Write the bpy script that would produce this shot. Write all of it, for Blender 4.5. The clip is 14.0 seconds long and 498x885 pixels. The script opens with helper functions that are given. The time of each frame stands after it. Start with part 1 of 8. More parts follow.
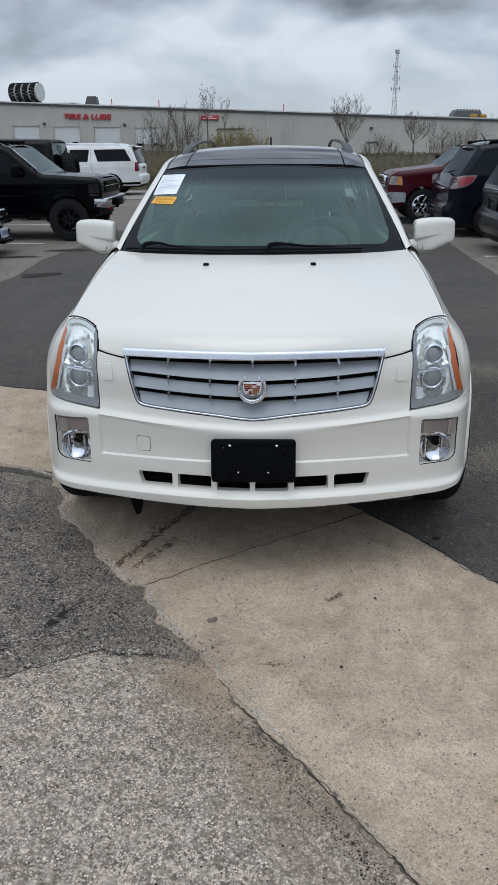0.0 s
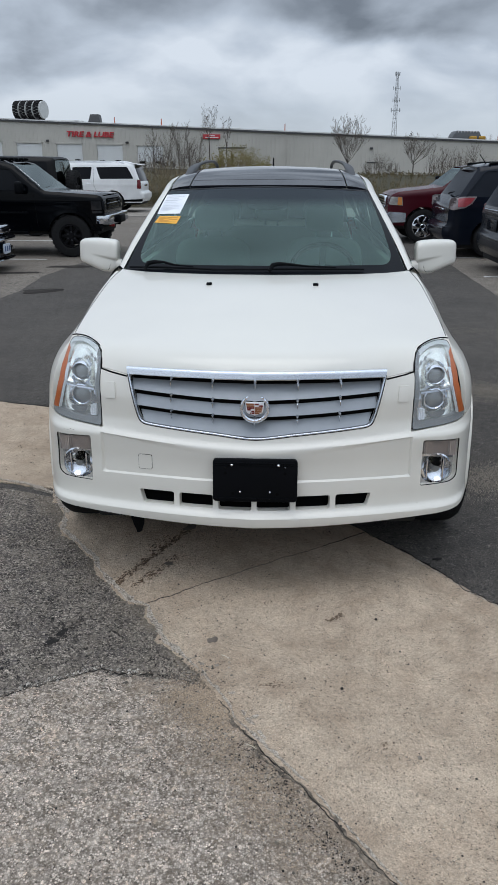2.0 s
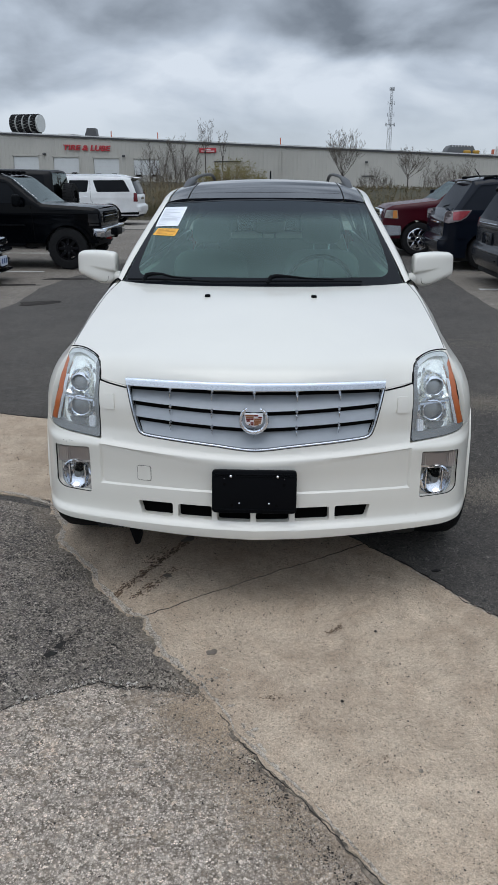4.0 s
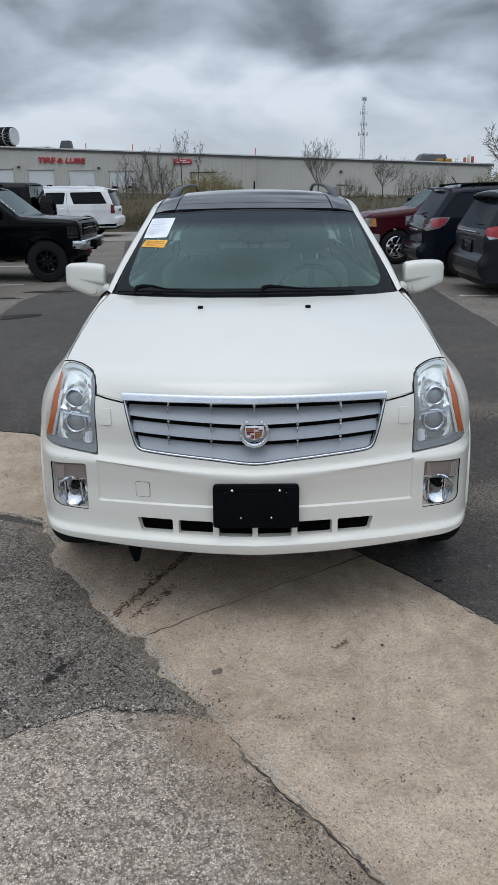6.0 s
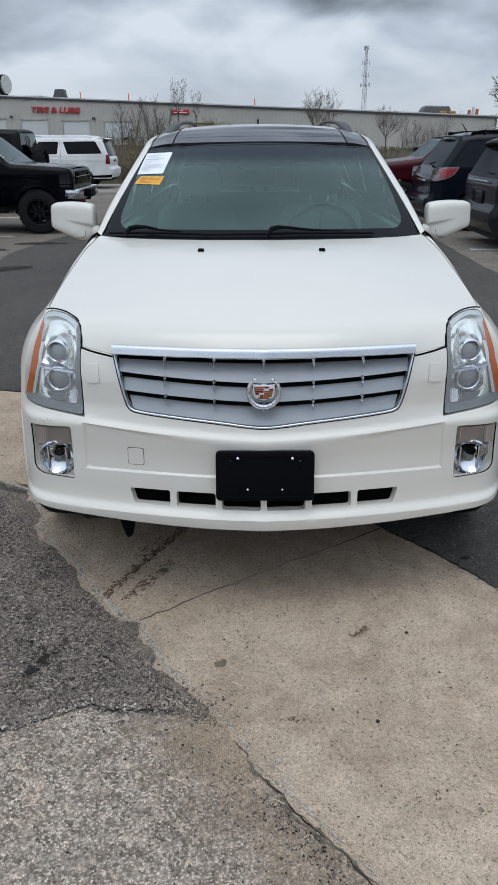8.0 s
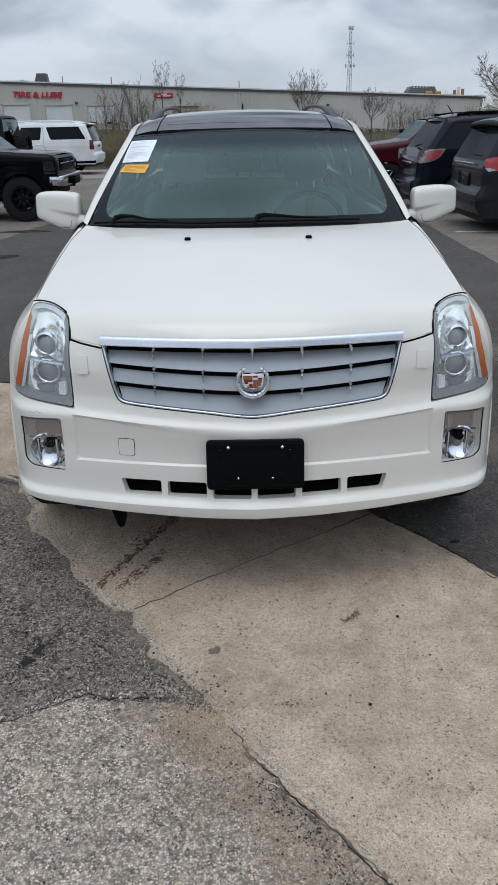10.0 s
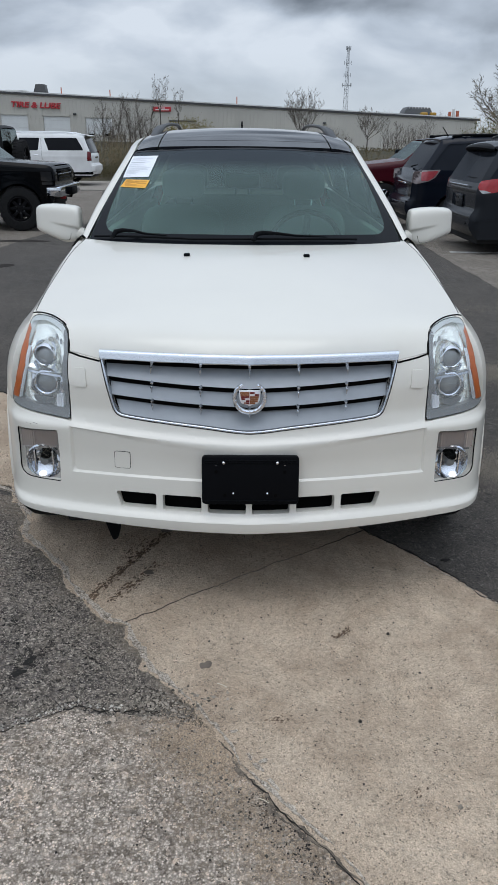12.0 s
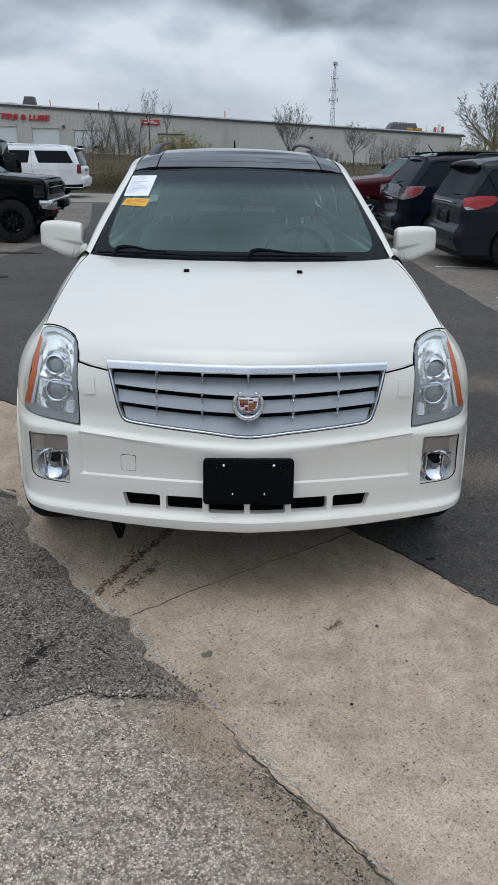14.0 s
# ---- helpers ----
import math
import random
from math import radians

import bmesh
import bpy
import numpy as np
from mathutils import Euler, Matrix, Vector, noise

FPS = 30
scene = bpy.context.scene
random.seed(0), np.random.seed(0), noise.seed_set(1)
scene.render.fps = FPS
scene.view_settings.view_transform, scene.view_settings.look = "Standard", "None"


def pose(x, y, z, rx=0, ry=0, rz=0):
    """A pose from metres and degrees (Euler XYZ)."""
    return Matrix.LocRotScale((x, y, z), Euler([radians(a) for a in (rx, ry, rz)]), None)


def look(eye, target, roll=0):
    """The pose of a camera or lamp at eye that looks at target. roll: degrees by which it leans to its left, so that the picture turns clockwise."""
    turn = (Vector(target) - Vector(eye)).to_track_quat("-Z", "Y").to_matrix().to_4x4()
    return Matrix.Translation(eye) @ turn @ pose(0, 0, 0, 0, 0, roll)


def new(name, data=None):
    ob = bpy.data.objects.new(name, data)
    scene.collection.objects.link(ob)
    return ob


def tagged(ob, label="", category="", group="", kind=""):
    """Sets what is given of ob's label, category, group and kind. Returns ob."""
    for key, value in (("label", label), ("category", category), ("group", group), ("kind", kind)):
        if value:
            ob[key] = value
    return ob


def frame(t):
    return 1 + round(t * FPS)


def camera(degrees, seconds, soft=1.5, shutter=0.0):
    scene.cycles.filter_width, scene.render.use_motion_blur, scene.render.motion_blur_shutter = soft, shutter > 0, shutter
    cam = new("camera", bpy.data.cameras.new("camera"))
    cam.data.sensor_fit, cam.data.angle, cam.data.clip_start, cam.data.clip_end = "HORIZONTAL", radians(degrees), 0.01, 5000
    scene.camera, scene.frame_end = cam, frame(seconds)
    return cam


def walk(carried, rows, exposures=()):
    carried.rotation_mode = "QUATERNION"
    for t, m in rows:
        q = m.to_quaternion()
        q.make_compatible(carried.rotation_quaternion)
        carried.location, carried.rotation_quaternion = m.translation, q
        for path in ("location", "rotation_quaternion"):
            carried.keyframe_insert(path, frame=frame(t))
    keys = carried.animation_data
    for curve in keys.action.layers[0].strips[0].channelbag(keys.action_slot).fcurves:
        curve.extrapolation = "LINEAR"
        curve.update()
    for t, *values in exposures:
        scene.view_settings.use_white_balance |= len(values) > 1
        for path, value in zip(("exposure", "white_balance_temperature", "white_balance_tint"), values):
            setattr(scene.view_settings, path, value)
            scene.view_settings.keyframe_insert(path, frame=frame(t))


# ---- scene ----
cam = camera(36.9, 14.0)
PATH = [
    (0, (0.114, -2.66, 1.616), (0.025, -0.801, 0.882), -0.6),
    (0.5, (0.105, -2.668, 1.622), (0.021, -0.803, 0.903), -0.3),
    (1, (0.102, -2.667, 1.625), (0.022, -0.798, 0.917), -0.1),
    (1.5, (0.101, -2.663, 1.627), (0.02, -0.792, 0.926), -0.0),
    (2, (0.1, -2.661, 1.629), (0.015, -0.787, 0.936), -0.0),
    (4.5, (0.086, -2.661, 1.626), (0.02, -0.773, 0.968), 0.1),
    (5, (0.101, -2.662, 1.629), (0.051, -0.772, 0.977), -0.1),
    (5.5, (0.073, -2.651, 1.622), (0.04, -0.757, 0.98), -0.4),
    (6, (0.01, -2.612, 1.626), (-0.012, -0.717, 0.986), -0.6),
    (6.5, (0.006, -2.466, 1.597), (-0.017, -0.574, 0.949), -0.7),
    (7, (0.017, -2.265, 1.543), (-0.012, -0.38, 0.877), -0.7),
    (7.5, (-0.009, -2.245, 1.522), (-0.03, -0.374, 0.816), -0.5),
    (8, (-0.029, -2.272, 1.518), (-0.045, -0.416, 0.775), -0.3),
    (10.5, (-0.028, -2.284, 1.54), (-0.014, -0.443, 0.76), -1.0),
    (11, (-0.035, -2.288, 1.544), (-0.015, -0.444, 0.772), -0.6),
    (11.5, (-0.046, -2.292, 1.548), (-0.02, -0.443, 0.786), -0.0),
    (12, (-0.047, -2.298, 1.55), (-0.01, -0.443, 0.803), 0.6),
    (12.5, (-0.042, -2.334, 1.564), (0.01, -0.474, 0.832), 1.0),
    (13, (-0.055, -2.381, 1.578), (0.011, -0.517, 0.856), 1.3),
    (13.5, (-0.081, -2.428, 1.584), (-0.006, -0.563, 0.868), 1.3),
    (14, (-0.091, -2.47, 1.591), (-0.019, -0.605, 0.873), 1.1),
]
walk(cam, [(t, look(eye, target, roll)) for t, eye, target, roll in PATH])

from mathutils.geometry import delaunay_2d_cdt

# ---- world, sun, exposure ----
world = bpy.data.worlds.new("overcast_sky")
scene.world = world
world.use_nodes = True
wn, wl = world.node_tree.nodes, world.node_tree.links
wn.clear()


def wnode(kind, **kw):
    n = wn.new(kind)
    for k, v in kw.items():
        if k == "blend":
            n.blend_type = v
        elif k == "op":
            n.operation = v
        elif k == "data":
            n.data_type = v
    return n


sky = wn.new("ShaderNodeTexSky")
sky.sky_type, sky.sun_disc = "NISHITA", False
sky.sun_elevation, sky.sun_rotation = radians(52), radians(200)
coord = wn.new("ShaderNodeTexCoord")
sep = wn.new("ShaderNodeSeparateXYZ")
wl.new(coord.outputs["Generated"], sep.inputs[0])
comb = wn.new("ShaderNodeMapping")
comb.inputs["Scale"].default_value, comb.inputs["Location"].default_value = (1.0, 1.0, 2.1), (3.1, 1.7, 0.4)
wl.new(coord.outputs["Generated"], comb.inputs[0])
cloud = wn.new("ShaderNodeTexNoise")
cloud.inputs["Scale"].default_value, cloud.inputs["Detail"].default_value = 6.2, 7.0
cloud.inputs["Roughness"].default_value, cloud.inputs["Distortion"].default_value = 0.46, 0.25
wl.new(comb.outputs[0], cloud.inputs["Vector"])
def wmath(op, a, b=None, c=None):
    n = wnode("ShaderNodeMath", op=op)
    for k, v in enumerate((a, b, c)):
        if isinstance(v, (int, float)):
            n.inputs[k].default_value = v
        elif v is not None:
            wl.new(v, n.inputs[k])
    return n.outputs[0]


def wrange(v, a, b, lo, hi):
    n = wn.new("ShaderNodeMapRange")
    n.interpolation_type = "SMOOTHSTEP"
    for k, x in (("From Min", a), ("From Max", b), ("To Min", lo), ("To Max", hi)):
        n.inputs[k].default_value = x
    wl.new(v, n.inputs["Value"])
    return n.outputs[0]


billow = wn.new("ShaderNodeTexNoise")
billow.inputs["Scale"].default_value, billow.inputs["Detail"].default_value = 9.0, 5.0
wl.new(comb.outputs[0], billow.inputs["Vector"])
# a dark bank of cloud high on one side, its foot sinking outwards
foot = wmath("ADD", wmath("MULTIPLY_ADD", sep.outputs[0], 0.12, sep.outputs[2]), wmath("MULTIPLY", billow.outputs["Fac"], 0.05))
bank = wmath("MULTIPLY", wrange(foot, 0.166, 0.192, 0.0, 0.22), wrange(sep.outputs[0], -0.10, 0.06, 0.25, 1.0))
bank = wmath("MULTIPLY", bank, wrange(sep.outputs[2], 0.165, 0.215, 1.0, 0.45))
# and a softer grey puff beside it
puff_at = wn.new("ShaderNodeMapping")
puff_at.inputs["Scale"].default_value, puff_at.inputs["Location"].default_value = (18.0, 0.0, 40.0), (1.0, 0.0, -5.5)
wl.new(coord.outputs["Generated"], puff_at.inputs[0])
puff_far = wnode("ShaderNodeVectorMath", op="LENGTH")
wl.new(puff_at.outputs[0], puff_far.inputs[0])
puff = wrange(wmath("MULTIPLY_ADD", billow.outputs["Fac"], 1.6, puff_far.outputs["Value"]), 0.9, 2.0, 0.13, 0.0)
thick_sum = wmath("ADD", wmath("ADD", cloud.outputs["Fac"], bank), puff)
ramp = wn.new("ShaderNodeValToRGB")
ramp.color_ramp.elements[0].position, ramp.color_ramp.elements[0].color = 0.37, (0.69, 0.76, 0.855, 1)
ramp.color_ramp.elements[1].position, ramp.color_ramp.elements[1].color = 0.80, (0.17, 0.20, 0.245, 1)
mid = ramp.color_ramp.elements.new(0.52)
mid.color = (0.49, 0.56, 0.66, 1)
# the high cloud is one even sheet
even = wn.new("ShaderNodeMapRange")
even.inputs["From Min"].default_value, even.inputs["From Max"].default_value = 0.30, 0.52
wl.new(sep.outputs[2], even.inputs["Value"])
sheet_ = wnode("ShaderNodeMix", data="FLOAT")
sheet_.inputs[3].default_value = 0.52
wl.new(even.outputs[0], sheet_.inputs[0])
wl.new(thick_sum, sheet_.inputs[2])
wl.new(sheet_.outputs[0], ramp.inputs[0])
# the pale band above the horizon
low = wn.new("ShaderNodeMapRange")
low.inputs["From Min"].default_value, low.inputs["From Max"].default_value = 0.0, 0.10
wl.new(sep.outputs[2], low.inputs["Value"])
haze = wnode("ShaderNodeMix", data="RGBA")
haze.inputs[6].default_value = (0.56, 0.63, 0.70, 1)
wl.new(low.outputs[0], haze.inputs[0])
wl.new(ramp.outputs[0], haze.inputs[7])
skymix = wnode("ShaderNodeMix", data="RGBA")
skymix.inputs[0].default_value = 0.96
skyscale = wnode("ShaderNodeMix", data="RGBA", blend="MULTIPLY")
skyscale.inputs[0].default_value = 1.0
skyscale.inputs[7].default_value = (0.1, 0.1, 0.1, 1)
wl.new(sky.outputs[0], skyscale.inputs[6])
wl.new(skyscale.outputs[2], skymix.inputs[6])
wl.new(haze.outputs[2], skymix.inputs[7])
bg = wn.new("ShaderNodeBackground")
# an overcast sky is brightest overhead
zenith = wn.new("ShaderNodeMapRange")
for k, v in (("From Min", 0.26), ("From Max", 0.75), ("To Min", 1.0), ("To Max", 2.0)):
    zenith.inputs[k].default_value = v
wl.new(sep.outputs[2], zenith.inputs["Value"])
# and the cloud is thinner on the side where the sun stands
wl.new(wmath("MULTIPLY", zenith.outputs[0], wrange(sep.outputs[1], -0.6, 0.3, 1.12, 1.0)), bg.inputs["Strength"])
wl.new(skymix.outputs[2], bg.inputs["Color"])
wout = wn.new("ShaderNodeOutputWorld")
wl.new(bg.outputs[0], wout.inputs[0])
sun = new("sun", bpy.data.lights.new("sun", "SUN"))
sun.data.energy, sun.data.angle, sun.data.color = 0.78, radians(40), (1.0, 0.975, 0.945)
sun.matrix_world = look((-0.5, -4, 18), (0, 0, 0))
scene.view_settings.exposure = 0.0


# ---- materials ----
def material(name, color, rough=0.5, metal=0.0, coat=0.0, vary=0.0, scale=8.0, bump=0.0, bump_scale=60.0,
             second=None, second_scale=2.0, transmission=0.0, ior=1.45, spec=0.5, emit=None, alpha=1.0, island=0.0):
    m = bpy.data.materials.new(name)
    m.use_nodes = True
    n, l = m.node_tree.nodes, m.node_tree.links
    b = n["Principled BSDF"]
    b.inputs["Roughness"].default_value, b.inputs["Metallic"].default_value = rough, metal
    b.inputs["Coat Weight"].default_value, b.inputs["IOR"].default_value = coat, ior
    b.inputs["Coat Roughness"].default_value = 0.04
    b.inputs["Transmission Weight"].default_value = transmission
    b.inputs["Specular IOR Level"].default_value = spec
    b.inputs["Alpha"].default_value = alpha
    b.inputs["Base Color"].default_value = (*color, 1)
    if emit:
        b.inputs["Emission Color"].default_value, b.inputs["Emission Strength"].default_value = (*color, 1), emit
    if not (vary or bump or second or island):
        return m
    tc = n.new("ShaderNodeTexCoord")
    last = None
    if vary or second:
        big = n.new("ShaderNodeTexNoise")
        big.inputs["Scale"].default_value, big.inputs["Detail"].default_value = second_scale, 5
        l.new(tc.outputs["Object"], big.inputs["Vector"])
        mix = n.new("ShaderNodeMix")
        mix.data_type = "RGBA"
        mix.inputs[6].default_value = (*color, 1)
        mix.inputs[7].default_value = (*(second or color), 1)
        rng = n.new("ShaderNodeMapRange")
        rng.inputs["From Min"].default_value, rng.inputs["From Max"].default_value = 0.38, 0.64
        l.new(big.outputs["Fac"], rng.inputs["Value"])
        l.new(rng.outputs[0], mix.inputs[0])
        fine = n.new("ShaderNodeTexNoise")
        fine.inputs["Scale"].default_value, fine.inputs["Detail"].default_value = scale, 6
        l.new(tc.outputs["Object"], fine.inputs["Vector"])
        hsv = n.new("ShaderNodeHueSaturation")
        val = n.new("ShaderNodeMapRange")
        val.inputs["To Min"].default_value, val.inputs["To Max"].default_value = 1 - vary, 1 + vary
        val.inputs["From Min"].default_value, val.inputs["From Max"].default_value = 0.25, 0.75
        l.new(fine.outputs["Fac"], val.inputs["Value"])
        l.new(val.outputs[0], hsv.inputs["Value"])
        l.new(mix.outputs[2], hsv.inputs["Color"])
        l.new(hsv.outputs[0], b.inputs["Base Color"])
        last = hsv.outputs[0]
    if island:
        g = n.new("ShaderNodeNewGeometry")
        hs = n.new("ShaderNodeHueSaturation")
        vr = n.new("ShaderNodeMapRange")
        vr.inputs["To Min"].default_value, vr.inputs["To Max"].default_value = 1 - island, 1 + island
        l.new(g.outputs["Random Per Island"], vr.inputs["Value"])
        l.new(vr.outputs[0], hs.inputs["Value"])
        hs.inputs["Color"].default_value = (*color, 1)
        if last:
            l.new(last, hs.inputs["Color"])
        l.new(hs.outputs[0], b.inputs["Base Color"])
    if bump:
        bn = n.new("ShaderNodeTexNoise")
        bn.inputs["Scale"].default_value, bn.inputs["Detail"].default_value = bump_scale, 4
        l.new(tc.outputs["Object"], bn.inputs["Vector"])
        bp = n.new("ShaderNodeBump")
        bp.inputs["Strength"].default_value, bp.inputs["Distance"].default_value = bump, 0.01
        l.new(bn.outputs["Fac"], bp.inputs["Height"])
        l.new(bp.outputs[0], b.inputs["Normal"])
    return m


def paving(name, base, other, stone_light, stone_dark, grain, amount, bump, stain, patch_scale=0.9, edge=None, dirt=None, big=0.30, mottle=0.0, grit=1.0):
    """Asphalt or concrete: a mottled base with stones of two sizes in it, dirt and relief."""
    m = bpy.data.materials.new(name)
    m.use_nodes = True
    n, l = m.node_tree.nodes, m.node_tree.links
    b = n["Principled BSDF"]
    b.inputs["Roughness"].default_value = 0.92
    b.inputs["Specular IOR Level"].default_value = 0.25
    tc = n.new("ShaderNodeTexCoord")

    def noise_tex(scale, detail=5, rough=0.55):
        t = n.new("ShaderNodeTexNoise")
        t.inputs["Scale"].default_value, t.inputs["Detail"].default_value = scale, detail
        t.inputs["Roughness"].default_value = rough
        l.new(tc.outputs["Object"], t.inputs["Vector"])
        return t.outputs["Fac"]

    def ranged(v, a, c, lo=0.0, hi=1.0):
        r = n.new("ShaderNodeMapRange")
        for k, x in (("From Min", a), ("From Max", c), ("To Min", lo), ("To Max", hi)):
            r.inputs[k].default_value = x
        l.new(v, r.inputs["Value"])
        return r.outputs[0]

    def blend(fac, a, c, mode="MIX"):
        x = n.new("ShaderNodeMix")
        x.data_type, x.blend_type = "RGBA", mode
        for sock, v in ((x.inputs[0], fac), (x.inputs[6], a), (x.inputs[7], c)):
            if isinstance(v, tuple):
                sock.default_value = (*v, 1)
            elif isinstance(v, float):
                sock.default_value = v
            else:
                l.new(v, sock)
        return x.outputs[2]

    def cells(scale):
        v = n.new("ShaderNodeTexVoronoi")
        v.inputs["Scale"].default_value = scale
        l.new(tc.outputs["Object"], v.inputs["Vector"])
        return v

    col = blend(ranged(noise_tex(patch_scale), 0.36, 0.64), base, other)
    col = blend(ranged(noise_tex(7.0, 6), 0.45, 0.7), col, blend(0.35, col, stain))
    def stones(c, scale, share):
        v = cells(scale)
        hue = n.new("ShaderNodeSeparateColor")
        l.new(v.outputs["Color"], hue.inputs[0])
        tone = blend(ranged(hue.outputs[0], 0.1, 0.9), stone_dark, stone_light)
        tone = blend(ranged(v.outputs["Distance"], 0.30, 0.62), tone, blend(0.7, tone, stone_dark))
        mask = n.new("ShaderNodeMath")
        mask.operation = "MULTIPLY"
        l.new(ranged(hue.outputs[1], 1 - share, 1.08 - share), mask.inputs[0])
        l.new(ranged(noise_tex(scale * 0.13, 3), 0.30, 0.62, 0.35, 1.0), mask.inputs[1])
        return blend(mask.outputs[0], c, tone), mask.outputs[0]

    col, show0 = stones(col, grain * 0.62, amount * big)
    col, show_ = stones(col, grain * 1.5, amount)
    col, show2 = stones(col, grain * 3.6, amount)
    if edge:
        # grit washed up along a straight edge: distance to the line, broken up by noise
        dot = n.new("ShaderNodeVectorMath")
        dot.operation = "DOT_PRODUCT"
        dot.inputs[1].default_value = (edge[0], edge[1], 0)
        l.new(tc.outputs["Object"], dot.inputs[0])
        rag = n.new("ShaderNodeMath")
        rag.operation = "ADD"
        l.new(ranged(dot.outputs["Value"], edge[2], edge[2] + edge[3], 0.62, 0.0), rag.inputs[0])
        l.new(ranged(noise_tex(9.0, 8, 0.65), 0.3, 0.7, -0.55, 0.45), rag.inputs[1])
        share_ = n.new("ShaderNodeMath")
        share_.operation, share_.use_clamp = "MULTIPLY", True
        share_.inputs[1].default_value = 1.0
        l.new(rag.outputs[0], share_.inputs[0])
        col = blend(share_.outputs[0], col, blend(ranged(noise_tex(60.0, 6, 0.7), 0.35, 0.65), dirt, tuple(c * 0.62 for c in dirt)))
    fine = ranged(noise_tex(220.0, 4, 0.8), 0.32, 0.68, 1 - 0.44 * grit, 1 + 0.46 * grit)
    if mottle:
        # cloudy weathering at a hand's width and grain at a finger's width
        for size, detail, amount_ in ((13.0, 4, mottle * 0.7), (75.0, 3, mottle), (2.2, 5, mottle * 0.3)):
            m2 = n.new("ShaderNodeMath")
            m2.operation = "MULTIPLY"
            l.new(fine, m2.inputs[0])
            l.new(ranged(noise_tex(size, detail, 0.65), 0.33, 0.67, 1 - amount_, 1 + amount_), m2.inputs[1])
            fine = m2.outputs[0]
    hs = n.new("ShaderNodeHueSaturation")
    l.new(fine, hs.inputs["Value"])
    l.new(col, hs.inputs["Color"])
    l.new(hs.outputs[0], b.inputs["Base Color"])
    height = n.new("ShaderNodeMath")
    height.operation = "ADD"
    l.new(show_, height.inputs[0])
    l.new(ranged(noise_tex(90.0, 4, 0.7), 0.2, 0.8, -0.8, 0.8), height.inputs[1])
    bp = n.new("ShaderNodeBump")
    bp.inputs["Strength"].default_value, bp.inputs["Distance"].default_value = bump, 0.0048
    l.new(height.outputs[0], bp.inputs["Height"])
    l.new(bp.outputs[0], b.inputs["Normal"])
    return m


ASPHALT = paving("asphalt", (0.056, 0.050, 0.046), (0.094, 0.083, 0.073), (0.20, 0.18, 0.155), (0.024, 0.023, 0.022), 80.0, 0.38, 0.8, (0.14, 0.124, 0.105), 0.7, mottle=0.16)
ASPHALT_WORN = paving("worn_asphalt", (0.066, 0.059, 0.060), (0.285, 0.243, 0.207), (0.56, 0.485, 0.405), (0.006, 0.0055, 0.005), 52.0, 0.66, 1.0, (0.24, 0.205, 0.165), 3.4, (-0.816, -0.579, 0.474, 0.05), (0.25, 0.205, 0.16), mottle=0.2, grit=0.75)
CONCRETE = paving("concrete", (0.415, 0.321, 0.235), (0.54, 0.431, 0.323), (0.62, 0.53, 0.42), (0.10, 0.074, 0.052), 150.0, 0.15, 0.8, (0.33, 0.23, 0.155), 2.6, big=0.1, mottle=0.17)
AGGREGATE = paving("coarse_aggregate", (0.61, 0.475, 0.36), (0.71, 0.595, 0.485), (0.82, 0.71, 0.60), (0.125, 0.10, 0.078), 46.0, 0.80, 1.0, (0.36, 0.265, 0.19), 2.6, (-0.801, -0.5986, 0.4795, 0.34), (0.33, 0.255, 0.185), 0.5, mottle=0.14, grit=0.8)
CONCRETE_BAY = paving("brown_stained_concrete", (0.145, 0.124, 0.102), (0.215, 0.188, 0.157), (0.26, 0.235, 0.205), (0.07, 0.06, 0.05), 30.0, 0.35, 0.4, (0.085, 0.072, 0.06), 0.8, mottle=0.2)
CONCRETE_FAR = paving("old_concrete", (0.25, 0.225, 0.195), (0.32, 0.295, 0.26), (0.40, 0.37, 0.33), (0.14, 0.12, 0.10), 30.0, 0.35, 0.4, (0.17, 0.15, 0.13), 0.5)
WHITE_PAINT = material("pearl_white_paint", (0.645, 0.622, 0.558), 0.30, 0.0, 0.6, vary=0.012, scale=5.0, second=(0.625, 0.602, 0.548), second_scale=1.5)
BLACK_PLASTIC = material("black_plastic", (0.0035, 0.004, 0.005), 0.5, bump=0.06, bump_scale=500.0, vary=0.1, spec=0.06)
MATT_BLACK = material("matt_black", (0.004, 0.004, 0.004), 0.9, vary=0.2, spec=0.03)
SEAM = material("seam_rubber", (0.005, 0.005, 0.005), 0.8, vary=0.2, spec=0.06)
CHROME = material("chrome", (0.69, 0.71, 0.75), 0.09, 1.0, vary=0.02, scale=20.0)
GREY_CHROME = material("grey_satin_chrome", (0.50, 0.53, 0.57), 0.26, 0.9, vary=0.03, scale=14.0)
SATIN_CHROME = material("satin_chrome", (0.72, 0.75, 0.80), 0.24, 1.0, vary=0.03, scale=14.0)
ROOF_GLASS = material("tinted_roof_glass", (0.004, 0.005, 0.009), 0.05, 0.0, 0.0, vary=0.1, scale=2.0, spec=0.32)
DARK_GLASS = material("tinted_side_glass", (0.010, 0.011, 0.013), 0.05, 0.0, 0.0, vary=0.1, scale=2.0, spec=0.06)
REAR_GLASS = material("dark_rear_glass", (0.020, 0.023, 0.029), 0.06, 0.0, 0.0, vary=0.1, scale=2.0, spec=0.02)
FRIT = material("black_ceramic_border", (0.006, 0.007, 0.009), 0.16, spec=0.07, vary=0.1, scale=4.0)
RUBBER = material("tyre_rubber", (0.016, 0.016, 0.0165), 0.85, spec=0.1, vary=0.25, scale=30.0, bump=0.3, bump_scale=90.0)
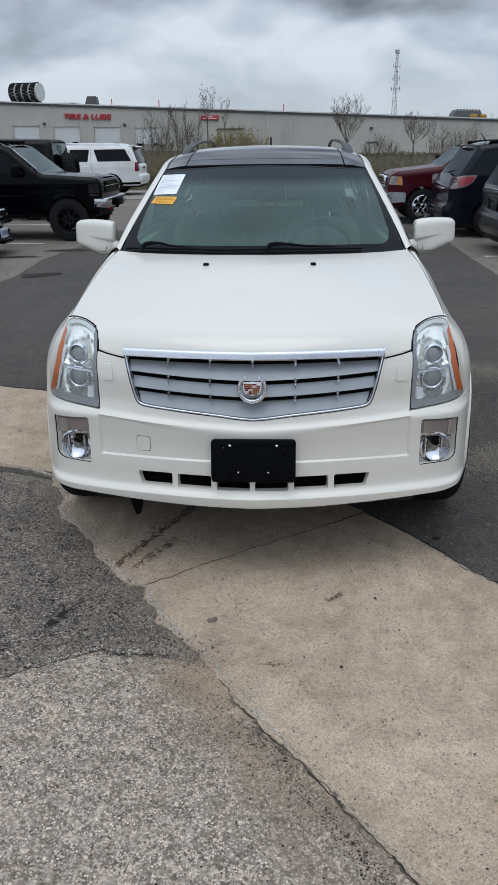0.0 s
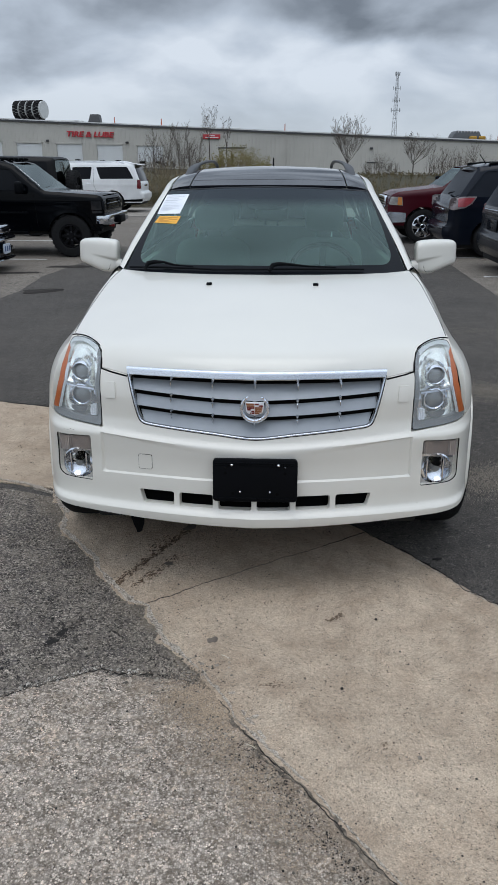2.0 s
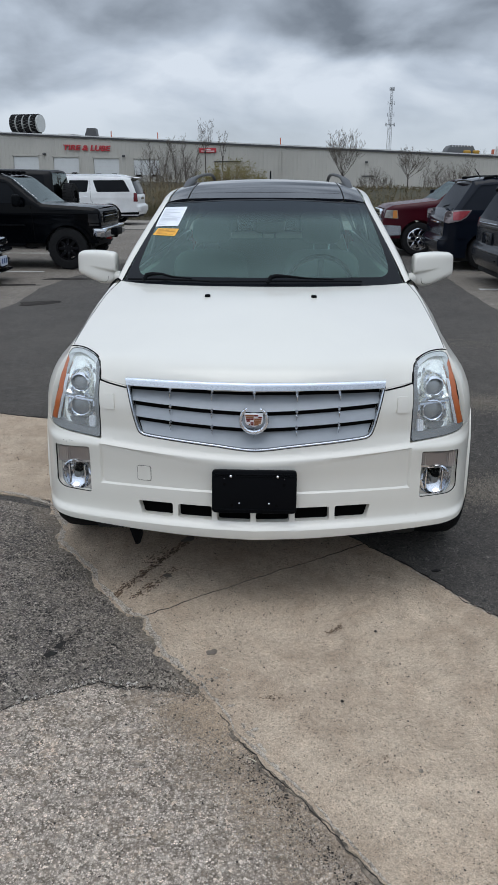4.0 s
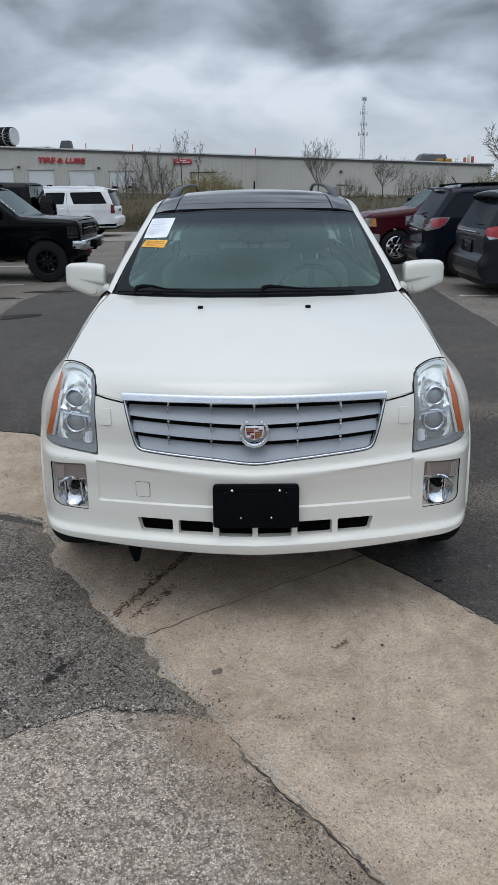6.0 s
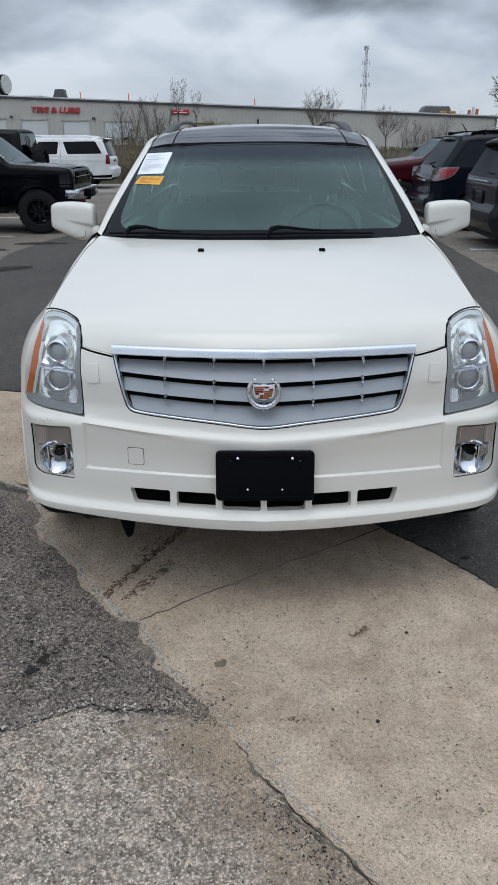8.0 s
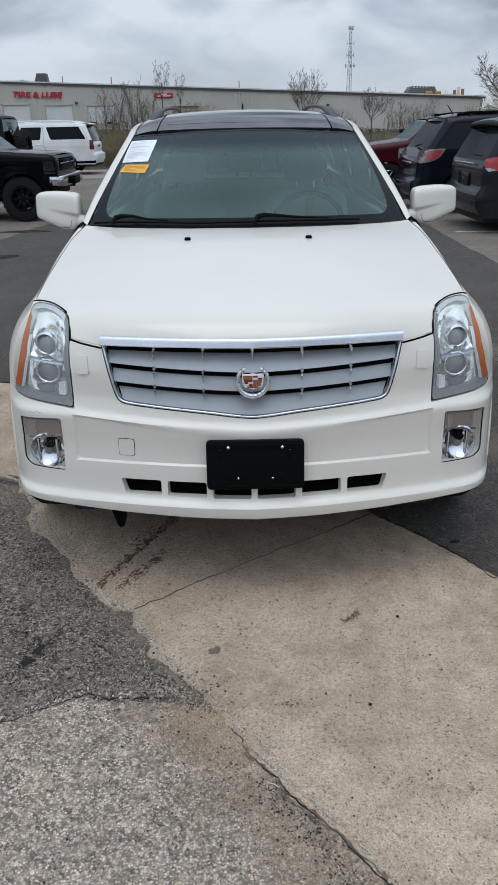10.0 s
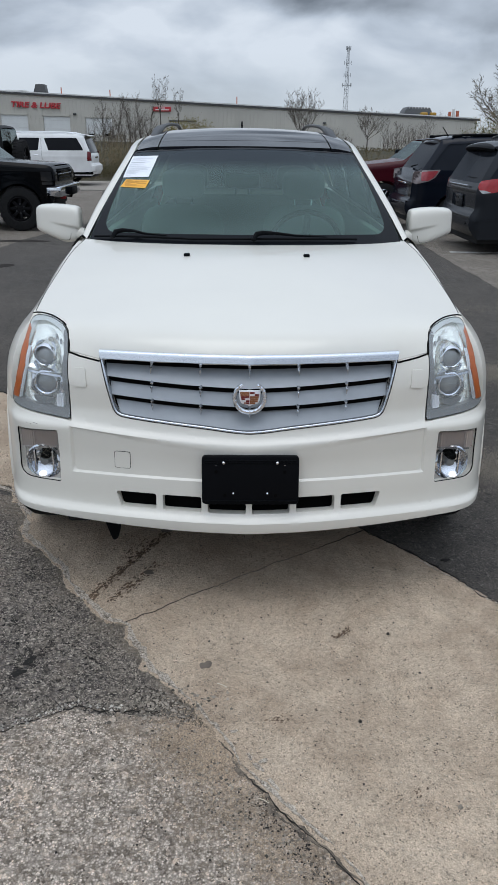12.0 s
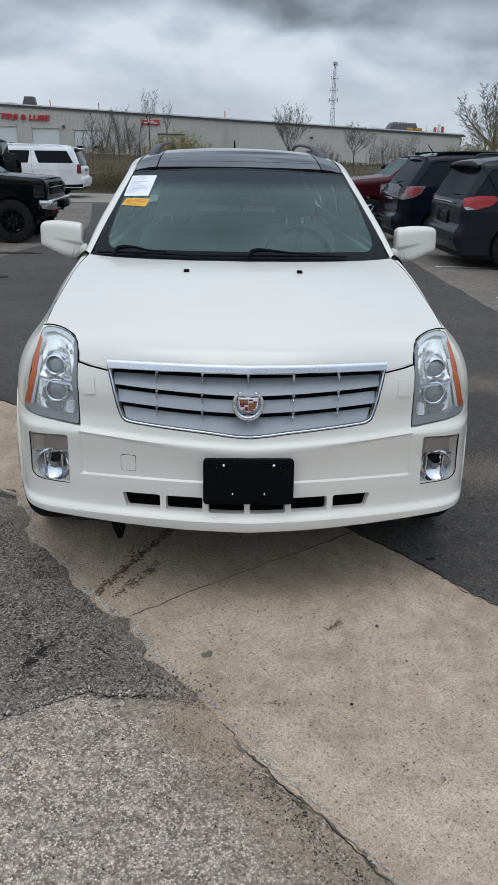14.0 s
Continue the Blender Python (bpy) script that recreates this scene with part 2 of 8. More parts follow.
AMBER = material("amber_reflector", (0.40, 0.095, 0.018), 0.3, 0.0, 0.3, vary=0.12, scale=60.0)
PAPER = material("white_paper", (0.74, 0.76, 0.80), 0.8, vary=0.03, scale=30.0)
PAPER_ORANGE = material("orange_paper", (0.78, 0.40, 0.06), 0.8, vary=0.06, scale=30.0)
INK = material("grey_ink", (0.50, 0.52, 0.55), 0.8, vary=0.05)
INK_DARK = material("brown_ink", (0.50, 0.24, 0.04), 0.8, vary=0.05)


# ---- mesh helpers ----
def part(name, bm, mat, parent=None, label="", smooth=True, angle=35):
    me = bpy.data.meshes.new(name)
    bmesh.ops.recalc_face_normals(bm, faces=bm.faces) if len(bm.faces) < 4000 else None
    bm.to_mesh(me)
    bm.free()
    me.materials.append(mat)
    if smooth:
        me.shade_smooth()
        me.set_sharp_from_angle(angle=radians(angle))
    ob = new(name, me)
    if parent:
        ob.parent = parent
    if label:
        ob["label"] = label
    return ob


def thing(name, label, category, m=None, group="", kind=""):
    ob = new(name)
    ob.empty_display_size = 0.2
    if m:
        ob.matrix_world = m
    return tagged(ob, label, category, group, kind)


def curve(tab):
    """A smooth, shape-keeping curve through a few points."""
    xs, ys = np.array([a for a, b in tab], float), np.array([b for a, b in tab], float)
    h, d = np.diff(xs), np.diff(ys) / np.diff(xs)
    m = np.zeros(len(xs))
    for i in range(1, len(xs) - 1):
        if d[i - 1] * d[i] > 0:
            w1, w2 = 2 * h[i] + h[i - 1], h[i] + 2 * h[i - 1]
            m[i] = (w1 + w2) / (w1 / d[i - 1] + w2 / d[i])
    m[0], m[-1] = d[0], d[-1]

    def f(x):
        x = min(max(x, xs[0]), xs[-1])
        i = min(int(np.searchsorted(xs, x, side="right")) - 1, len(h) - 1)
        t = (x - xs[i]) / h[i]
        a, b2 = t * t, t * t * t
        return float((2 * b2 - 3 * a + 1) * ys[i] + (b2 - 2 * a + t) * h[i] * m[i] + (3 * a - 2 * b2) * ys[i + 1] + (b2 - a) * h[i] * m[i + 1])
    return f


def along(points, step, closed=False, smooth=True):
    """Points at even steps on a (smooth) line through a few given ones, in any dimension."""
    p = [np.array(q, float) for q in points]
    n, out = len(p), []
    for i in range(n if closed else n - 1):
        a, b = p[i], p[(i + 1) % n]
        k = max(1, int(np.linalg.norm(b - a) / step + 0.5))
        if smooth:
            z0 = p[i - 1] if (closed or i > 0) else a
            z1 = p[(i + 2) % n] if (closed or i + 2 < n) else b
        for j in range(k):
            t = j / k
            if smooth:
                out.append(0.5 * (2 * a + (b - z0) * t + (2 * z0 - 5 * a + 4 * b - z1) * t * t + (3 * a - z0 - 3 * b + z1) * t ** 3))
            else:
                out.append(a + (b - a) * t)
    if not closed:
        out.append(p[-1])
    return out


def rounded(poly, r, n=4):
    """A polygon with its corners rounded by r (one number, or one a corner)."""
    out, k = [], len(poly)
    for i in range(k):
        a, b, c = (np.array(poly[j % k], float) for j in (i - 1, i, i + 1))
        rr = r[i] if isinstance(r, (list, tuple)) else r
        u, v = a - b, c - b
        lu, lv = np.linalg.norm(u), np.linalg.norm(v)
        rr = min(rr, lu * 0.45, lv * 0.45)
        if rr < 1e-5:
            out.append(b)
            continue
        p0, p1 = b + u / lu * rr, b + v / lv * rr
        for j in range(n + 1):
            t = j / n
            out.append((1 - t) ** 2 * p0 + 2 * t * (1 - t) * b + t * t * p1)
    return out


def inside(pts, poly):
    pts, poly = np.asarray(pts, float), np.asarray(poly, float)
    res = np.zeros(len(pts), bool)
    x0, y0 = poly[:, 0], poly[:, 1]
    x1, y1 = np.roll(x0, -1), np.roll(y0, -1)
    for a, b, c, d in zip(x0, y0, x1, y1):
        if b == d:
            continue
        hit = ((b > pts[:, 1]) != (d > pts[:, 1])) & (pts[:, 0] < (c - a) * (pts[:, 1] - b) / (d - b) + a)
        res ^= hit
    return res


def panel(outline, holes, lift, step=0.03, flange=0.012, creases=()):
    """A curved sheet: a plane outline with holes, filled with a fine mesh and lifted onto a surface; its edges turn in by flange."""
    loops = [along(q, step, True, False) for q in (outline, *holes)]
    verts, edges = [], []
    for lp in loops:
        k = len(verts)
        verts += [tuple(q[:2]) for q in lp]
        edges += [(k + i, k + (i + 1) % len(lp)) for i in range(len(lp))]
    for line in creases:
        k = len(verts)
        line = along(line, step, False, False)
        verts += [tuple(q[:2]) for q in line]
        edges += [(k + i, k + i + 1) for i in range(len(line) - 1)]
    rim = np.array(verts)
    lo, hi = rim.min(0), rim.max(0)
    gx, gy = np.meshgrid(np.arange(lo[0] + step / 2, hi[0], step), np.arange(lo[1] + step / 2, hi[1], step))
    g = np.stack([gx.ravel(), gy.ravel()], 1)
    ok = inside(g, loops[0])
    for lp in loops[1:]:
        ok &= ~inside(g, lp)
    g = g[ok]
    if len(g):
        far = np.array([np.min(np.sum((rim - q) ** 2, 1)) > (0.45 * step) ** 2 for q in g])
        verts += [tuple(q) for q in g[far]]
    vs, es, fs, *_ = delaunay_2d_cdt([Vector(v) for v in verts], edges, [], 0, 1e-6)
    cen = np.array([np.mean([vs[i][:] for i in f], 0) for f in fs])
    keep = inside(cen, loops[0])
    for lp in loops[1:]:
        keep &= ~inside(cen, lp)
    bm = bmesh.new()
    made = [bm.verts.new(lift(v[0], v[1], 0.0)) for v in vs]
    for f, k in zip(fs, keep):
        if k:
            bm.faces.new([made[i] for i in f])
    if flange:
        deep = {}
        for e in [e for e in bm.edges if len(e.link_faces) == 1]:
            for v in e.verts:
                if v not in deep:
                    i = made.index(v)
                    deep[v] = bm.verts.new(lift(vs[i][0], vs[i][1], flange))
            a, b = e.verts
            bm.faces.new((a, b, deep[b], deep[a]))
    bmesh.ops.delete(bm, geom=[v for v in bm.verts if not v.link_faces], context="VERTS")
    return bm


def box(bm, x0, x1, y0, y1, z0, z1, bevel=0.0, segs=2, m=None):
    made = bmesh.ops.create_cube(bm, size=1.0)["verts"]
    bmesh.ops.transform(bm, verts=made, matrix=Matrix.Translation(((x0 + x1) / 2, (y0 + y1) / 2, (z0 + z1) / 2)) @ Matrix.Diagonal((x1 - x0, y1 - y0, z1 - z0, 1)))
    if bevel:
        es = list({e for v in made for e in v.link_edges})
        made = bmesh.ops.bevel(bm, geom=es, offset=bevel, segments=segs, affect="EDGES", profile=0.5)["verts"]
        made = list({v for v in made})
    if m is not None:
        bmesh.ops.transform(bm, verts=made, matrix=m)
    return made


def slab(poly, z0, z1, bevel=0.0, axis="z"):
    """A prism over a plane polygon; axis: the way it is thick (x: polygon in y, z; y: polygon in x, z)."""
    bm = bmesh.new()
    put = {"z": lambda p, h: (p[0], p[1], h), "x": lambda p, h: (h, p[0], p[1]), "y": lambda p, h: (p[0], h, p[1])}[axis]
    lo = [bm.verts.new(put(p, z0)) for p in poly]
    hi = [bm.verts.new(put(p, z1)) for p in poly]
    bm.faces.new(lo[::-1])
    top = bm.faces.new(hi)
    k = len(poly)
    for i in range(k):
        bm.faces.new((lo[i], lo[(i + 1) % k], hi[(i + 1) % k], hi[i]))
    bmesh.ops.recalc_face_normals(bm, faces=bm.faces)
    if bevel:
        es = [e for e in bm.edges if e.calc_face_angle(0) > 0.5]
        bmesh.ops.bevel(bm, geom=es, offset=bevel, segments=2, affect="EDGES", profile=0.5)
    return bm


def tube(bm, points, r, n=8, caps=True):
    """A round bar along points; r: one radius, or one a point."""
    pts = [Vector(p) for p in points]
    rings = []
    up = Vector((0.13, 0.21, 0.97)).normalized()
    for i, p in enumerate(pts):
        d = (pts[min(i + 1, len(pts) - 1)] - pts[max(i - 1, 0)]).normalized()
        a = d.cross(up)
        if a.length < 0.05:
            a = d.cross(Vector((1, 0, 0)))
        a.normalize()
        b = d.cross(a)
        rr = r[i] if isinstance(r, (list, tuple)) else r
        rings.append([bm.verts.new(p + rr * (math.cos(t) * a + math.sin(t) * b)) for t in (2 * math.pi * j / n for j in range(n))])
    for q, w in zip(rings, rings[1:]):
        for j in range(n):
            bm.faces.new((q[j], q[(j + 1) % n], w[(j + 1) % n], w[j]))
    if caps:
        bm.faces.new(rings[0][::-1])
        bm.faces.new(rings[-1])
    return bm


def lathe(profile, n=32, axis="x"):
    """A turned body; profile: (distance along the axis, radius)."""
    bm = bmesh.new()
    put = {"x": lambda h, a, b: (h, a, b), "y": lambda h, a, b: (a, h, b), "z": lambda h, a, b: (a, b, h)}[axis]
    rings = []
    for h, r in profile:
        if r < 1e-6:
            rings.append([bm.verts.new(put(h, 0, 0))])
        else:
            rings.append([bm.verts.new(put(h, r * math.cos(2 * math.pi * j / n), r * math.sin(2 * math.pi * j / n))) for j in range(n)])
    for q, w in zip(rings, rings[1:]):
        for j in range(n):
            a, b = q[j % len(q)], q[(j + 1) % len(q)]
            c, d = w[(j + 1) % len(w)], w[j % len(w)]
            face = [v for k, v in enumerate((a, b, c, d)) if v not in (a, b, c, d)[:k]]
            if len(face) > 2:
                bm.faces.new(face)
    bmesh.ops.recalc_face_normals(bm, faces=bm.faces)
    return bm


def moved(bm, m):
    bmesh.ops.transform(bm, verts=bm.verts, matrix=m)
    return bm


def grid(rows, step_u=0.05, step_v=0.05, thick=0.0):
    """A sheet through rows of points, smooth both ways."""
    rows = [along(r, step_u) for r in rows] if not isinstance(rows[0][0], np.ndarray) else rows
    k = max(len(r) for r in rows)
    rows = [[np.array([np.interp(i / (k - 1), np.linspace(0, 1, len(r)), [q[c] for q in r]) for c in range(3)]) for i in range(k)] for r in rows]
    cols = [along([r[i] for r in rows], step_v) for i in range(k)]
    n = max(len(c) for c in cols)
    cols = [[np.array([np.interp(i / (n - 1), np.linspace(0, 1, len(r)), [q[c] for q in r]) for c in range(3)]) for i in range(n)] for r in cols]
    bm = bmesh.new()
    vs = [[bm.verts.new(q) for q in c] for c in cols]
    for a, b in zip(vs, vs[1:]):
        for i in range(n - 1):
            bm.faces.new((a[i], a[i + 1], b[i + 1], b[i]))
    if thick:
        bmesh.ops.recalc_face_normals(bm, faces=bm.faces)
        bmesh.ops.solidify(bm, geom=bm.faces[:], thickness=thick)
    return bm


# ---- ground ----
GRASS = material("dry_grass", (0.030, 0.030, 0.013), 0.95, vary=0.4, scale=14.0, second=(0.060, 0.048, 0.026), second_scale=0.6, bump=1.0, bump_scale=25.0)
CRACK = material("crack_filler", (0.014, 0.012, 0.010), 0.95, vary=0.4, scale=60.0)
OIL = material("oil_stain", (0.11, 0.088, 0.07), 0.8, vary=0.25, scale=25.0, second=(0.17, 0.14, 0.115), second_scale=12.0)
WET = material("damp_asphalt", (0.030, 0.027, 0.025), 0.95, spec=0.05, vary=0.3, scale=12.0, second=(0.05, 0.045, 0.04), second_scale=5.0)
LINE_PAINT = material("worn_line_paint", (0.52, 0.52, 0.50), 0.85, vary=0.2, scale=40.0, second=(0.30, 0.29, 0.27), second_scale=9.0)
LOT_END = 30.5


def ground_height(x, y):
    t = min(max((y - LOT_END - 0.5) / 12.0, 0.0), 1.0)
    rise = t * t * (3 - 2 * t) * 1.15
    far = -0.0235 * max(min(x, 40.0), -40.0) * min(max((y - 45.0) / 30.0, 0.0), 1.0)
    return -0.006 + rise + far * (1 if t > 0 else 0)


def make_ground():
    xs = [-3000, -700, -200, -90, -60] + list(range(-40, 41, 4)) + [60, 90, 200, 700, 3000]
    ys = [-3000, -600, -150, -50, -20, -8, 0, 8, 16, 24, LOT_END, 31.5, 33, 35, 37, 39, 41, 43, 46, 52, 60, 75, 82, 130, 400, 1200, 4500]
    bm = bmesh.new()
    vs = [[bm.verts.new((x, y, ground_height(x, y))) for x in xs] for y in ys]
    for j in range(len(ys) - 1):
        for i in range(len(xs) - 1):
            f = bm.faces.new((vs[j][i], vs[j][i + 1], vs[j + 1][i + 1], vs[j + 1][i]))
            f.material_index = 1 if ys[j] >= LOT_END else 0
    ob = part("ground", bm, ASPHALT, smooth=False)
    ob.data.materials.append(GRASS)
    return tagged(ob, "dark patched asphalt parking lot running out into dry grass", "ground", kind="structure")


ground = make_ground()


def jag(points, amount, step=0.03, seed=0):
    """A line through a few points, broken up as a chipped edge is."""
    rnd = random.Random(seed)
    out, drift = [], np.zeros(2)
    for p in along(points, step, False, False):
        drift = drift * 0.7 + np.array([rnd.uniform(-amount, amount), rnd.uniform(-amount, amount)])
        out.append(p[:2] + drift)
    return out


def paving_sheet(name, poly, top, mat, label, category="pavement", depth=0.03):
    bm = panel([tuple(p[:2]) for p in poly], [], lambda x, y, d: Vector((x, y, top - d)), 0.6, depth)
    return tagged(part(name, bm, mat, smooth=False), label, category, kind="structure")


# the pale concrete channel that runs slantwise under the car
LEFT_EDGE = [(4.72, -8.0), (1.1, -2.35), (0.75, -1.85), (0.44, -1.39), (0.27, -1.16), (0.176, -1.027), (0.106, -0.95), (0.035, -0.863), (-0.028, -0.794), (-0.057, -0.73), (-0.105, -0.651), (-0.183, -0.532), (-0.237, -0.473), (-0.287, -0.414), (-0.346, -0.359), (-0.349, -0.302), (-0.38, -0.257), (-0.423, -0.211), (-0.422, -0.164), (-0.435, -0.125), (-0.489, -0.13), (-0.523, -0.096), (-0.606, 0.028), (-0.654, 0.066), (-0.706, 0.164), (-0.727, 0.246), (-0.772, 0.269), (-0.829, 0.371), (-0.931, 0.453), (-0.975, 0.551), (-0.963, 0.654), (-1.039, 0.794), (-1.079, 0.807), (-1.12, 0.98), (-1.44, 1.06), (-2.2, 1.35), (-5.0, 3.6)]
RIGHT_EDGE = [(-6.2, 5.6), (-1.97, 2.53), (-1.58, 2.42), (-0.6, 1.55), (0.513, 0.543), (0.581, 0.452), (0.638, 0.389), (0.692, 0.319), (0.758, 0.222), (0.798, 0.167), (0.85, 0.086), (0.893, 0.021), (1.0, -0.10), (1.6, -0.75), (4.0, -3.2), (8.8, -8.0)]
paving_sheet("concrete_strip", jag(LEFT_EDGE, 0.0055, 0.009, 1) + jag(RIGHT_EDGE, 0.004, 0.012, 2), 0.0, CONCRETE, "tan weathered concrete drainage strip with chipped edges")
CURVED = [(-4.5, -1.6), (-1.6, -0.98), (-0.81, -0.69), (-0.719, -0.634), (-0.65, -0.602), (-0.581, -0.565), (-0.508, -0.532), (-0.44, -0.547), (-0.358, -0.554), (-0.262, -0.562), (-0.16, -0.60)]
near_left = [(x + 0.03, y + 0.02) for x, y in LEFT_EDGE[::-1] if y < -0.6]
paving_sheet("aggregate_apron", jag(CURVED, 0.013, 0.014, 3) + jag(near_left, 0.010, 0.03, 4) + [(-4.5, -8.0)], -0.0015, AGGREGATE, "coarse exposed-aggregate pavement, brown and grey")
shoulder_line = [(x + 0.07, y + 0.04) for x, y in LEFT_EDGE if -0.55 < y < 1.0][::3]
paving_sheet("worn_asphalt_patch", [(x, y - 0.12) for x, y in CURVED[:-1]] + [(-0.10, -0.66)] + shoulder_line + [(-1.5, 1.02), (-4.5, 2.6)], -0.003, ASPHALT_WORN, "worn dark asphalt patch with loose stones")
paving_sheet("concrete_bays", jag([(-3.0, 13.6), (-3.35, 11.9), (-3.62, 10.6), (-3.71, 9.1), (-3.62, 8.1), (-3.61, 7.6), (-3.66, 6.0), (-3.7, 2.0)], 0.012, 0.1, 7) + [(-14.0, 2.0), (-14.0, 24.0), (-4.5, 24.0), (-3.4, 17.0)], -0.0045, CONCRETE_BAY, "grey-tan concrete parking bays beside the lane")
paving_sheet("concrete_bays", jag([(3.6, 24.0), (3.25, 14.0), (3.05, 10.4), (3.0, 9.3), (3.0, 8.1), (3.0, 6.8), (3.0, 3.0)], 0.012, 0.1, 8) + [(16.0, 3.0), (16.0, 24.0)], -0.0045, CONCRETE_BAY, "grey-tan concrete parking bays beside the lane")
paving_sheet("far_lane", [(-40, 24.5), (40, 24.5), (40, 30.4), (-40, 30.4)], -0.004, CONCRETE_FAR, "pale worn lane at the lot's grassy end")


def ribbon(points, width, seed, amount=0.006, step=0.025):
    rnd = random.Random(seed)
    mid_line = jag(points, amount, step, seed)
    left, right = [], []
    for i, p in enumerate(mid_line):
        d = mid_line[min(i + 1, len(mid_line) - 1)] - mid_line[max(i - 1, 0)]
        d = np.array([-d[1], d[0]]) / (np.linalg.norm(d) + 1e-9)
        w = width * rnd.uniform(0.35, 1.0) * (0.58 + 0.42 * math.sin(i * 0.41 + seed) * math.sin(i * 0.17 + 2 * seed)) * min(1.0, i / 3 + 0.1, (len(mid_line) - 1 - i) / 3 + 0.1)
        left.append(p + d * w / 2)
        right.append(p - d * w / 2)
    return left + right[::-1]


# packed dirt, its dark tone also painting the shade in grooves and seams
DIRT_SHADE = material("packed_dirt_and_shade", (0.078, 0.064, 0.051), 0.95, vary=0.5, scale=90.0, second=(0.20, 0.162, 0.125), second_scale=22.0, bump=0.6, bump_scale=160.0)
EDGE_CRACK = [(-0.09, -0.671), (-0.057, -0.73), (-0.028, -0.794), (0.015, -0.838), (0.035, -0.863), (0.061, -0.904), (0.106, -0.95), (0.148, -0.995), (0.176, -1.027), (0.265, -1.155), (0.435, -1.385), (0.745, -1.845), (1.1, -2.35)]
SIDE_CRACK = [(0.508, 0.548), (0.576, 0.457), (0.633, 0.394), (0.687, 0.324), (0.753, 0.227), (0.793, 0.172), (0.845, 0.091), (0.888, 0.026), (1.0, -0.095), (1.6, -0.745)]
for k, (pts, w, mat, z, words) in enumerate((
        ([(-0.43, -0.128), (-0.36, -0.075), (-0.28, -0.01), (-0.2, 0.045), (-0.12, 0.10)], 0.0034, CRACK, 0.0025, "thin dark joint across the concrete strip"),
        (EDGE_CRACK[:8], 0.020, DIRT_SHADE, 0.0008, "packed dirt and painted groove shade along the concrete edge"),
        ([(0.015, -0.862), (0.05, -0.905), (0.095, -0.955), (0.15, -1.01)], 0.036, DIRT_SHADE, 0.0004, "broad dirt-filled hollow beside the concrete edge"),
        # flat dark strip painting the shadow edge below the raised patch
        ([(x + 0.004, y - 0.006) for x, y in CURVED[2:10]], 0.012, DIRT_SHADE, -0.0006, "painted shadow edge along the seam between the two pavements"),
        ([(x + 0.002, y - 0.003) for x, y in CURVED[2:10]], 0.0085, CRACK, 0.0002, "black gap in the seam between the two pavements"),
        (EDGE_CRACK[6:], 0.026, DIRT_SHADE, 0.0008, "packed dirt and painted groove shade along the concrete edge"),
        (EDGE_CRACK[2:], 0.0048, CRACK, 0.0022, "ragged dark crack along the concrete edge"),
        (SIDE_CRACK, 0.0075, CRACK, 0.0030, "dark crack along the concrete edge"),
        ([(-1.98, 2.54), (-1.58, 2.43), (-0.9, 1.83)], 0.014, CRACK, 0.003, "dark crack along the concrete edge"),
        ([(0.30, 0.385), (0.365, 0.435), (0.44, 0.49), (0.513, 0.545)], 0.004, CRACK, 0.003, "thin dark joint across the concrete strip"),
        ([(-0.12, 0.10), (0.1, 0.26), (0.30, 0.385)], 0.002, OIL, 0.003, "faint joint across the concrete strip"))):
    tagged(part("crack", slab([tuple(p) for p in ribbon(pts, w, 40 + k, 0.004 if w < 0.005 else 0.006, 0.012)], z - 0.006, z), mat, smooth=False), words, "crack", kind="structure")


# pale broken rim of the concrete
RIM_PALE = paving("chipped_rim", (0.45, 0.385, 0.31), (0.60, 0.525, 0.44), (0.76, 0.69, 0.60), (0.12, 0.09, 0.065), 120.0, 0.45, 1.0, (0.30, 0.25, 0.2), 5.0)
for k, (y0, y1, w) in enumerate(((-2.4, -1.0, 0.010), (-1.05, -0.5, 0.012), (-0.6, -0.2, 0.024), (-0.3, 0.3, 0.030), (0.1, 0.82, 0.032), (0.6, 1.4, 0.028))):
    pts = [(x + 0.015, y + 0.009) for x, y in LEFT_EDGE if y0 < y < y1]
    pts = pts[:1] + [((a + c) / 2, (b + d) / 2) for (a, b), (c, d) in zip(pts, pts[1:])] + pts[-1:]
    tagged(part("chipped_rim", slab([tuple(q) for q in ribbon(pts, w * 1.6, 190 + k, 0.004, 0.016)], -0.02, 0.0018 + 0.0006 * k), RIM_PALE, smooth=False), "pale chipped rim of the concrete strip", "pavement", kind="structure")
pts = [(x - 0.010, y - 0.008) for x, y in SIDE_CRACK[3:9]]
tagged(part("chipped_rim", slab([tuple(q) for q in ribbon(pts, 0.011, 197, 0.004, 0.012)], -0.02, 0.0019), RIM_PALE, smooth=False), "pale chipped rim of the concrete strip", "pavement", kind="structure")


def blot(cx, cy, rx, ry, turn, mat, z, words, seed, n=26):
    rnd = random.Random(seed)
    ph = [rnd.uniform(0, 6.28) for _ in range(4)]
    poly = []
    for i in range(n):
        a = 2 * math.pi * i / n
        r = 1 + sum(0.16 / (k + 1) ** 0.5 * math.sin((k + 2) * a + ph[k]) for k in range(4))
        u, v = rx * r * math.cos(a), ry * r * math.sin(a)
        poly.append((cx + u * math.cos(turn) - v * math.sin(turn), cy + u * math.sin(turn) + v * math.cos(turn)))
    return tagged(part("stain", slab(poly, z - 0.004, z), mat, smooth=False), words, "stain", kind="structure")


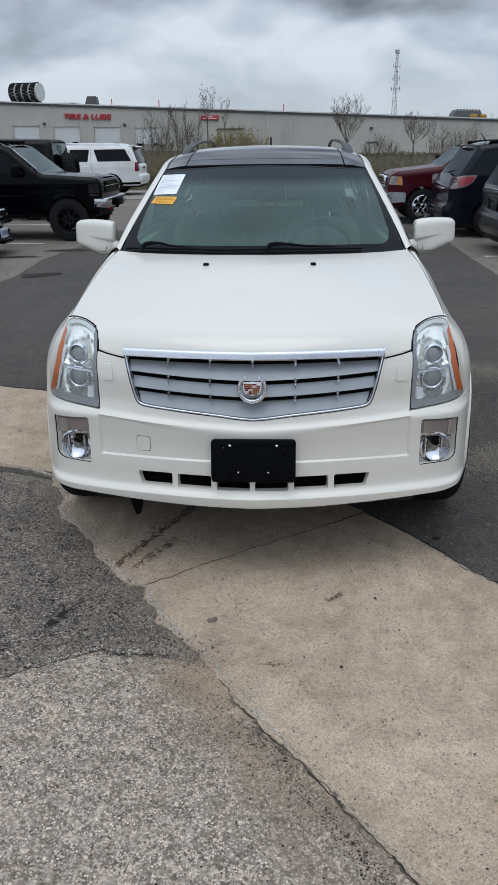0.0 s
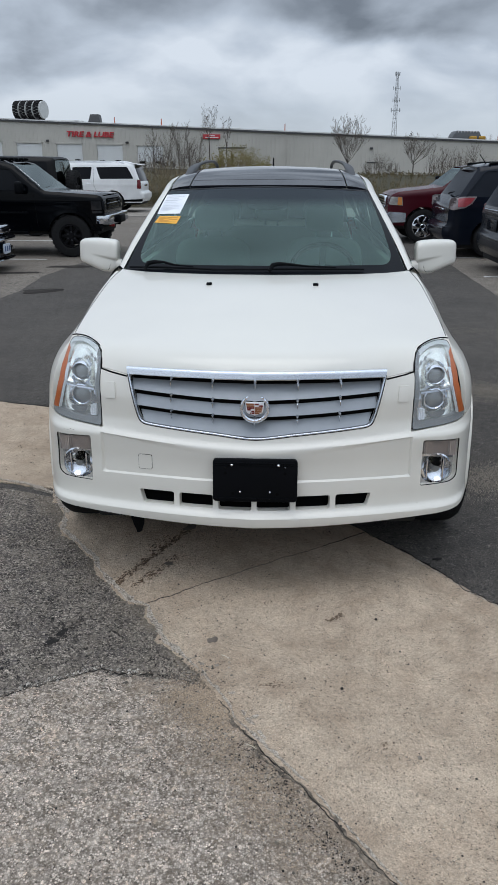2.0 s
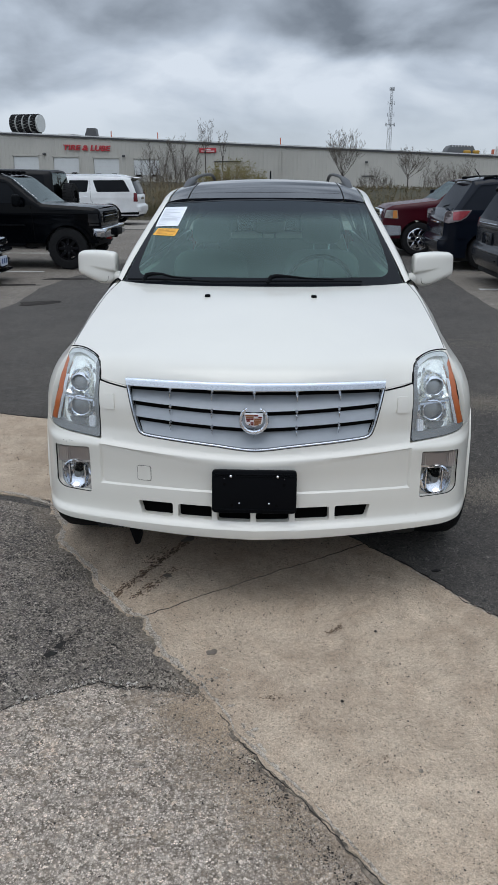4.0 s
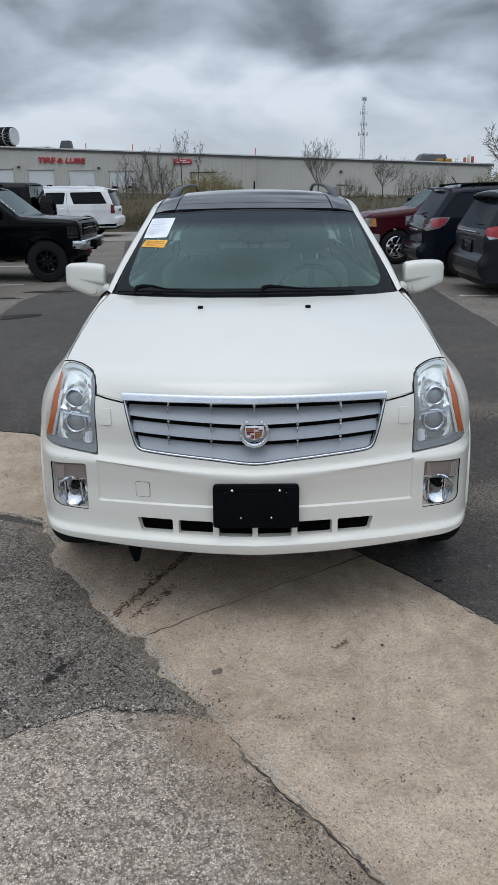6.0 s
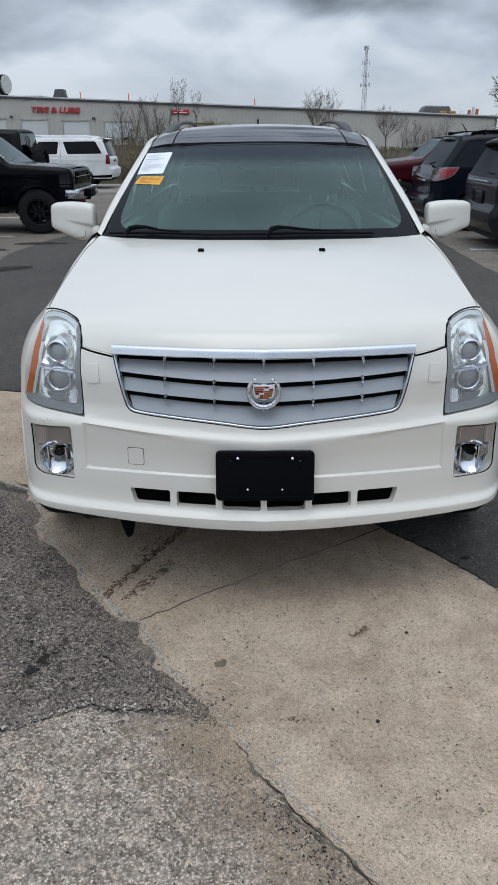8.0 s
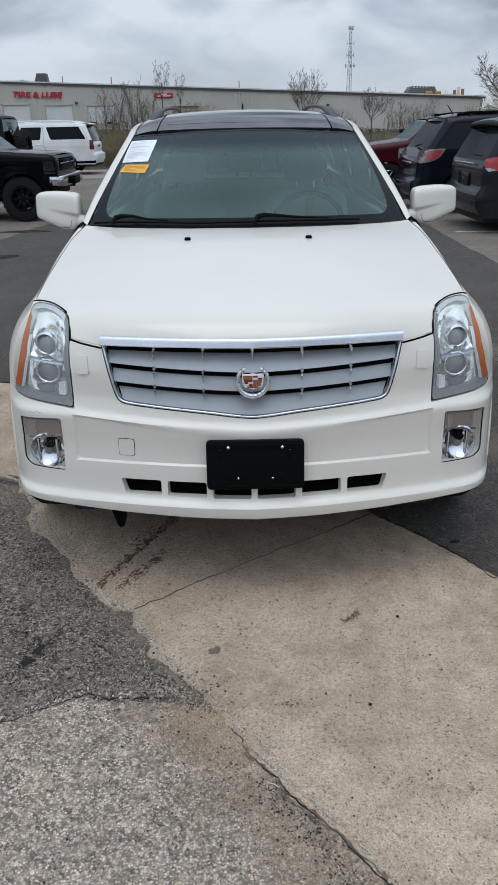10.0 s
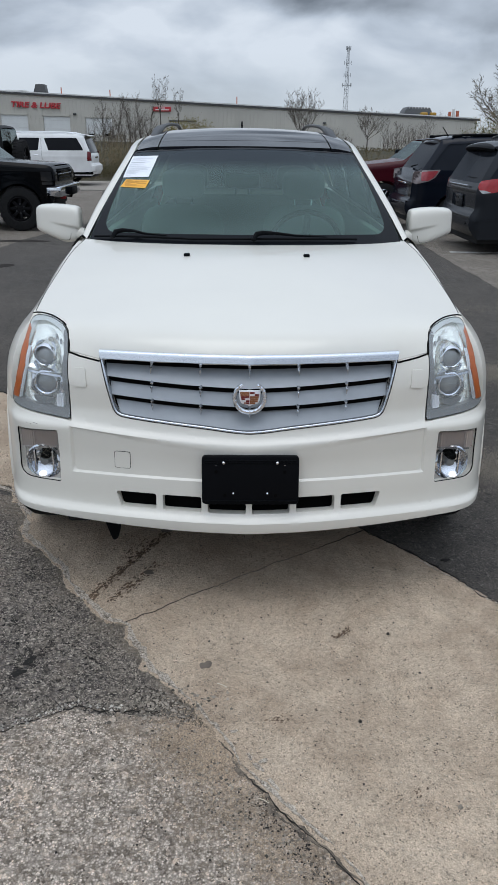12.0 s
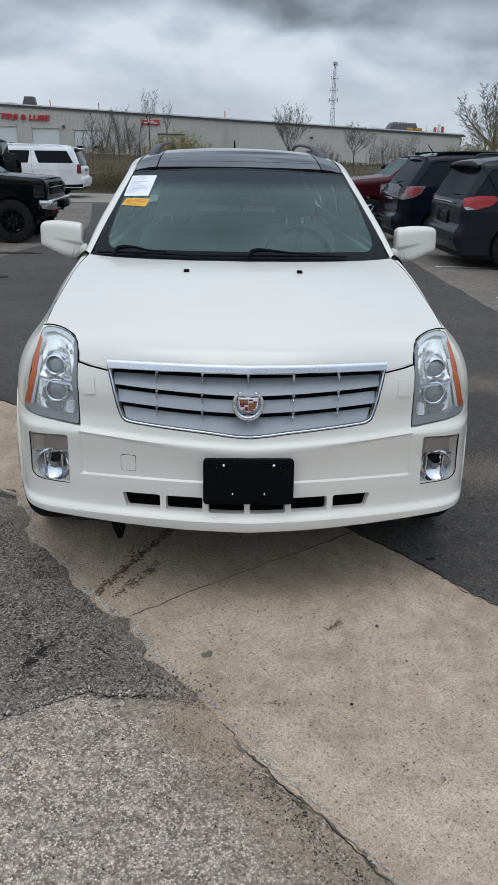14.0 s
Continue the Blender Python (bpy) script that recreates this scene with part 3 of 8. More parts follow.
for k, (cx, cy, rx, ry, a) in enumerate(((-0.705, -0.325, 0.026, 0.013, 0.9), (-0.725, -0.385, 0.021, 0.014, 0.3))):
    blot(cx, cy, rx, ry, a, CRACK, -0.0012 + 0.0002 * k, "dark broken hollow in worn asphalt", 31 + k)
for k, (cx, cy, rx, ry, a) in enumerate(((-0.005, -0.735, 0.013, 0.006, -1.0), (0.017, -0.772, 0.020, 0.007, -0.9), (0.055, -0.829, 0.022, 0.006, -0.9), (0.10, -0.905, 0.017, 0.006, -0.85), (-0.048, -0.642, 0.010, 0.006, 0.4), (-0.10, -0.615, 0.016, 0.006, -0.9), (0.032, -0.752, 0.012, 0.008, 0.2))):
    blot(cx, cy, rx, ry, a, RIM_PALE, 0.0016 + 0.0002 * k, "pale spalled patch at the concrete edge", 61 + k)
for k, (cx, cy, rx, ry, a) in enumerate(((-3.28, 7.75, 0.26, 0.20, 0.3), (-3.6, 10.45, 0.38, 0.16, 0.2), (-4.3, 9.6, 0.5, 0.1, 0.1), (0.80, 0.30, 0.02, 0.008, 0.3))):
    blot(cx, cy, rx, ry, a, CRACK if k == 3 else WET, -0.0022 + 0.0002 * k, "dark damp stain on the asphalt", 91 + k)
blot(-0.138, -0.352, 0.019, 0.017, 0.3, OIL, 0.0022, "small round dark oil spot on concrete", 1)
for k, (cx, cy, rx, ry, a) in enumerate(((-0.38, 0.20, 0.02, 0.014, 0.2), (-0.33, 0.55, 0.04, 0.018, 0.7))):
    blot(cx, cy, rx, ry, a, OIL, 0.0021 + 0.0004 * k, "dark dripped fluid streak on concrete", 5 + k)

def drips(a, b, count, spread, lo, hi, seed):
    """Dripped fluid: many small flat drops along a line."""
    rnd = random.Random(seed)
    verts, faces = [], []
    for _ in range(count):
        t = rnd.random()
        cx = a[0] + (b[0] - a[0]) * t + rnd.gauss(0, spread)
        cy = a[1] + (b[1] - a[1]) * t + rnd.gauss(0, spread)
        r = lo + (hi - lo) * rnd.random() ** 2
        q = rnd.uniform(1.0, 2.2)
        turn = math.atan2(b[1] - a[1], b[0] - a[0])
        k = len(verts)
        z = 0.0012 + 0.0008 * rnd.random()
        for i in range(9):
            w = 0.6981 * i
            rr = r * rnd.uniform(0.7, 1.15)
            u, v = rr * q * math.cos(w), rr * math.sin(w)
            verts.append((cx + u * math.cos(turn) - v * math.sin(turn), cy + u * math.sin(turn) + v * math.cos(turn), z))
        faces.append(tuple(range(k, k + 9)))
    me = bpy.data.meshes.new("fluid_drips")
    me.from_pydata(verts, [], faces)
    me.materials.append(DRIP)
    return tagged(new("fluid_drips", me), "dark rusty drips of fluid on the concrete", "stain", kind="stuff")


DRIP = material("rusty_drip", (0.125, 0.082, 0.052), 0.85, island=0.45, vary=0.3, scale=60.0)
drips((-0.30, 0.60), (-0.58, 0.02), 520, 0.011, 0.0012, 0.006, 1)
drips((-0.34, 0.28), (-0.50, 0.0), 220, 0.013, 0.001, 0.005, 2)
drips((.30, -.215), (.345, -.165), 70, .009, .001, .004, 7)
drips((.06, -.605), (.105, -.585), 45, .010, .001, .0035, 8)
drips((.42, -.87), (.43, -.85), 16, .008, .001, .003, 9)
drips((-0.42, 0.46), (-0.5, 0.3), 90, 0.02, 0.001, 0.004, 3)

# ---- loose grit ----
def make_grit(name, label, mat, count, places, lo, hi, seed, z=0.0):
    rnd = random.Random(seed)
    verts, faces = [], []
    for _ in range(count):
        x, y = places(rnd)
        r = lo + (hi - lo) * rnd.random() ** 3
        k = len(verts)
        sq = [rnd.uniform(0.6, 1.2) for _ in range(3)]
        a0 = rnd.uniform(0, 6.28)
        for j in range(5):
            a = a0 + j * 1.2566
            verts.append((x + r * sq[0] * math.cos(a) * rnd.uniform(0.8, 1.1), y + r * sq[1] * math.sin(a) * rnd.uniform(0.8, 1.1), z + r * 0.3))
        verts.append((x, y, z + r * (0.75 + 0.5 * sq[2])))
        verts.append((x, y, z - r * 0.3))
        for j in range(5):
            faces.append((k + j, k + (j + 1) % 5, k + 5))
            faces.append((k + (j + 1) % 5, k + j, k + 6))
    me = bpy.data.meshes.new(name)
    me.from_pydata(verts, [], faces)
    me.materials.append(mat)
    return tagged(new(name, me), label, "gravel", kind="stuff")


PEBBLE = material("pebble", (0.22, 0.19, 0.155), 0.9, island=0.75, vary=0.2)
PALE_STONE = material("pale_stone", (0.40, 0.37, 0.325), 0.9, island=0.7, vary=0.2)
PEBBLE_DARK = material("dark_grit", (0.024, 0.020, 0.017), 0.9, island=0.6, vary=0.2)


def near_edge(rnd):
    pts = LEFT_EDGE[1:33]
    i = rnd.randrange(len(pts) - 1)
    t = rnd.random()
    x, y = (pts[i][c] * (1 - t) + pts[i + 1][c] * t for c in (0, 1))
    return x - abs(rnd.gauss(0, 0.10)), y - abs(rnd.gauss(0, 0.06))


def near_seam(rnd):
    i = rnd.randrange(1, len(CURVED) - 1)
    t = rnd.random()
    x, y = (CURVED[i][c] * (1 - t) + CURVED[i + 1][c] * t for c in (0, 1))
    return x + rnd.gauss(0, 0.04), y + rnd.gauss(0.02, 0.035)


def on_seam(rnd):
    i = rnd.randrange(2, 8)
    t = rnd.random()
    x, y = (CURVED[i][c] * (1 - t) + CURVED[i + 1][c] * t for c in (0, 1))
    return x + rnd.gauss(0, 0.01), y + rnd.gauss(0.008, 0.009)


def by_crack(rnd):
    t = rnd.random()
    x, y = 0.02 + 0.98 * t, -0.84 - 1.42 * t
    return x - abs(rnd.gauss(0, 0.035)), y - abs(rnd.gauss(0, 0.025))


make_grit("loose_gravel", "loose grey gravel along the pavement edge", PEBBLE, 5200, near_edge, 0.0012, 0.0055, 3, -0.0015)
make_grit("loose_gravel", "loose pale stones along the patch seam", PEBBLE, 1100, near_seam, 0.0015, 0.0055, 4, -0.0025)
make_grit("seam_stones", "larger pale stones along the patch seam", PALE_STONE, 230, on_seam, 0.0015, 0.0065, 14, -0.001)
make_grit("seam_stones", "dark broken lumps along the patch seam", PEBBLE, 420, lambda r: (r.gauss(-0.27, 0.075), r.gauss(-0.52, 0.035)), 0.002, 0.0075, 15, -0.001)
make_grit("crack_dirt", "dark crumbled hollows in the worn asphalt", PEBBLE_DARK, 420, lambda r: (lambda t: (-0.765 + 0.125 * t + r.gauss(0, 0.014), -0.455 + 0.235 * t + r.gauss(0, 0.016)))(r.random()), 0.001, 0.005, 17, -0.003)
make_grit("crack_dirt", "dark dirt along the concrete edge", PEBBLE_DARK, 3000, by_crack, 0.0008, 0.0038, 16, -0.001)
make_grit("scattered_grit", "dark grit scattered over the pavement", PEBBLE_DARK, 3800, lambda r: (r.uniform(-1.6, 1.6), r.uniform(-1.75, 0.6)), 0.0008, 0.0044, 5, 0.0)
make_grit("worn_stones", "stones standing out of the worn asphalt", PEBBLE, 3500, lambda r: (r.uniform(-1.9, -0.3), r.uniform(-0.6, 0.75)), 0.001, 0.003, 6, -0.003)
make_grit("scattered_grit", "dark grit scattered over the dirty concrete", PEBBLE_DARK, 2600, lambda r: (r.uniform(-3.2, -0.95), r.uniform(0.9, 2.9)), 0.001, 0.005, 18, 0.0)
SAND_PALE = material("pale_blown_sand", (0.27, 0.235, 0.195), 0.95, island=0.3, vary=0.2)
SAND = material("tan_sand", (0.37, 0.285, 0.205), 0.95, island=0.35, vary=0.2)


def sand_patch(cx, cy, sx, sy, turn, count, seed, z=-0.0055):
    """Blown sand: fine grains, thick in the middle and thinning out."""
    def spot(r):
        u, v = r.gauss(0, sx), r.gauss(0, sy) + 0.3 * sy * math.sin(3 * r.random())
        return cx + u * math.cos(turn) - v * math.sin(turn), cy + u * math.sin(turn) + v * math.cos(turn)
    make_grit("blown_sand", "fine tan sand blown over the asphalt", SAND if z > -.003 else SAND_PALE, count, spot, 0.0012, 0.0036 if z > -.003 else 0.0034, seed, z)


for k, (cx, cy, sx, sy, turn, count) in enumerate(((1.80, 2.93, 0.36, 0.15, -0.25, 22000), (1.40, 1.22, 0.26, 0.13, 0.2, 20000), (2.2, 5.2, 0.5, 0.2, -0.1, 5000), (-0.13, -0.73, 0.085, 0.060, -0.93, 6500), (-0.20, -0.66, 0.05, 0.03, 0.2, 1200), (0.10, -1.10, 0.12, 0.06, -0.93, 3000), (0.0, -0.95, 0.1, 0.05, -0.93, 1500))):
    sand_patch(cx, cy, sx, sy, turn, count, 80 + k, -0.0055 if k < 3 else -0.0015)
pebble = tagged(part("pebble", moved(lathe([(-0.004, 0), (0, 0.006), (0.006, 0.004), (0.008, 0)], 7, "z"), Matrix.Translation((0.474, -0.196, 0.002))), PEBBLE_DARK), "small dark round pebble on concrete", "pebble")
pebble_b = tagged(part("pebble", moved(lathe([(-0.004, 0), (0, 0.006), (0.005, 0.004), (0.007, 0)], 7, "z"), Matrix.Translation((0.316, -0.607, 0.002))), PEBBLE_DARK), "small dark round pebble on concrete", "pebble")
pebble_c = tagged(part("pebble", moved(lathe([(-0.004, 0), (0, 0.007), (0.007, 0.004), (0.009, 0)], 7, "z"), Matrix.Translation((0.522, -0.908, 0.002))), PEBBLE), "small pale pebble on concrete", "pebble")
STRAW = material("dry_straw", (0.62, 0.56, 0.44), 0.8, vary=0.1)
for (xa, ya), (xb, yb) in (((-0.10, -0.442), (-0.071, -0.459)), ((0.014, -0.876), (0.041, -0.892))):
    bm = bmesh.new()
    tube(bm, [(xa, ya, 0.003), ((xa + xb) / 2, (ya + yb) / 2 + 0.001, 0.0045), (xb, yb, 0.003)], 0.0011, 5)
    tagged(part("straw", bm, STRAW), "short pale dry straw on the pavement", "straw")
for k, (x0, y0, x1, y1, w) in enumerate(((-8.2, 11.45, -4.35, 11.52, 0.10), (3.28, 9.50, 6.8, 9.36, 0.10), (3.35, 12.2, 6.8, 12.1, 0.10), (-9.0, 15.2, -4.6, 15.25, 0.10), (3.3, 6.7, 6.8, 6.55, 0.10))):
    poly = jag([(x0, y0 - w / 2), (x1, y1 - w / 2)], 0.004, 0.1, 60 + k) + jag([(x1, y1 + w / 2), (x0, y0 + w / 2)], 0.004, 0.1, 70 + k)
    tagged(part("parking_line", slab([tuple(p) for p in poly], -0.007, -0.002), LINE_PAINT, smooth=False), "worn white painted parking bay line", "road marking", kind="structure")

# ---- warehouse ----
SIDING = material("beige_metal_siding", (0.50, 0.478, 0.43), 0.55, vary=0.05, scale=0.6, second=(0.455, 0.435, 0.39), second_scale=0.12)
TRIM_DARK = material("dark_roof_trim", (0.06, 0.06, 0.062), 0.5, vary=0.1)
TRIM_LIGHT = material("pale_roof_edge", (0.62, 0.62, 0.60), 0.5, vary=0.05)
DOOR_WHITE = material("white_dock_door", (0.66, 0.67, 0.66), 0.5, vary=0.04, scale=2.0)
SIGN_RED = material("red_sign_letters", (0.47, 0.035, 0.045), 0.45, vary=0.08)
ORANGE_PAINT = material("aviation_orange", (0.45, 0.12, 0.06), 0.6, vary=0.1)
SIGN_WHITE = material("white_sign_letters", (0.7, 0.7, 0.7), 0.5, vary=0.05)
WALL_Y, WALL_X0, WALL_X1 = 82.0, -62.0, 25.1
SLOPE = -0.0235


def roof_z(x):
    return 4.90 - 0.043 * x


def make_warehouse():
    ob = thing("warehouse", "long low beige metal-sided warehouse with white dock doors", "building")
    dock_x = [-32.96 + 4.335 * k for k in range(5)]
    # ribbed front wall, with the door openings left free
    rib = 0.40
    holes = [(x, x + 2.74) for x in dock_x] + [(-6.95, -4.15)]

    def strip(x0, x1, z0, z1):
        bm = bmesh.new()
        n = max(1, round((x1 - x0) / rib))
        xs = [x0 + (x1 - x0) * i / n for i in range(n + 1)]
        prev = None
        for i, x in enumerate(xs[:-1]):
            w = xs[i + 1] - x
            for u, d in ((0.0, 0.0), (0.70, 0.0), (0.76, -0.016), (0.94, -0.016), (1.0, 0.0)):
                px = x + u * w
                lo = bm.verts.new((px, WALL_Y + d, z0(px)))
                hi = bm.verts.new((px, WALL_Y + d, z1(px)))
                if prev:
                    bm.faces.new((prev[0], lo, hi, prev[1]))
                prev = (lo, hi)
        part("wall_panel", bm, SIDING, ob, smooth=False)

    top_of_door = lambda x: 3.36 + SLOPE * x
    base = lambda x: -1.5
    at = WALL_X0
    for a, b in holes:
        strip(at, a, base, roof_z)
        strip(a, b, top_of_door, roof_z)
        strip(a, b, base, lambda x: 1.75 + SLOPE * x)
        at = b
    strip(at, WALL_X1, base, roof_z)
    bm = slab([(WALL_X0, -1.5), (WALL_X1, -1.5), (WALL_X1, roof_z(WALL_X1) - 0.1), (WALL_X0, roof_z(WALL_X0) - 0.1)], WALL_Y + 0.25, 150.0, axis="y")
    part("hall", bm, SIDING, ob, smooth=False)
    bm = slab([(WALL_X0, roof_z(WALL_X0) - 0.02), (WALL_X1 + 0.2, roof_z(WALL_X1) - 0.02), (WALL_X1 + 0.2, roof_z(WALL_X1) + 0.16), (WALL_X0, roof_z(WALL_X0) + 0.16)], WALL_Y - 0.14, WALL_Y + 0.05, axis="y")
    part("roof_gutter", bm, TRIM_DARK, ob, "dark eave gutter", smooth=False)
    bm = slab([(WALL_X0, roof_z(WALL_X0) + 0.163), (WALL_X1 + 0.2, roof_z(WALL_X1) + 0.163), (WALL_X1 + 0.2, roof_z(WALL_X1) + 0.27), (WALL_X0, roof_z(WALL_X0) + 0.27)], WALL_Y - 0.10, 150.0, axis="y")
    part("roof", bm, TRIM_LIGHT, ob, "pale metal roof edge", smooth=False)
    for x in dock_x:
        bm = bmesh.new()
        for i in range(4):
            z0 = 1.75 + SLOPE * x + i * 0.40
            box(bm, x + 0.02, x + 2.72, WALL_Y + 0.06, WALL_Y + 0.12, z0 + 0.004, z0 + 0.396)
        door = part("dock_door", bm, DOOR_WHITE, ob, "white sectional overhead dock door", smooth=False)
        bm = bmesh.new()
        for a, b, z0, z1 in ((-0.10, 0.0, 1.7, 3.46), (2.74, 2.84, 1.7, 3.46), (-0.10, 2.84, 3.36, 3.46)):
            box(bm, x + a, x + b, WALL_Y - 0.05, WALL_Y + 0.05, z0 + SLOPE * x, z1 + SLOPE * x)
        part("door_trim", bm, SIDING, door, smooth=False)
        for a in (0.25, 1.95):
            bm = bmesh.new()
            box(bm, x + a, x + a + 0.55, WALL_Y - 0.25, WALL_Y - 0.04, 1.62 + SLOPE * x, 1.82 + SLOPE * x, 0.02)
            part("dock_bumper", bm, MATT_BLACK, ob)
    bm = bmesh.new()
    box(bm, -6.9, -4.2, WALL_Y + 0.05, WALL_Y + 0.1, 1.7, 3.5)
    part("side_door", bm, SIDING, ob, smooth=False)
    bm = bmesh.new()
    box(bm, -7.0, -4.1, WALL_Y - 0.06, WALL_Y + 0.03, 3.44, 3.56)
    part("door_lintel", bm, TRIM_DARK, ob, smooth=False)
    for x, z in ((-25.2, 4.24), (-16.67, 4.04), (9.11, 3.44)):
        bm = bmesh.new()
        box(bm, x - 0.15, x + 0.15, WALL_Y - 0.25, WALL_Y - 0.03, z - 0.10, z + 0.10, 0.03)
        part("wall_lamp", bm, TRIM_DARK, ob)
    bm = bmesh.new()
    box(bm, 8.7, 9.9, WALL_Y - 0.1, WALL_Y + 0.02, 2.0, 2.12)
    part("ledge", bm, TRIM_DARK, ob, smooth=False)
    bm = bmesh.new()
    box(bm, 0.0, 0.14, WALL_Y - 0.12, WALL_Y - 0.02, -1.0, roof_z(0))
    part("downspout", bm, SIDING, ob, smooth=False)
    return ob


make_warehouse()


def lettering(text, size, depth, mat, m, name="sign_lettering", stretch=1.0):
    cu = bpy.data.curves.new(name, "FONT")
    cu.body, cu.size, cu.extrude, cu.align_x = text, size, depth, "CENTER"
    cu.offset = size * 0.03
    ob = new(name, cu)
    dg = bpy.context.evaluated_depsgraph_get()
    me = bpy.data.meshes.new_from_object(ob.evaluated_get(dg))
    bpy.data.objects.remove(ob)
    me.materials.clear()
    me.materials.append(mat)
    out = new(name, me)
    me.transform(m @ Matrix.Diagonal((stretch, 1, 1, 1)))
    return out


sign = lettering("TIRE & LUBE", 0.72, 0.06, SIGN_RED, pose(-20.65, WALL_Y - 0.1, 4.61, 90, 0, 0) @ Matrix(((1, 0, 0, 0), (SLOPE, 1, 0, 0), (0, 0, 1, 0), (0, 0, 0, 1))), stretch=1.30)
for v in sign.data.vertices:
    v.co.x += 0.26 * (v.co.z - 4.6)
tagged(sign, "raised red capital letters on the warehouse wall", "sign")
red_sign = thing("wall_sign", "small red wall sign with white lettering", "sign")
bm = bmesh.new()
box(bm, -8.6, -6.76, WALL_Y - 0.16, WALL_Y - 0.05, 4.38, 4.83, 0.01)
part("sign_board", bm, SIGN_RED, red_sign)
for a, b, z in ((-7.95, -7.35, 4.66), (-8.35, -6.95, 4.49)):
    bm = bmesh.new()
    box(bm, a, b, WALL_Y - 0.175, WALL_Y - 0.155, z, z + 0.09)
    part("lettering_bar", bm, SIGN_WHITE, red_sign, smooth=False)
# roof fittings
for x, h in ((-18.1, 0.75), (-13.1, 0.8), (0.02, 0.85), (-32.0, 0.7)):
    bm = bmesh.new()
    tube(bm, [(x, WALL_Y + 1.0, roof_z(x)), (x, WALL_Y + 1.0, roof_z(x) + h + 0.15)], 0.05)
    tagged(part("vent_pipe", bm, ORANGE_PAINT), "thin rusty orange vent pipe on the warehouse roof", "pipe")
bm = slab([(-21.35, 0), (-19.85, 0), (-20.05, 1.15), (-20.95, 1.15)], WALL_Y + 2.0, WALL_Y + 3.2, 0.03, "y")
tagged(part("roof_vent", moved(bm, Matrix.Translation((0, 0, roof_z(-20.5)))), TRIM_DARK), "dark tapered hood vent on the warehouse roof", "vent")
for x, w in ((-24.0, 1.9), (-22.6, 0.8), (-5.6, 0.9)):
    bm = bmesh.new()
    box(bm, x, x + w, WALL_Y + 1.5, WALL_Y + 2.6, roof_z(x) + 0.1, roof_z(x) + 0.42, 0.03)
    tagged(part("roof_curb", bm, TRIM_LIGHT), "low pale roof curb box", "roof fitting")

# ---- the white car ----
PLAN = [(0, 0), (.16, .012), (.3, .032), (.45, .06), (.61, .095), (.664, .11), (.74, .133), (.794, .162), (.834, .205), (.873, .285), (.90, .375), (.917, .47), (.922, .6), (.922, 1.4), (.922, 2.8), (.922, 4.2), (.905, 4.6), (.85, 4.84), (.7, 4.93), (.35, 4.955), (0, 4.96)]
_line = np.array(along(PLAN, 0.01))
_arc = np.concatenate([[0], np.cumsum(np.linalg.norm(np.diff(_line, axis=0), axis=1))])
front_lean = curve([(.2, .02), (.25, -.02), (.29, -.052), (.32, -.062), (.340, -.064), (.350, -.064), (.355, -.060), (.369, -.041), (.376, -.038), (.46, -.027), (.56, -.014), (.600, -.013), (.612, -.010), (.630, .011), (.66, .021), (.70, .028), (.78, .034), (.86, .057), (.9, .081), (.93, .112), (.955, .142), (.98, .172), (1.2, .35)])


def plan_at(a):
    x, y = (float(np.interp(a, _arc, _line[:, c])) for c in (0, 1))
    b = min(a + 0.01, _arc[-1])
    c = b - 0.02
    dx, dy = (float(np.interp(b, _arc, _line[:, k]) - np.interp(max(c, 0), _arc, _line[:, k])) for k in (0, 1))
    k = math.hypot(dx, dy)
    return x, y, -dy / k, dx / k


taper = curve([(.0, 1.0), (.65, 1.0), (.75, 1.006), (.82, 1.022), (.88, 1.055), (.93, 1.095), (.97, 1.135), (1.05, 1.165), (1.2, 1.20)])
taper_side = curve([(.0, 1.0), (.65, 1.0), (.8, 1.008), (.87, 1.024), (.93, 1.046), (1.0, 1.078), (1.05, 1.103), (1.12, 1.14), (1.2, 1.185)])
fender_top = curve([(.0, .972), (.42, .974), (.6, 1.004), (.8, 1.040), (1.1, 1.088), (1.36, 1.116), (1.45, 1.112), (2.56, 1.137), (3.62, 1.157), (4.62, 1.182)])


def body(s, z, d=0.0):
    """The car's outer skin: s along the plan line from the nose (minus: the other side), z up, d inwards."""
    x, y, nx, ny = plan_at(abs(s))
    t = min(max((abs(s) - 0.8) / 0.4, 0), 1)
    lift = .036 * min(1.0, abs(s) / .62) ** 1.5 * math.exp(-((z - .635) / .06) ** 4)
    lift += .010 * (min(abs(s), .9) / .8) ** 2 * math.exp(-max(0.0, (z - .37) / .03) ** 2)
    y += front_lean(z - lift) * (1 - t * t * (3 - 2 * t))
    tuck = 0.25 * max(0.0, 0.42 - z) ** 1.5 if abs(s) > 1.0 else 0.0
    w = min(max((abs(s) - 1.12) / .8, 0.0), 1.0)
    x = x / (taper(z) + (taper_side(z) - taper(z)) * w * w * (3 - 2 * w))
    under = fender_top(y) - z
    if x > .781 and under < .09 and y < 4.7:
        x = .781 + (x - .781) * max(1e-9, math.sin(math.pi / 2 * min(max(under / .09, 0.0), 1.0))) ** .7
    return Vector((math.copysign(1, s) * (x - tuck + nx * d), y + ny * d, z))


def at_x(x, z):
    """The place along the plan line where the skin at height z has that x (front half)."""
    return math.copysign(float(np.interp(min(abs(x) * taper(z), 0.9205), _line[:200, 0], _arc[:200])), x)


def at_y(y):
    return float(np.interp(y, _line[:, 1], _arc))


def sz(points):
    """Outline points given as x, z on the nose, turned into s, z."""
    return [(at_x(x, z), z) for x, z in points]


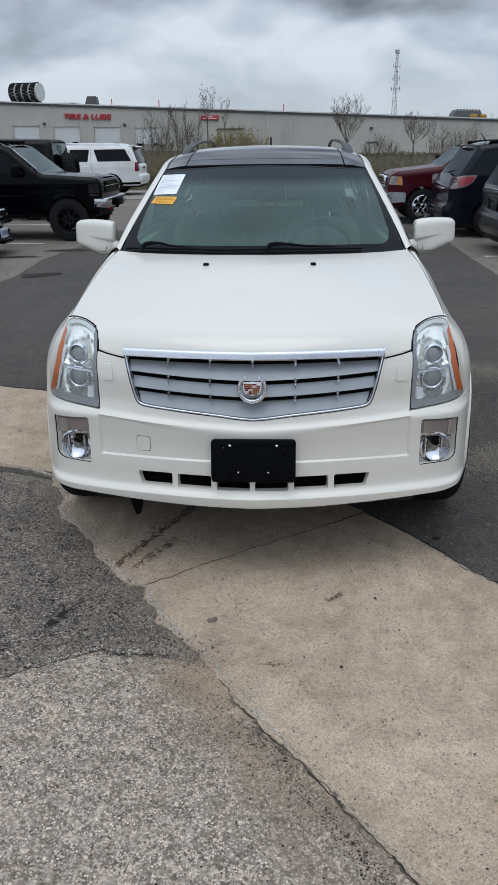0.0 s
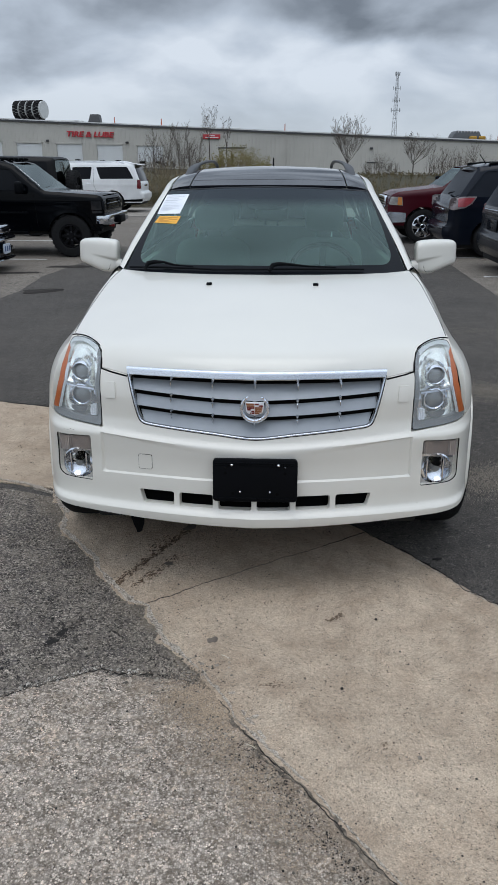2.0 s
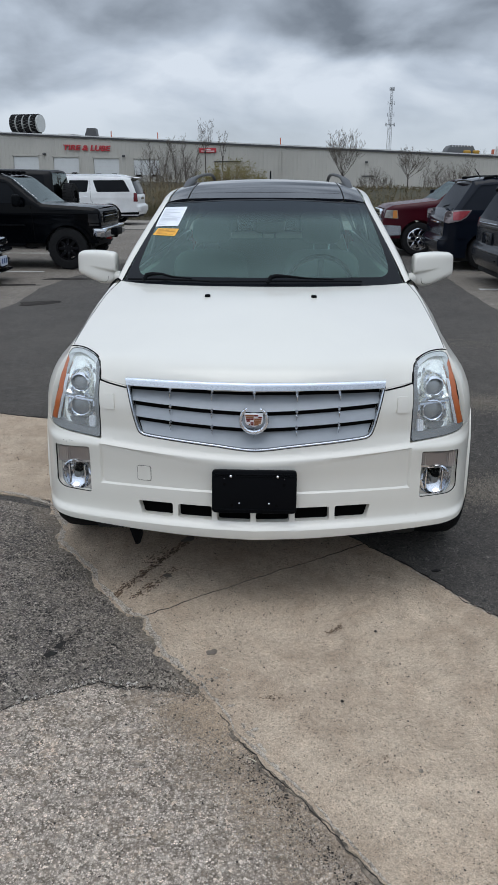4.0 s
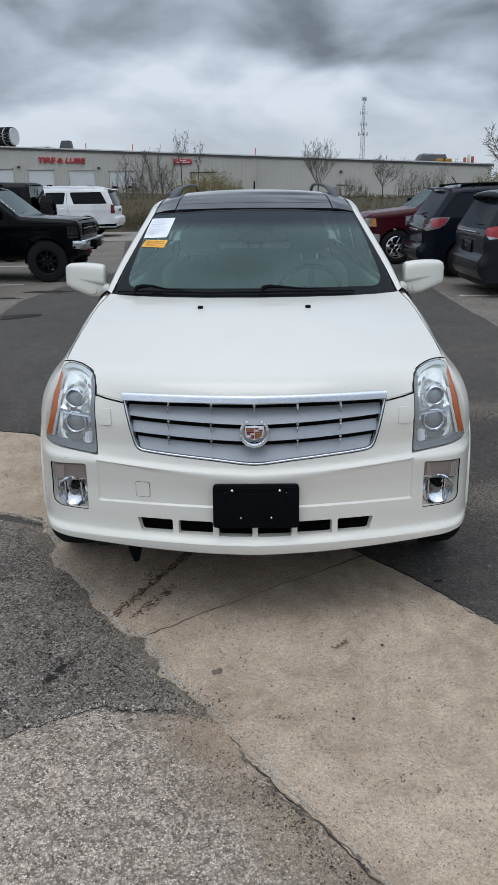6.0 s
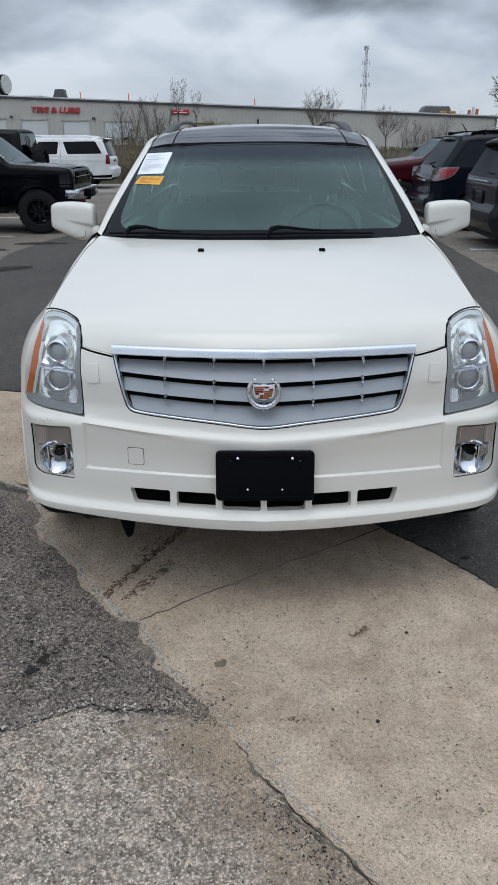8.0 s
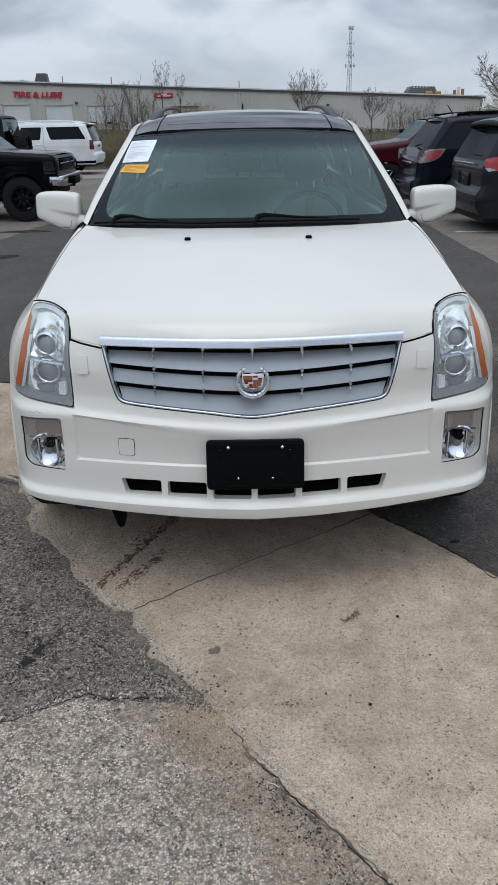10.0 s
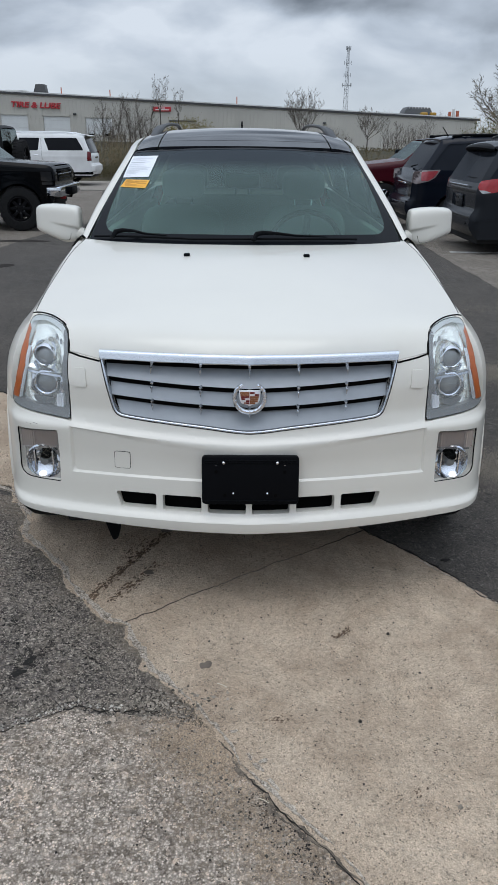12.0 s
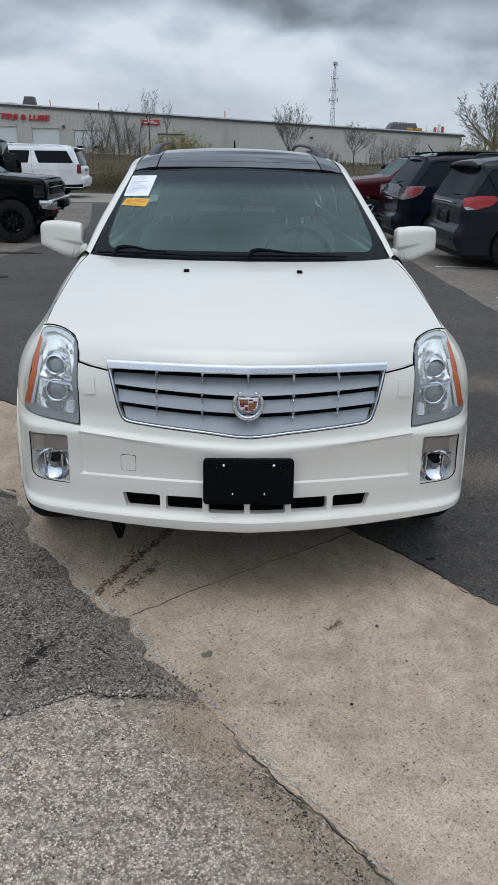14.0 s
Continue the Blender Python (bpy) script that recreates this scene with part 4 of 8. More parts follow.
car = thing("white_suv", "pearl white SUV with silver slatted grille and empty plate bracket", "car")
HOOD_A = curve([(.0, .921), (.07, .938), (.2, .9672), (.4, 1.008), (.6, 1.045), (.95, 1.102), (1.15, 1.122), (1.4, 1.135)])
HOOD_B = curve([(.1, .878), (.18, .908), (.25, .943), (.30, .957), (.36, .967), (.42, .975), (.6, 1.006), (.8, 1.042), (1.1, 1.09), (1.4, 1.128)])
NOSE = curve([(0, .072), (.3, .108), (.5, .152), (.61, .182), (.66, .235), (.77, .40), (.8, .45)])


NOSE_RIM = curve([(0, .075), (.15, .083), (.3, .108), (.42, .131), (.5, .150), (.612, .178), (.8, .22)])


def hood(x, y, d=0.0):
    w = min((abs(x) / .77) ** 2.4, 1.2)
    z = HOOD_A(y) * (1 - w) + HOOD_B(y) * w
    z -= .036 * (1 - .85 * min(w, 1)) * math.exp(-max(0.0, y - NOSE(abs(x))) / .035)
    # the front corners roll down beside the grille
    a = abs(x)
    roll = min(max((.632 - a) / .016, 0.0), 1.0)
    if roll:
        drop = max(0.0, z - (.868 + .19 * max(0.0, a - .502) + .009 * min(max((.502 - a) / .02, 0.0), 1.0)))
        z -= roll * drop * math.exp(-max(0.0, y - NOSE_RIM(a)) / .020)
    return Vector((x, y, z - d))


def both(points):
    """An outline given for x > 0, from the middle out, closed over the other side."""
    return list(points) + [(-x, y) for x, y in reversed(points) if x > 1e-6]


HEADLAMP_RAW = [(.774, .961), (.755, .969), (.722, .973), (.685, .970), (.648, .958), (.629, .944), (.620, .926), (.615, .887), (.613, .78), (.611, .667), (.69, .674), (.76, .681), (.80, .686), (.828, .692), (.836, .702), (.832, .720), (.814, .766), (.796, .835), (.787, .904), (.783, .947)]
HEADLAMP = rounded(HEADLAMP_RAW, .010, 2)
hood_rim = [(0, .075), (.15, .083), (.3, .108), (.42, .131), (.5, .150), (.612, .178), (.614, .20), (.620, .235), (.645, .28), (.70, .332), (.745, .378), (.773, .425), (.778, .6), (.776, .8), (.772, 1.1), (.754, 1.335), (.62, 1.26), (.45, 1.195), (.25, 1.15), (0, 1.135)]
part("hood", panel(both(along(hood_rim, .03, False, False)), [], hood, 0.0125, 0.010), WHITE_PAINT, car, "white engine hood with a soft reflection")
# dark gap round the hood
part("hood_gap", panel(both([(0, .088), (.3, .12), (.5, .162), (.606, .19), (.612, .24), (.645, .29), (.70, .345), (.742, .39), (.773, .435), (.777, .6), (.774, .8), (.770, 1.1), (.752, 1.35), (.62, 1.28), (0, 1.15)]), [], lambda x, y, d: hood(x, y, 0.016 + d), 0.06, 0.0), SEAM, car)

# bumper cover
GRILLE = [(0, .650), (.16, .664), (.32, .677), (.405, .685), (.436, .6905), (.451, .701), (.459, .718), (.469, .752), (.482, .806), (.497, .866)]
zb = [(0, .312), (.26, .315), (.45, .321), (.60, .329), (.74, .335), (.80, .341)]
lower = [(at_x(x, z), z) for x, z in zb] + [(at_y(.28), .350), (at_y(.36), .362), (at_y(.392), .375)]
upper = [(at_y(.398), .42), (at_y(.432), .53), (at_y(.488), .62), (at_y(.57), .695), (at_y(.40), .697), (at_y(.27), .694)] + sz([(.838, .688), (.80, .681), (.75, .675), (.69, .669), (.606, .661), (.609, .78), (.612, .881), (.575, .877), (.54, .871), (.503, .862)])
grille_hole = sz([(x, z) for x, z in reversed(GRILLE)])
half = lower + upper + grille_hole
fascia_outline = half + [(-s, z) for s, z in reversed(half) if s > 1e-6]
FOG = rounded(sz([(.812, .620), (.655, .630), (.653, .444), (.782, .447), (.811, .464)]), [.012, .010, .010, .02, .02])
FOG_L = [(-s, z) for s, z in reversed(FOG)]
slots = []
for k in (1, -1):
    for a, b, za, zc_ in ((.010, .139, .414, .376), (.161, .294, .432, .378), (.316, .456, .433, .379)):
        tip = .016 if b > .4 else .0
        slots.append(rounded(sz([(k * a, za), (k * b, za), (k * (b - tip), zc_), (k * a, zc_)]), .009, 3))


def fascia(s, z, d=0.0):
    """The bumper's skin with its raised shoulder, lower crease and rolled lip."""
    p = body(s, z, d)
    a = abs(s)
    deep = min((shoulder(a) - z) / shoulder_width(a), (z - .486) / .006, (FACE_END - a) / .009, 1.0)
    near = min(max((a - .06) / .5, 0.0), 1.0)
    up = min(max((z - .495) / .11, 0.0), 1.0)
    up, near = up * up * (3 - 2 * up), near * near * (3 - 2 * near)
    p.y += .008 * max(0.0, deep) * (1 - .85 * up * (1 - near))
    return p


FACE_END = at_x(.611, .55)


def shoulder(a):
    return .612 + .036 * min(1.0, abs(a) / .62) ** 1.5


def shoulder_width(a):
    return .004 + .030 * max(0.0, 1 - abs(a) / .55)


face_in = [(a, shoulder(a) - shoulder_width(a)) for a in np.linspace(-FACE_END + .009, FACE_END - .009, 60)]
face_out = [(a, shoulder(a)) for a in np.linspace(-FACE_END, FACE_END, 60)]
bumper_lines = [face_out + [(FACE_END, .500), (FACE_END - .004, .490), (FACE_END - .014, .486), (-FACE_END + .014, .486), (-FACE_END + .004, .490), (-FACE_END, .500), face_out[0]],
                face_in + [(FACE_END - .009, .504), (FACE_END - .012, .496), (FACE_END - .022, .492), (-FACE_END + .022, .492), (-FACE_END + .012, .496), (-FACE_END + .009, .504), face_in[0]]]
for k in (1, -1):
    bumper_lines.append([(k * a, shoulder(a) + .018) for a in np.linspace(.05, .64, 36)])
for z0 in (.6165, .621, .645):
    bumper_lines.append([(a, z0 + .036 * min(1.0, abs(a) / .62) ** 1.5) for a in np.linspace(-.62, .62, 90)])
for z0 in (.340, .350, .355, .362, .369, .376):
    bumper_lines.append([(a, z0 + .010 * (abs(a) / .8) ** 2) for a in np.linspace(-.93, .93, 90)])


part("bumper_cover", panel(fascia_outline, [FOG, FOG_L, *slots], fascia, 0.0085, 0.03, bumper_lines), WHITE_PAINT, car, "white front bumper cover with six slots", angle=33)

# dark joint lines round the hood
for k in (1, -1):
    bm = bmesh.new()
    lip = [(.502, .866), (.54, .872), (.575, .878), (.611, .886)]
    tube(bm, [body(at_x(k * x, z), z - .003, .001) for x, z in lip], .0035, 6)
    line = along([(.776, .425), (.780, .6), (.778, .8), (.774, 1.1), (.757, 1.33)], .03)
    tube(bm, [hood(k * x, y, .0005) for x, y in line], .0012, 6)
    part("hood_joint", bm, SEAM, car)


def pane(name, tint, rough=0.0, ior=1.5, veil_share=0.0, veil_color=(0.6, 0.62, 0.62), band=None, sheen=(0.86, 0.96, 0.94)):
    """Thin glass: lets tinted light through, reflects by angle and may carry a diffuse veil (cloudy plastic, or painted
    sky haze).
    """
    m = bpy.data.materials.new(name)
    m.use_nodes = True
    n, l = m.node_tree.nodes, m.node_tree.links
    n.clear()
    o, mx = n.new("ShaderNodeOutputMaterial"), n.new("ShaderNodeMixShader")
    tr, gl, fr = n.new("ShaderNodeBsdfTransparent"), n.new("ShaderNodeBsdfGlossy"), n.new("ShaderNodeLayerWeight")
    tr.inputs["Color"].default_value = (*tint, 1)
    gl.inputs["Roughness"].default_value = rough
    gl.inputs["Color"].default_value = (*sheen, 1)
    fr.inputs["Blend"].default_value = 0.5
    pw, rg = n.new("ShaderNodeMath"), n.new("ShaderNodeMapRange")
    pw.operation = "POWER"
    pw.inputs[1].default_value = 5.0
    rg.inputs["To Min"].default_value = 2 * ((ior - 1) / (ior + 1)) ** 2
    l.new(fr.outputs["Facing"], pw.inputs[0])
    l.new(pw.outputs[0], rg.inputs["Value"])
    l.new(rg.outputs[0], mx.inputs[0])
    l.new(tr.outputs[0], mx.inputs[1])
    l.new(gl.outputs[0], mx.inputs[2])
    if veil_share:
        film_, veil, speck, amount = n.new("ShaderNodeMixShader"), n.new("ShaderNodeBsdfDiffuse"), n.new("ShaderNodeTexNoise"), n.new("ShaderNodeMapRange")
        veil.inputs["Color"].default_value = (*veil_color, 1)
        speck.inputs["Scale"].default_value, speck.inputs["Detail"].default_value = 3.0, 4.0
        for k, v in (("From Min", 0.3), ("From Max", 0.7), ("To Min", veil_share * 0.8), ("To Max", veil_share * 1.2)):
            amount.inputs[k].default_value = v
        l.new(speck.outputs["Fac"], amount.inputs["Value"])
        l.new(amount.outputs[0], film_.inputs[0])
        if band:
            # the dark sun band along the glass's top edge
            where, split, level, shade = n.new("ShaderNodeTexCoord"), n.new("ShaderNodeSeparateXYZ"), n.new("ShaderNodeMapRange"), n.new("ShaderNodeMix")
            l.new(where.outputs["Object"], split.inputs[0])
            level.interpolation_type = "SMOOTHSTEP"
            level.inputs["From Min"].default_value, level.inputs["From Max"].default_value = band[0], band[1]
            l.new(split.outputs[2], level.inputs["Value"])
            shade.data_type = "RGBA"
            shade.inputs[6].default_value, shade.inputs[7].default_value = (*tint, 1), (*band[2], 1)
            l.new(level.outputs[0], shade.inputs[0])
            l.new(shade.outputs[2], tr.inputs["Color"])
            tone = n.new("ShaderNodeMix")
            tone.data_type = "RGBA"
            tone.inputs[6].default_value, tone.inputs[7].default_value = (*veil_color, 1), (0.055, 0.062, 0.085, 1)
            l.new(level.outputs[0], tone.inputs[0])
            l.new(tone.outputs[2], veil.inputs["Color"])
        l.new(mx.outputs[0], film_.inputs[1])
        l.new(veil.outputs[0], film_.inputs[2])
        l.new(film_.outputs[0], o.inputs["Surface"])
    else:
        l.new(mx.outputs[0], o.inputs["Surface"])
    return m


# the windscreen's green-grey veil paints reflected sky haze over the cabin
WINDSCREEN = pane("green_tinted_windscreen", (0.38, 0.55, 0.50), 0.0, 1.20, 0.19, (0.30, 0.42, 0.395), (1.400, 1.470, (0.04, 0.05, 0.07)), (0.52, 0.60, 0.62))
SIDE_PANE = pane("green_tinted_side_glass", (0.58, 0.70, 0.64), 0.0, 1.3, sheen=(0.22, 0.26, 0.25))
PRIVACY_PANE = pane("dark_privacy_glass", (0.05, 0.055, 0.06), 0.0, 1.3, sheen=(0.22, 0.26, 0.25))
LAMP_PANE = pane("clear_lamp_cover", (0.97, 0.98, 1.0), 0.02, 1.25, 0.14, (0.80, 0.825, 0.81))
FOG_PANE = pane("clear_fog_cover", (0.98, 0.98, 0.98), 0.01, 1.3)
LAMP_FROST = material("frosted_pale_lamp_edge", (0.50, 0.525, 0.51), 0.35, vary=0.08, scale=20.0)
LAMP_GREY = material("frosted_grey_lamp_edge", (0.13, 0.135, 0.135), 0.35, vary=0.05)
RIBBED = material("ribbed_lamp_plastic", (0.66, 0.61, 0.58), 0.16, 0.7, vary=0.05)
REFLECTOR = material("lamp_reflector", (0.87, 0.88, 0.80), 0.15, 0.75, vary=0.06, scale=30.0)
FOG_GREY = material("grey_fog_housing", (0.62, 0.61, 0.585), 0.24, 0.55, vary=0.08, scale=30.0)
SATIN = material("satin_silver_bezel", (0.82, 0.84, 0.86), 0.35, 0.2, vary=0.04)
BULB_GLASS = material("projector_lens", (0.17, 0.18, 0.185), 0.16, 0.2, 0.5, vary=0.05)
TRIM_GREY = material("grey_leather", (0.205, 0.22, 0.20), 0.6, vary=0.06, scale=12.0, bump=0.15, bump_scale=160.0)
TRIM_DARK_GREY = material("dark_dashboard", (0.055, 0.06, 0.06), 0.7, vary=0.08, scale=20.0)
PILLAR_TRIM = material("pale_pillar_trim", (0.62, 0.66, 0.60), 0.8, vary=0.04, scale=8.0)
SHALE = material("pale_shale_trim", (0.42, 0.45, 0.40), 0.7, vary=0.05, scale=6.0)
HEADLINER = material("pale_headliner", (0.45, 0.455, 0.43), 0.9, vary=0.04)
CREST_SILVER = material("crest_silver", (0.78, 0.78, 0.80), 0.35, 0.1, vary=0.05)
SHIELD_GOLD = material("crest_gold", (0.27, 0.11, 0.05), 0.35, 0.0, vary=0.1)
SHIELD_RED = material("crest_red", (0.16, 0.02, 0.018), 0.35, 0.0, vary=0.1)
RIM_SILVER = material("silver_alloy", (0.50, 0.51, 0.52), 0.32, 0.85, vary=0.05)
GRILLE_GREY = material("satin_grey_grille", (0.275, 0.295, 0.315), 0.42, 0.3, vary=0.04, scale=30.0)
RACK_GREY = material("dark_grey_rack", (0.030, 0.032, 0.035), 0.4, 0.0, 0.0, spec=0.25, vary=0.06)
UNDER = material("underbody", (0.012, 0.012, 0.012), 0.9, vary=0.2)


def mirrored(points):
    return [(-s, z) for s, z in reversed(points)]


for k, side in ((1, "one"), (-1, "other")):
    def flip(poly, k=k):
        return poly if k > 0 else mirrored(poly)
    arch = [(at_y(.80 - .405 * math.cos(a)), .36 + .405 * math.sin(a)) for a in np.linspace(radians(58), radians(176), 14)]
    fender = sz([(.842, .699)]) + [(at_y(.28), .702), (at_y(.42), .704)] + arch + [(at_y(1.22), .30), (at_y(1.44), .30), (at_y(1.425), .7), (at_y(1.41), 1.10), (at_y(1.33), 1.112), (at_y(1.1), 1.084), (at_y(.8), 1.036), (at_y(.6), 1.002), (at_y(.50), .984)] + sz([(.786, .966), (.806, .926), (.828, .86), (.838, .80), (.842, .74)])
    part("fender", panel(flip(fender), [], body, 0.03, 0.02), WHITE_PAINT, car)
    flare = [(at_y(.80 - r * math.cos(a)), .36 + r * math.sin(a)) for r, aa in ((.402, np.linspace(radians(-8), radians(188), 24)), (.44, np.linspace(radians(188), radians(-8), 24))) for a in aa]
    part("wheel_arch_lip", panel(flip(flare), [], lambda s, z, d: body(s, z, d - .012), 0.03, 0.03), WHITE_PAINT, car)
    rear_arch = [(at_y(3.857 - .405 * math.cos(a)), .36 + .405 * math.sin(a)) for a in np.linspace(radians(4), radians(176), 18)]
    part("front_door", panel(flip([(at_y(1.45), .33), (at_y(2.56), .33), (at_y(2.56), 1.135), (at_y(1.42), 1.11), (at_y(1.435), .7)]), [], body, 0.09, 0.02), WHITE_PAINT, car)
    part("rear_door", panel(flip([(at_y(2.575), .33), (at_y(3.40), .33), (at_y(3.44), .40), (at_y(3.50), .60), (at_y(3.60), .78), (at_y(3.62), 1.155), (at_y(2.575), 1.135)]), [], body, 0.09, 0.02), WHITE_PAINT, car)
    part("rear_quarter", panel(flip([(at_y(3.635), .78), *[q for q in rear_arch if q[0] > at_y(3.64)], (at_y(4.60), .36), (at_y(4.62), 1.18), (at_y(3.635), 1.155)]), [], body, 0.09, 0.02), WHITE_PAINT, car)
    part("sill", panel(flip([(at_y(1.23), .23), (at_y(3.44), .23), (at_y(3.41), .325), (at_y(1.22), .325)]), [], body, 0.09, 0.02), WHITE_PAINT, car)
    for y in (1.75, 2.85):
        bm = bmesh.new()
        box(bm, -.012, .03, y + .45, y + .63, .955, .985, .01)
        part("door_handle", moved(bm, Matrix.Translation((k * .80, 0, 0)) @ Matrix.Diagonal((k, 1, 1, 1))), WHITE_PAINT, car)

TOTAL = float(_arc[-1])


def rear(u, z, d=0.0):
    return body(math.copysign(TOTAL - abs(u), u if u else 1.0), z, d)


r0 = TOTAL - at_y(4.61)
part("tailgate", panel([(-r0 + .3, .70), (r0 - .3, .70), (r0 - .3, 1.17), (-r0 + .3, 1.17)], [], rear, 0.07, 0.02), WHITE_PAINT, car)
part("rear_bumper", panel([(-r0, .33), (r0, .33), (r0, .69), (-r0, .69)], [], lambda u, z, d: rear(u, z, d - .02), 0.07, 0.03), WHITE_PAINT, car)
for k in (1, -1):
    tl = [(k * (r0 - .29), .72), (k * (r0 - .01), .72), (k * (r0 - .01), 1.18), (k * (r0 - .29), 1.18)]
    part("tail_lamp", panel(tl, [], lambda u, z, d: rear(u, z, d - .004), 0.06, 0.02), material("red_tail_lens", (0.35, 0.01, 0.012), 0.15, coat=0.5, vary=0.1), car, "red tail lamp")

# glasshouse
ROOF_Z = curve([(1.98, 1.527), (2.1, 1.550), (2.3, 1.586), (2.6, 1.618), (2.9, 1.634), (3.4, 1.636), (4.0, 1.612), (4.5, 1.56), (4.75, 1.50)])


def roof(x, y, d=0.0):
    a = abs(x)
    return Vector((x, y, ROOF_Z(y) - .02 * (a / .47) ** 2 - .9 * max(0, a - .46) ** 2 - d))


def front_edge(x):
    return 1.985 + .065 * (x / .47) ** 2


def roof_piece(x0, x1, y0, y1, name, mat, words=""):
    xs = np.linspace(x0, x1, 9)
    poly = [(x, (front_edge(x) + y0) if y0 < 1 else y0) for x in xs] + [(x, (front_edge(x) + y1) if y1 < 1 else y1) for x in xs[::-1]]
    return part(name, panel(poly, [], roof, 0.07, 0.012), mat, car, words)


roof_piece(-.465, .465, .006, .145, "wind_deflector", ROOF_GLASS, "black glass strip at the roof's front")
roof_piece(-.465, .465, .152, 3.10, "sunroof_panel", ROOF_GLASS, "dark tinted panoramic roof glass")
roof_piece(-.465, .465, 3.11, 4.05, "rear_roof_glass", ROOF_GLASS)
roof_piece(-.60, .60, 4.06, 4.74, "roof_panel", WHITE_PAINT)
for k in (1, -1):
    xs = sorted((k * .472, k * .592))
    roof_piece(xs[0], xs[1], .006, 4.05, "roof_side_strip", ROOF_GLASS)
    inner = [(.750, 1.345, 1.120), (.712, 1.55, 1.228), (.655, 1.82, 1.367), (.600, 2.09, 1.500), (.603, 2.3, 1.538), (.603, 2.7, 1.574), (.60, 3.4, 1.586), (.58, 4.2, 1.548), (.56, 4.7, 1.49)]
    ridge = [(.772, 1.375, 1.132), (.737, 1.60, 1.247), (.684, 1.87, 1.380), (.637, 2.13, 1.497), (.640, 2.35, 1.534), (.642, 2.7, 1.560), (.64, 3.4, 1.570), (.62, 4.2, 1.535), (.60, 4.72, 1.475)]
    outer = [(.792, 1.44, 1.120), (.762, 1.68, 1.232), (.712, 1.95, 1.355), (.668, 2.22, 1.462), (.668, 2.45, 1.505), (.670, 2.8, 1.530), (.668, 3.4, 1.532), (.655, 4.2, 1.50), (.64, 4.74, 1.43)]
    rows = [[(k * x, y, z) for x, y, z in line] for line in (inner, ridge, outer)]
    part("pillar_and_roof_rail", grid(rows, 0.06, 0.02), WHITE_PAINT, car)
    lining = [[(k * (x - .012), y + .012, z - .012) for x, y, z in row] for row in (inner, ridge, outer)]
    part("pillar_lining", grid(lining, 0.08, 0.03), PILLAR_TRIM, car, "pale green-grey pillar lining")
    seal = [[(k * (x - a), y - b, z + c) for x, y, z in inner[:4]] for a, b, c in ((-.004, 0, -.002), (.014, .004, .004))]
    part("windscreen_seal", grid(seal, 0.06, 0.02), SEAM, car)
    belt = lambda y: (.79 - .01 * max(0, y - 3), 1.115 + .028 * (y - 1.4))
    rail_line = lambda y: (float(np.interp(y, [q[1] for q in outer], [q[0] for q in outer])), float(np.interp(y, [q[1] for q in outer], [q[2] for q in outer])))
    for y0, y1, mat in ((1.52, 2.50, SIDE_PANE), (2.58, 3.42, PRIVACY_PANE), (3.50, 4.35, PRIVACY_PANE)):
        rows = []
        for t in (0.02, .35, .7, .98):
            row = []
            for y in np.linspace(y0, y1, 7):
                (xa, za), (xb, zb_) = belt(y), rail_line(y)
                row.append((k * (xa + (xb - xa) * t + .012 * math.sin(math.pi * t)), y, za + (zb_ - za) * t))
            rows.append(row)
        part("side_window", grid(rows, 0.1, 0.06), mat, car)
    ys_ = np.linspace(1.40, 4.60, 18)
    rows = [[(k * (belt(y)[0] + u), y, belt(y)[1] + w) for y in ys_] for u, w in ((-.02, -.006), (.0, .010), (.02, -.004), (.05, -.045))]
    part("belt_moulding", grid(rows, 0.1, 0.06), BLACK_PLASTIC, car, "black belt-line moulding")
    for y0, y1 in ((2.50, 2.58), (3.42, 3.50), (4.35, 4.72)):
        rows = []
        for t in (0.0, .5, 1.0):
            rows.append([(k * (belt(y)[0] + (rail_line(y)[0] - belt(y)[0]) * t - .004), y, belt(y)[1] + (rail_line(y)[1] - belt(y)[1]) * t) for y in np.linspace(y0, y1, 3)])
        part("window_pillar", grid(rows, 0.1, 0.06), BLACK_PLASTIC, car)
    # roof rack bar
    bm = bmesh.new()
    rack = along([(k * .549, 2.60, 1.566), (k * .546, 2.73, 1.592), (k * .543, 2.93, 1.620), (k * .540, 3.3, 1.648), (k * .535, 3.8, 1.667), (k * .530, 4.3, 1.672), (k * .525, 4.55, 1.655), (k * .522, 4.66, 1.618), (k * .520, 4.71, 1.53)], 0.06)
    rings = []
    for i, q in enumerate(rack):
        y = float(q[1])
        w = .013 + .016 * max(0.0, 1 - abs(y - 2.85) / .45)
        h = .011 + .009 * max(0.0, 1 - abs(y - 2.9) / .4)
        d = rack[min(i + 1, len(rack) - 1)] - rack[max(i - 1, 0)]
        up = Vector((0, -d[2], d[1])).normalized()
        rings.append([bm.verts.new(Vector(q) + Vector((1, 0, 0)) * w * math.copysign(abs(math.cos(a)) ** .6, math.cos(a)) + up * h * math.copysign(abs(math.sin(a)) ** .8, math.sin(a))) for a in np.linspace(0, 2 * math.pi, 16, endpoint=False)])
    for a, b in zip(rings, rings[1:]):
        for q in range(16):
            bm.faces.new((a[q], a[(q + 1) % 16], b[(q + 1) % 16], b[q]))
    bm.faces.new(rings[0][::-1])
    bm.faces.new(rings[-1])
    bar = part("roof_rack_bar", bm, RACK_GREY, car, "grey raised roof rack bar")

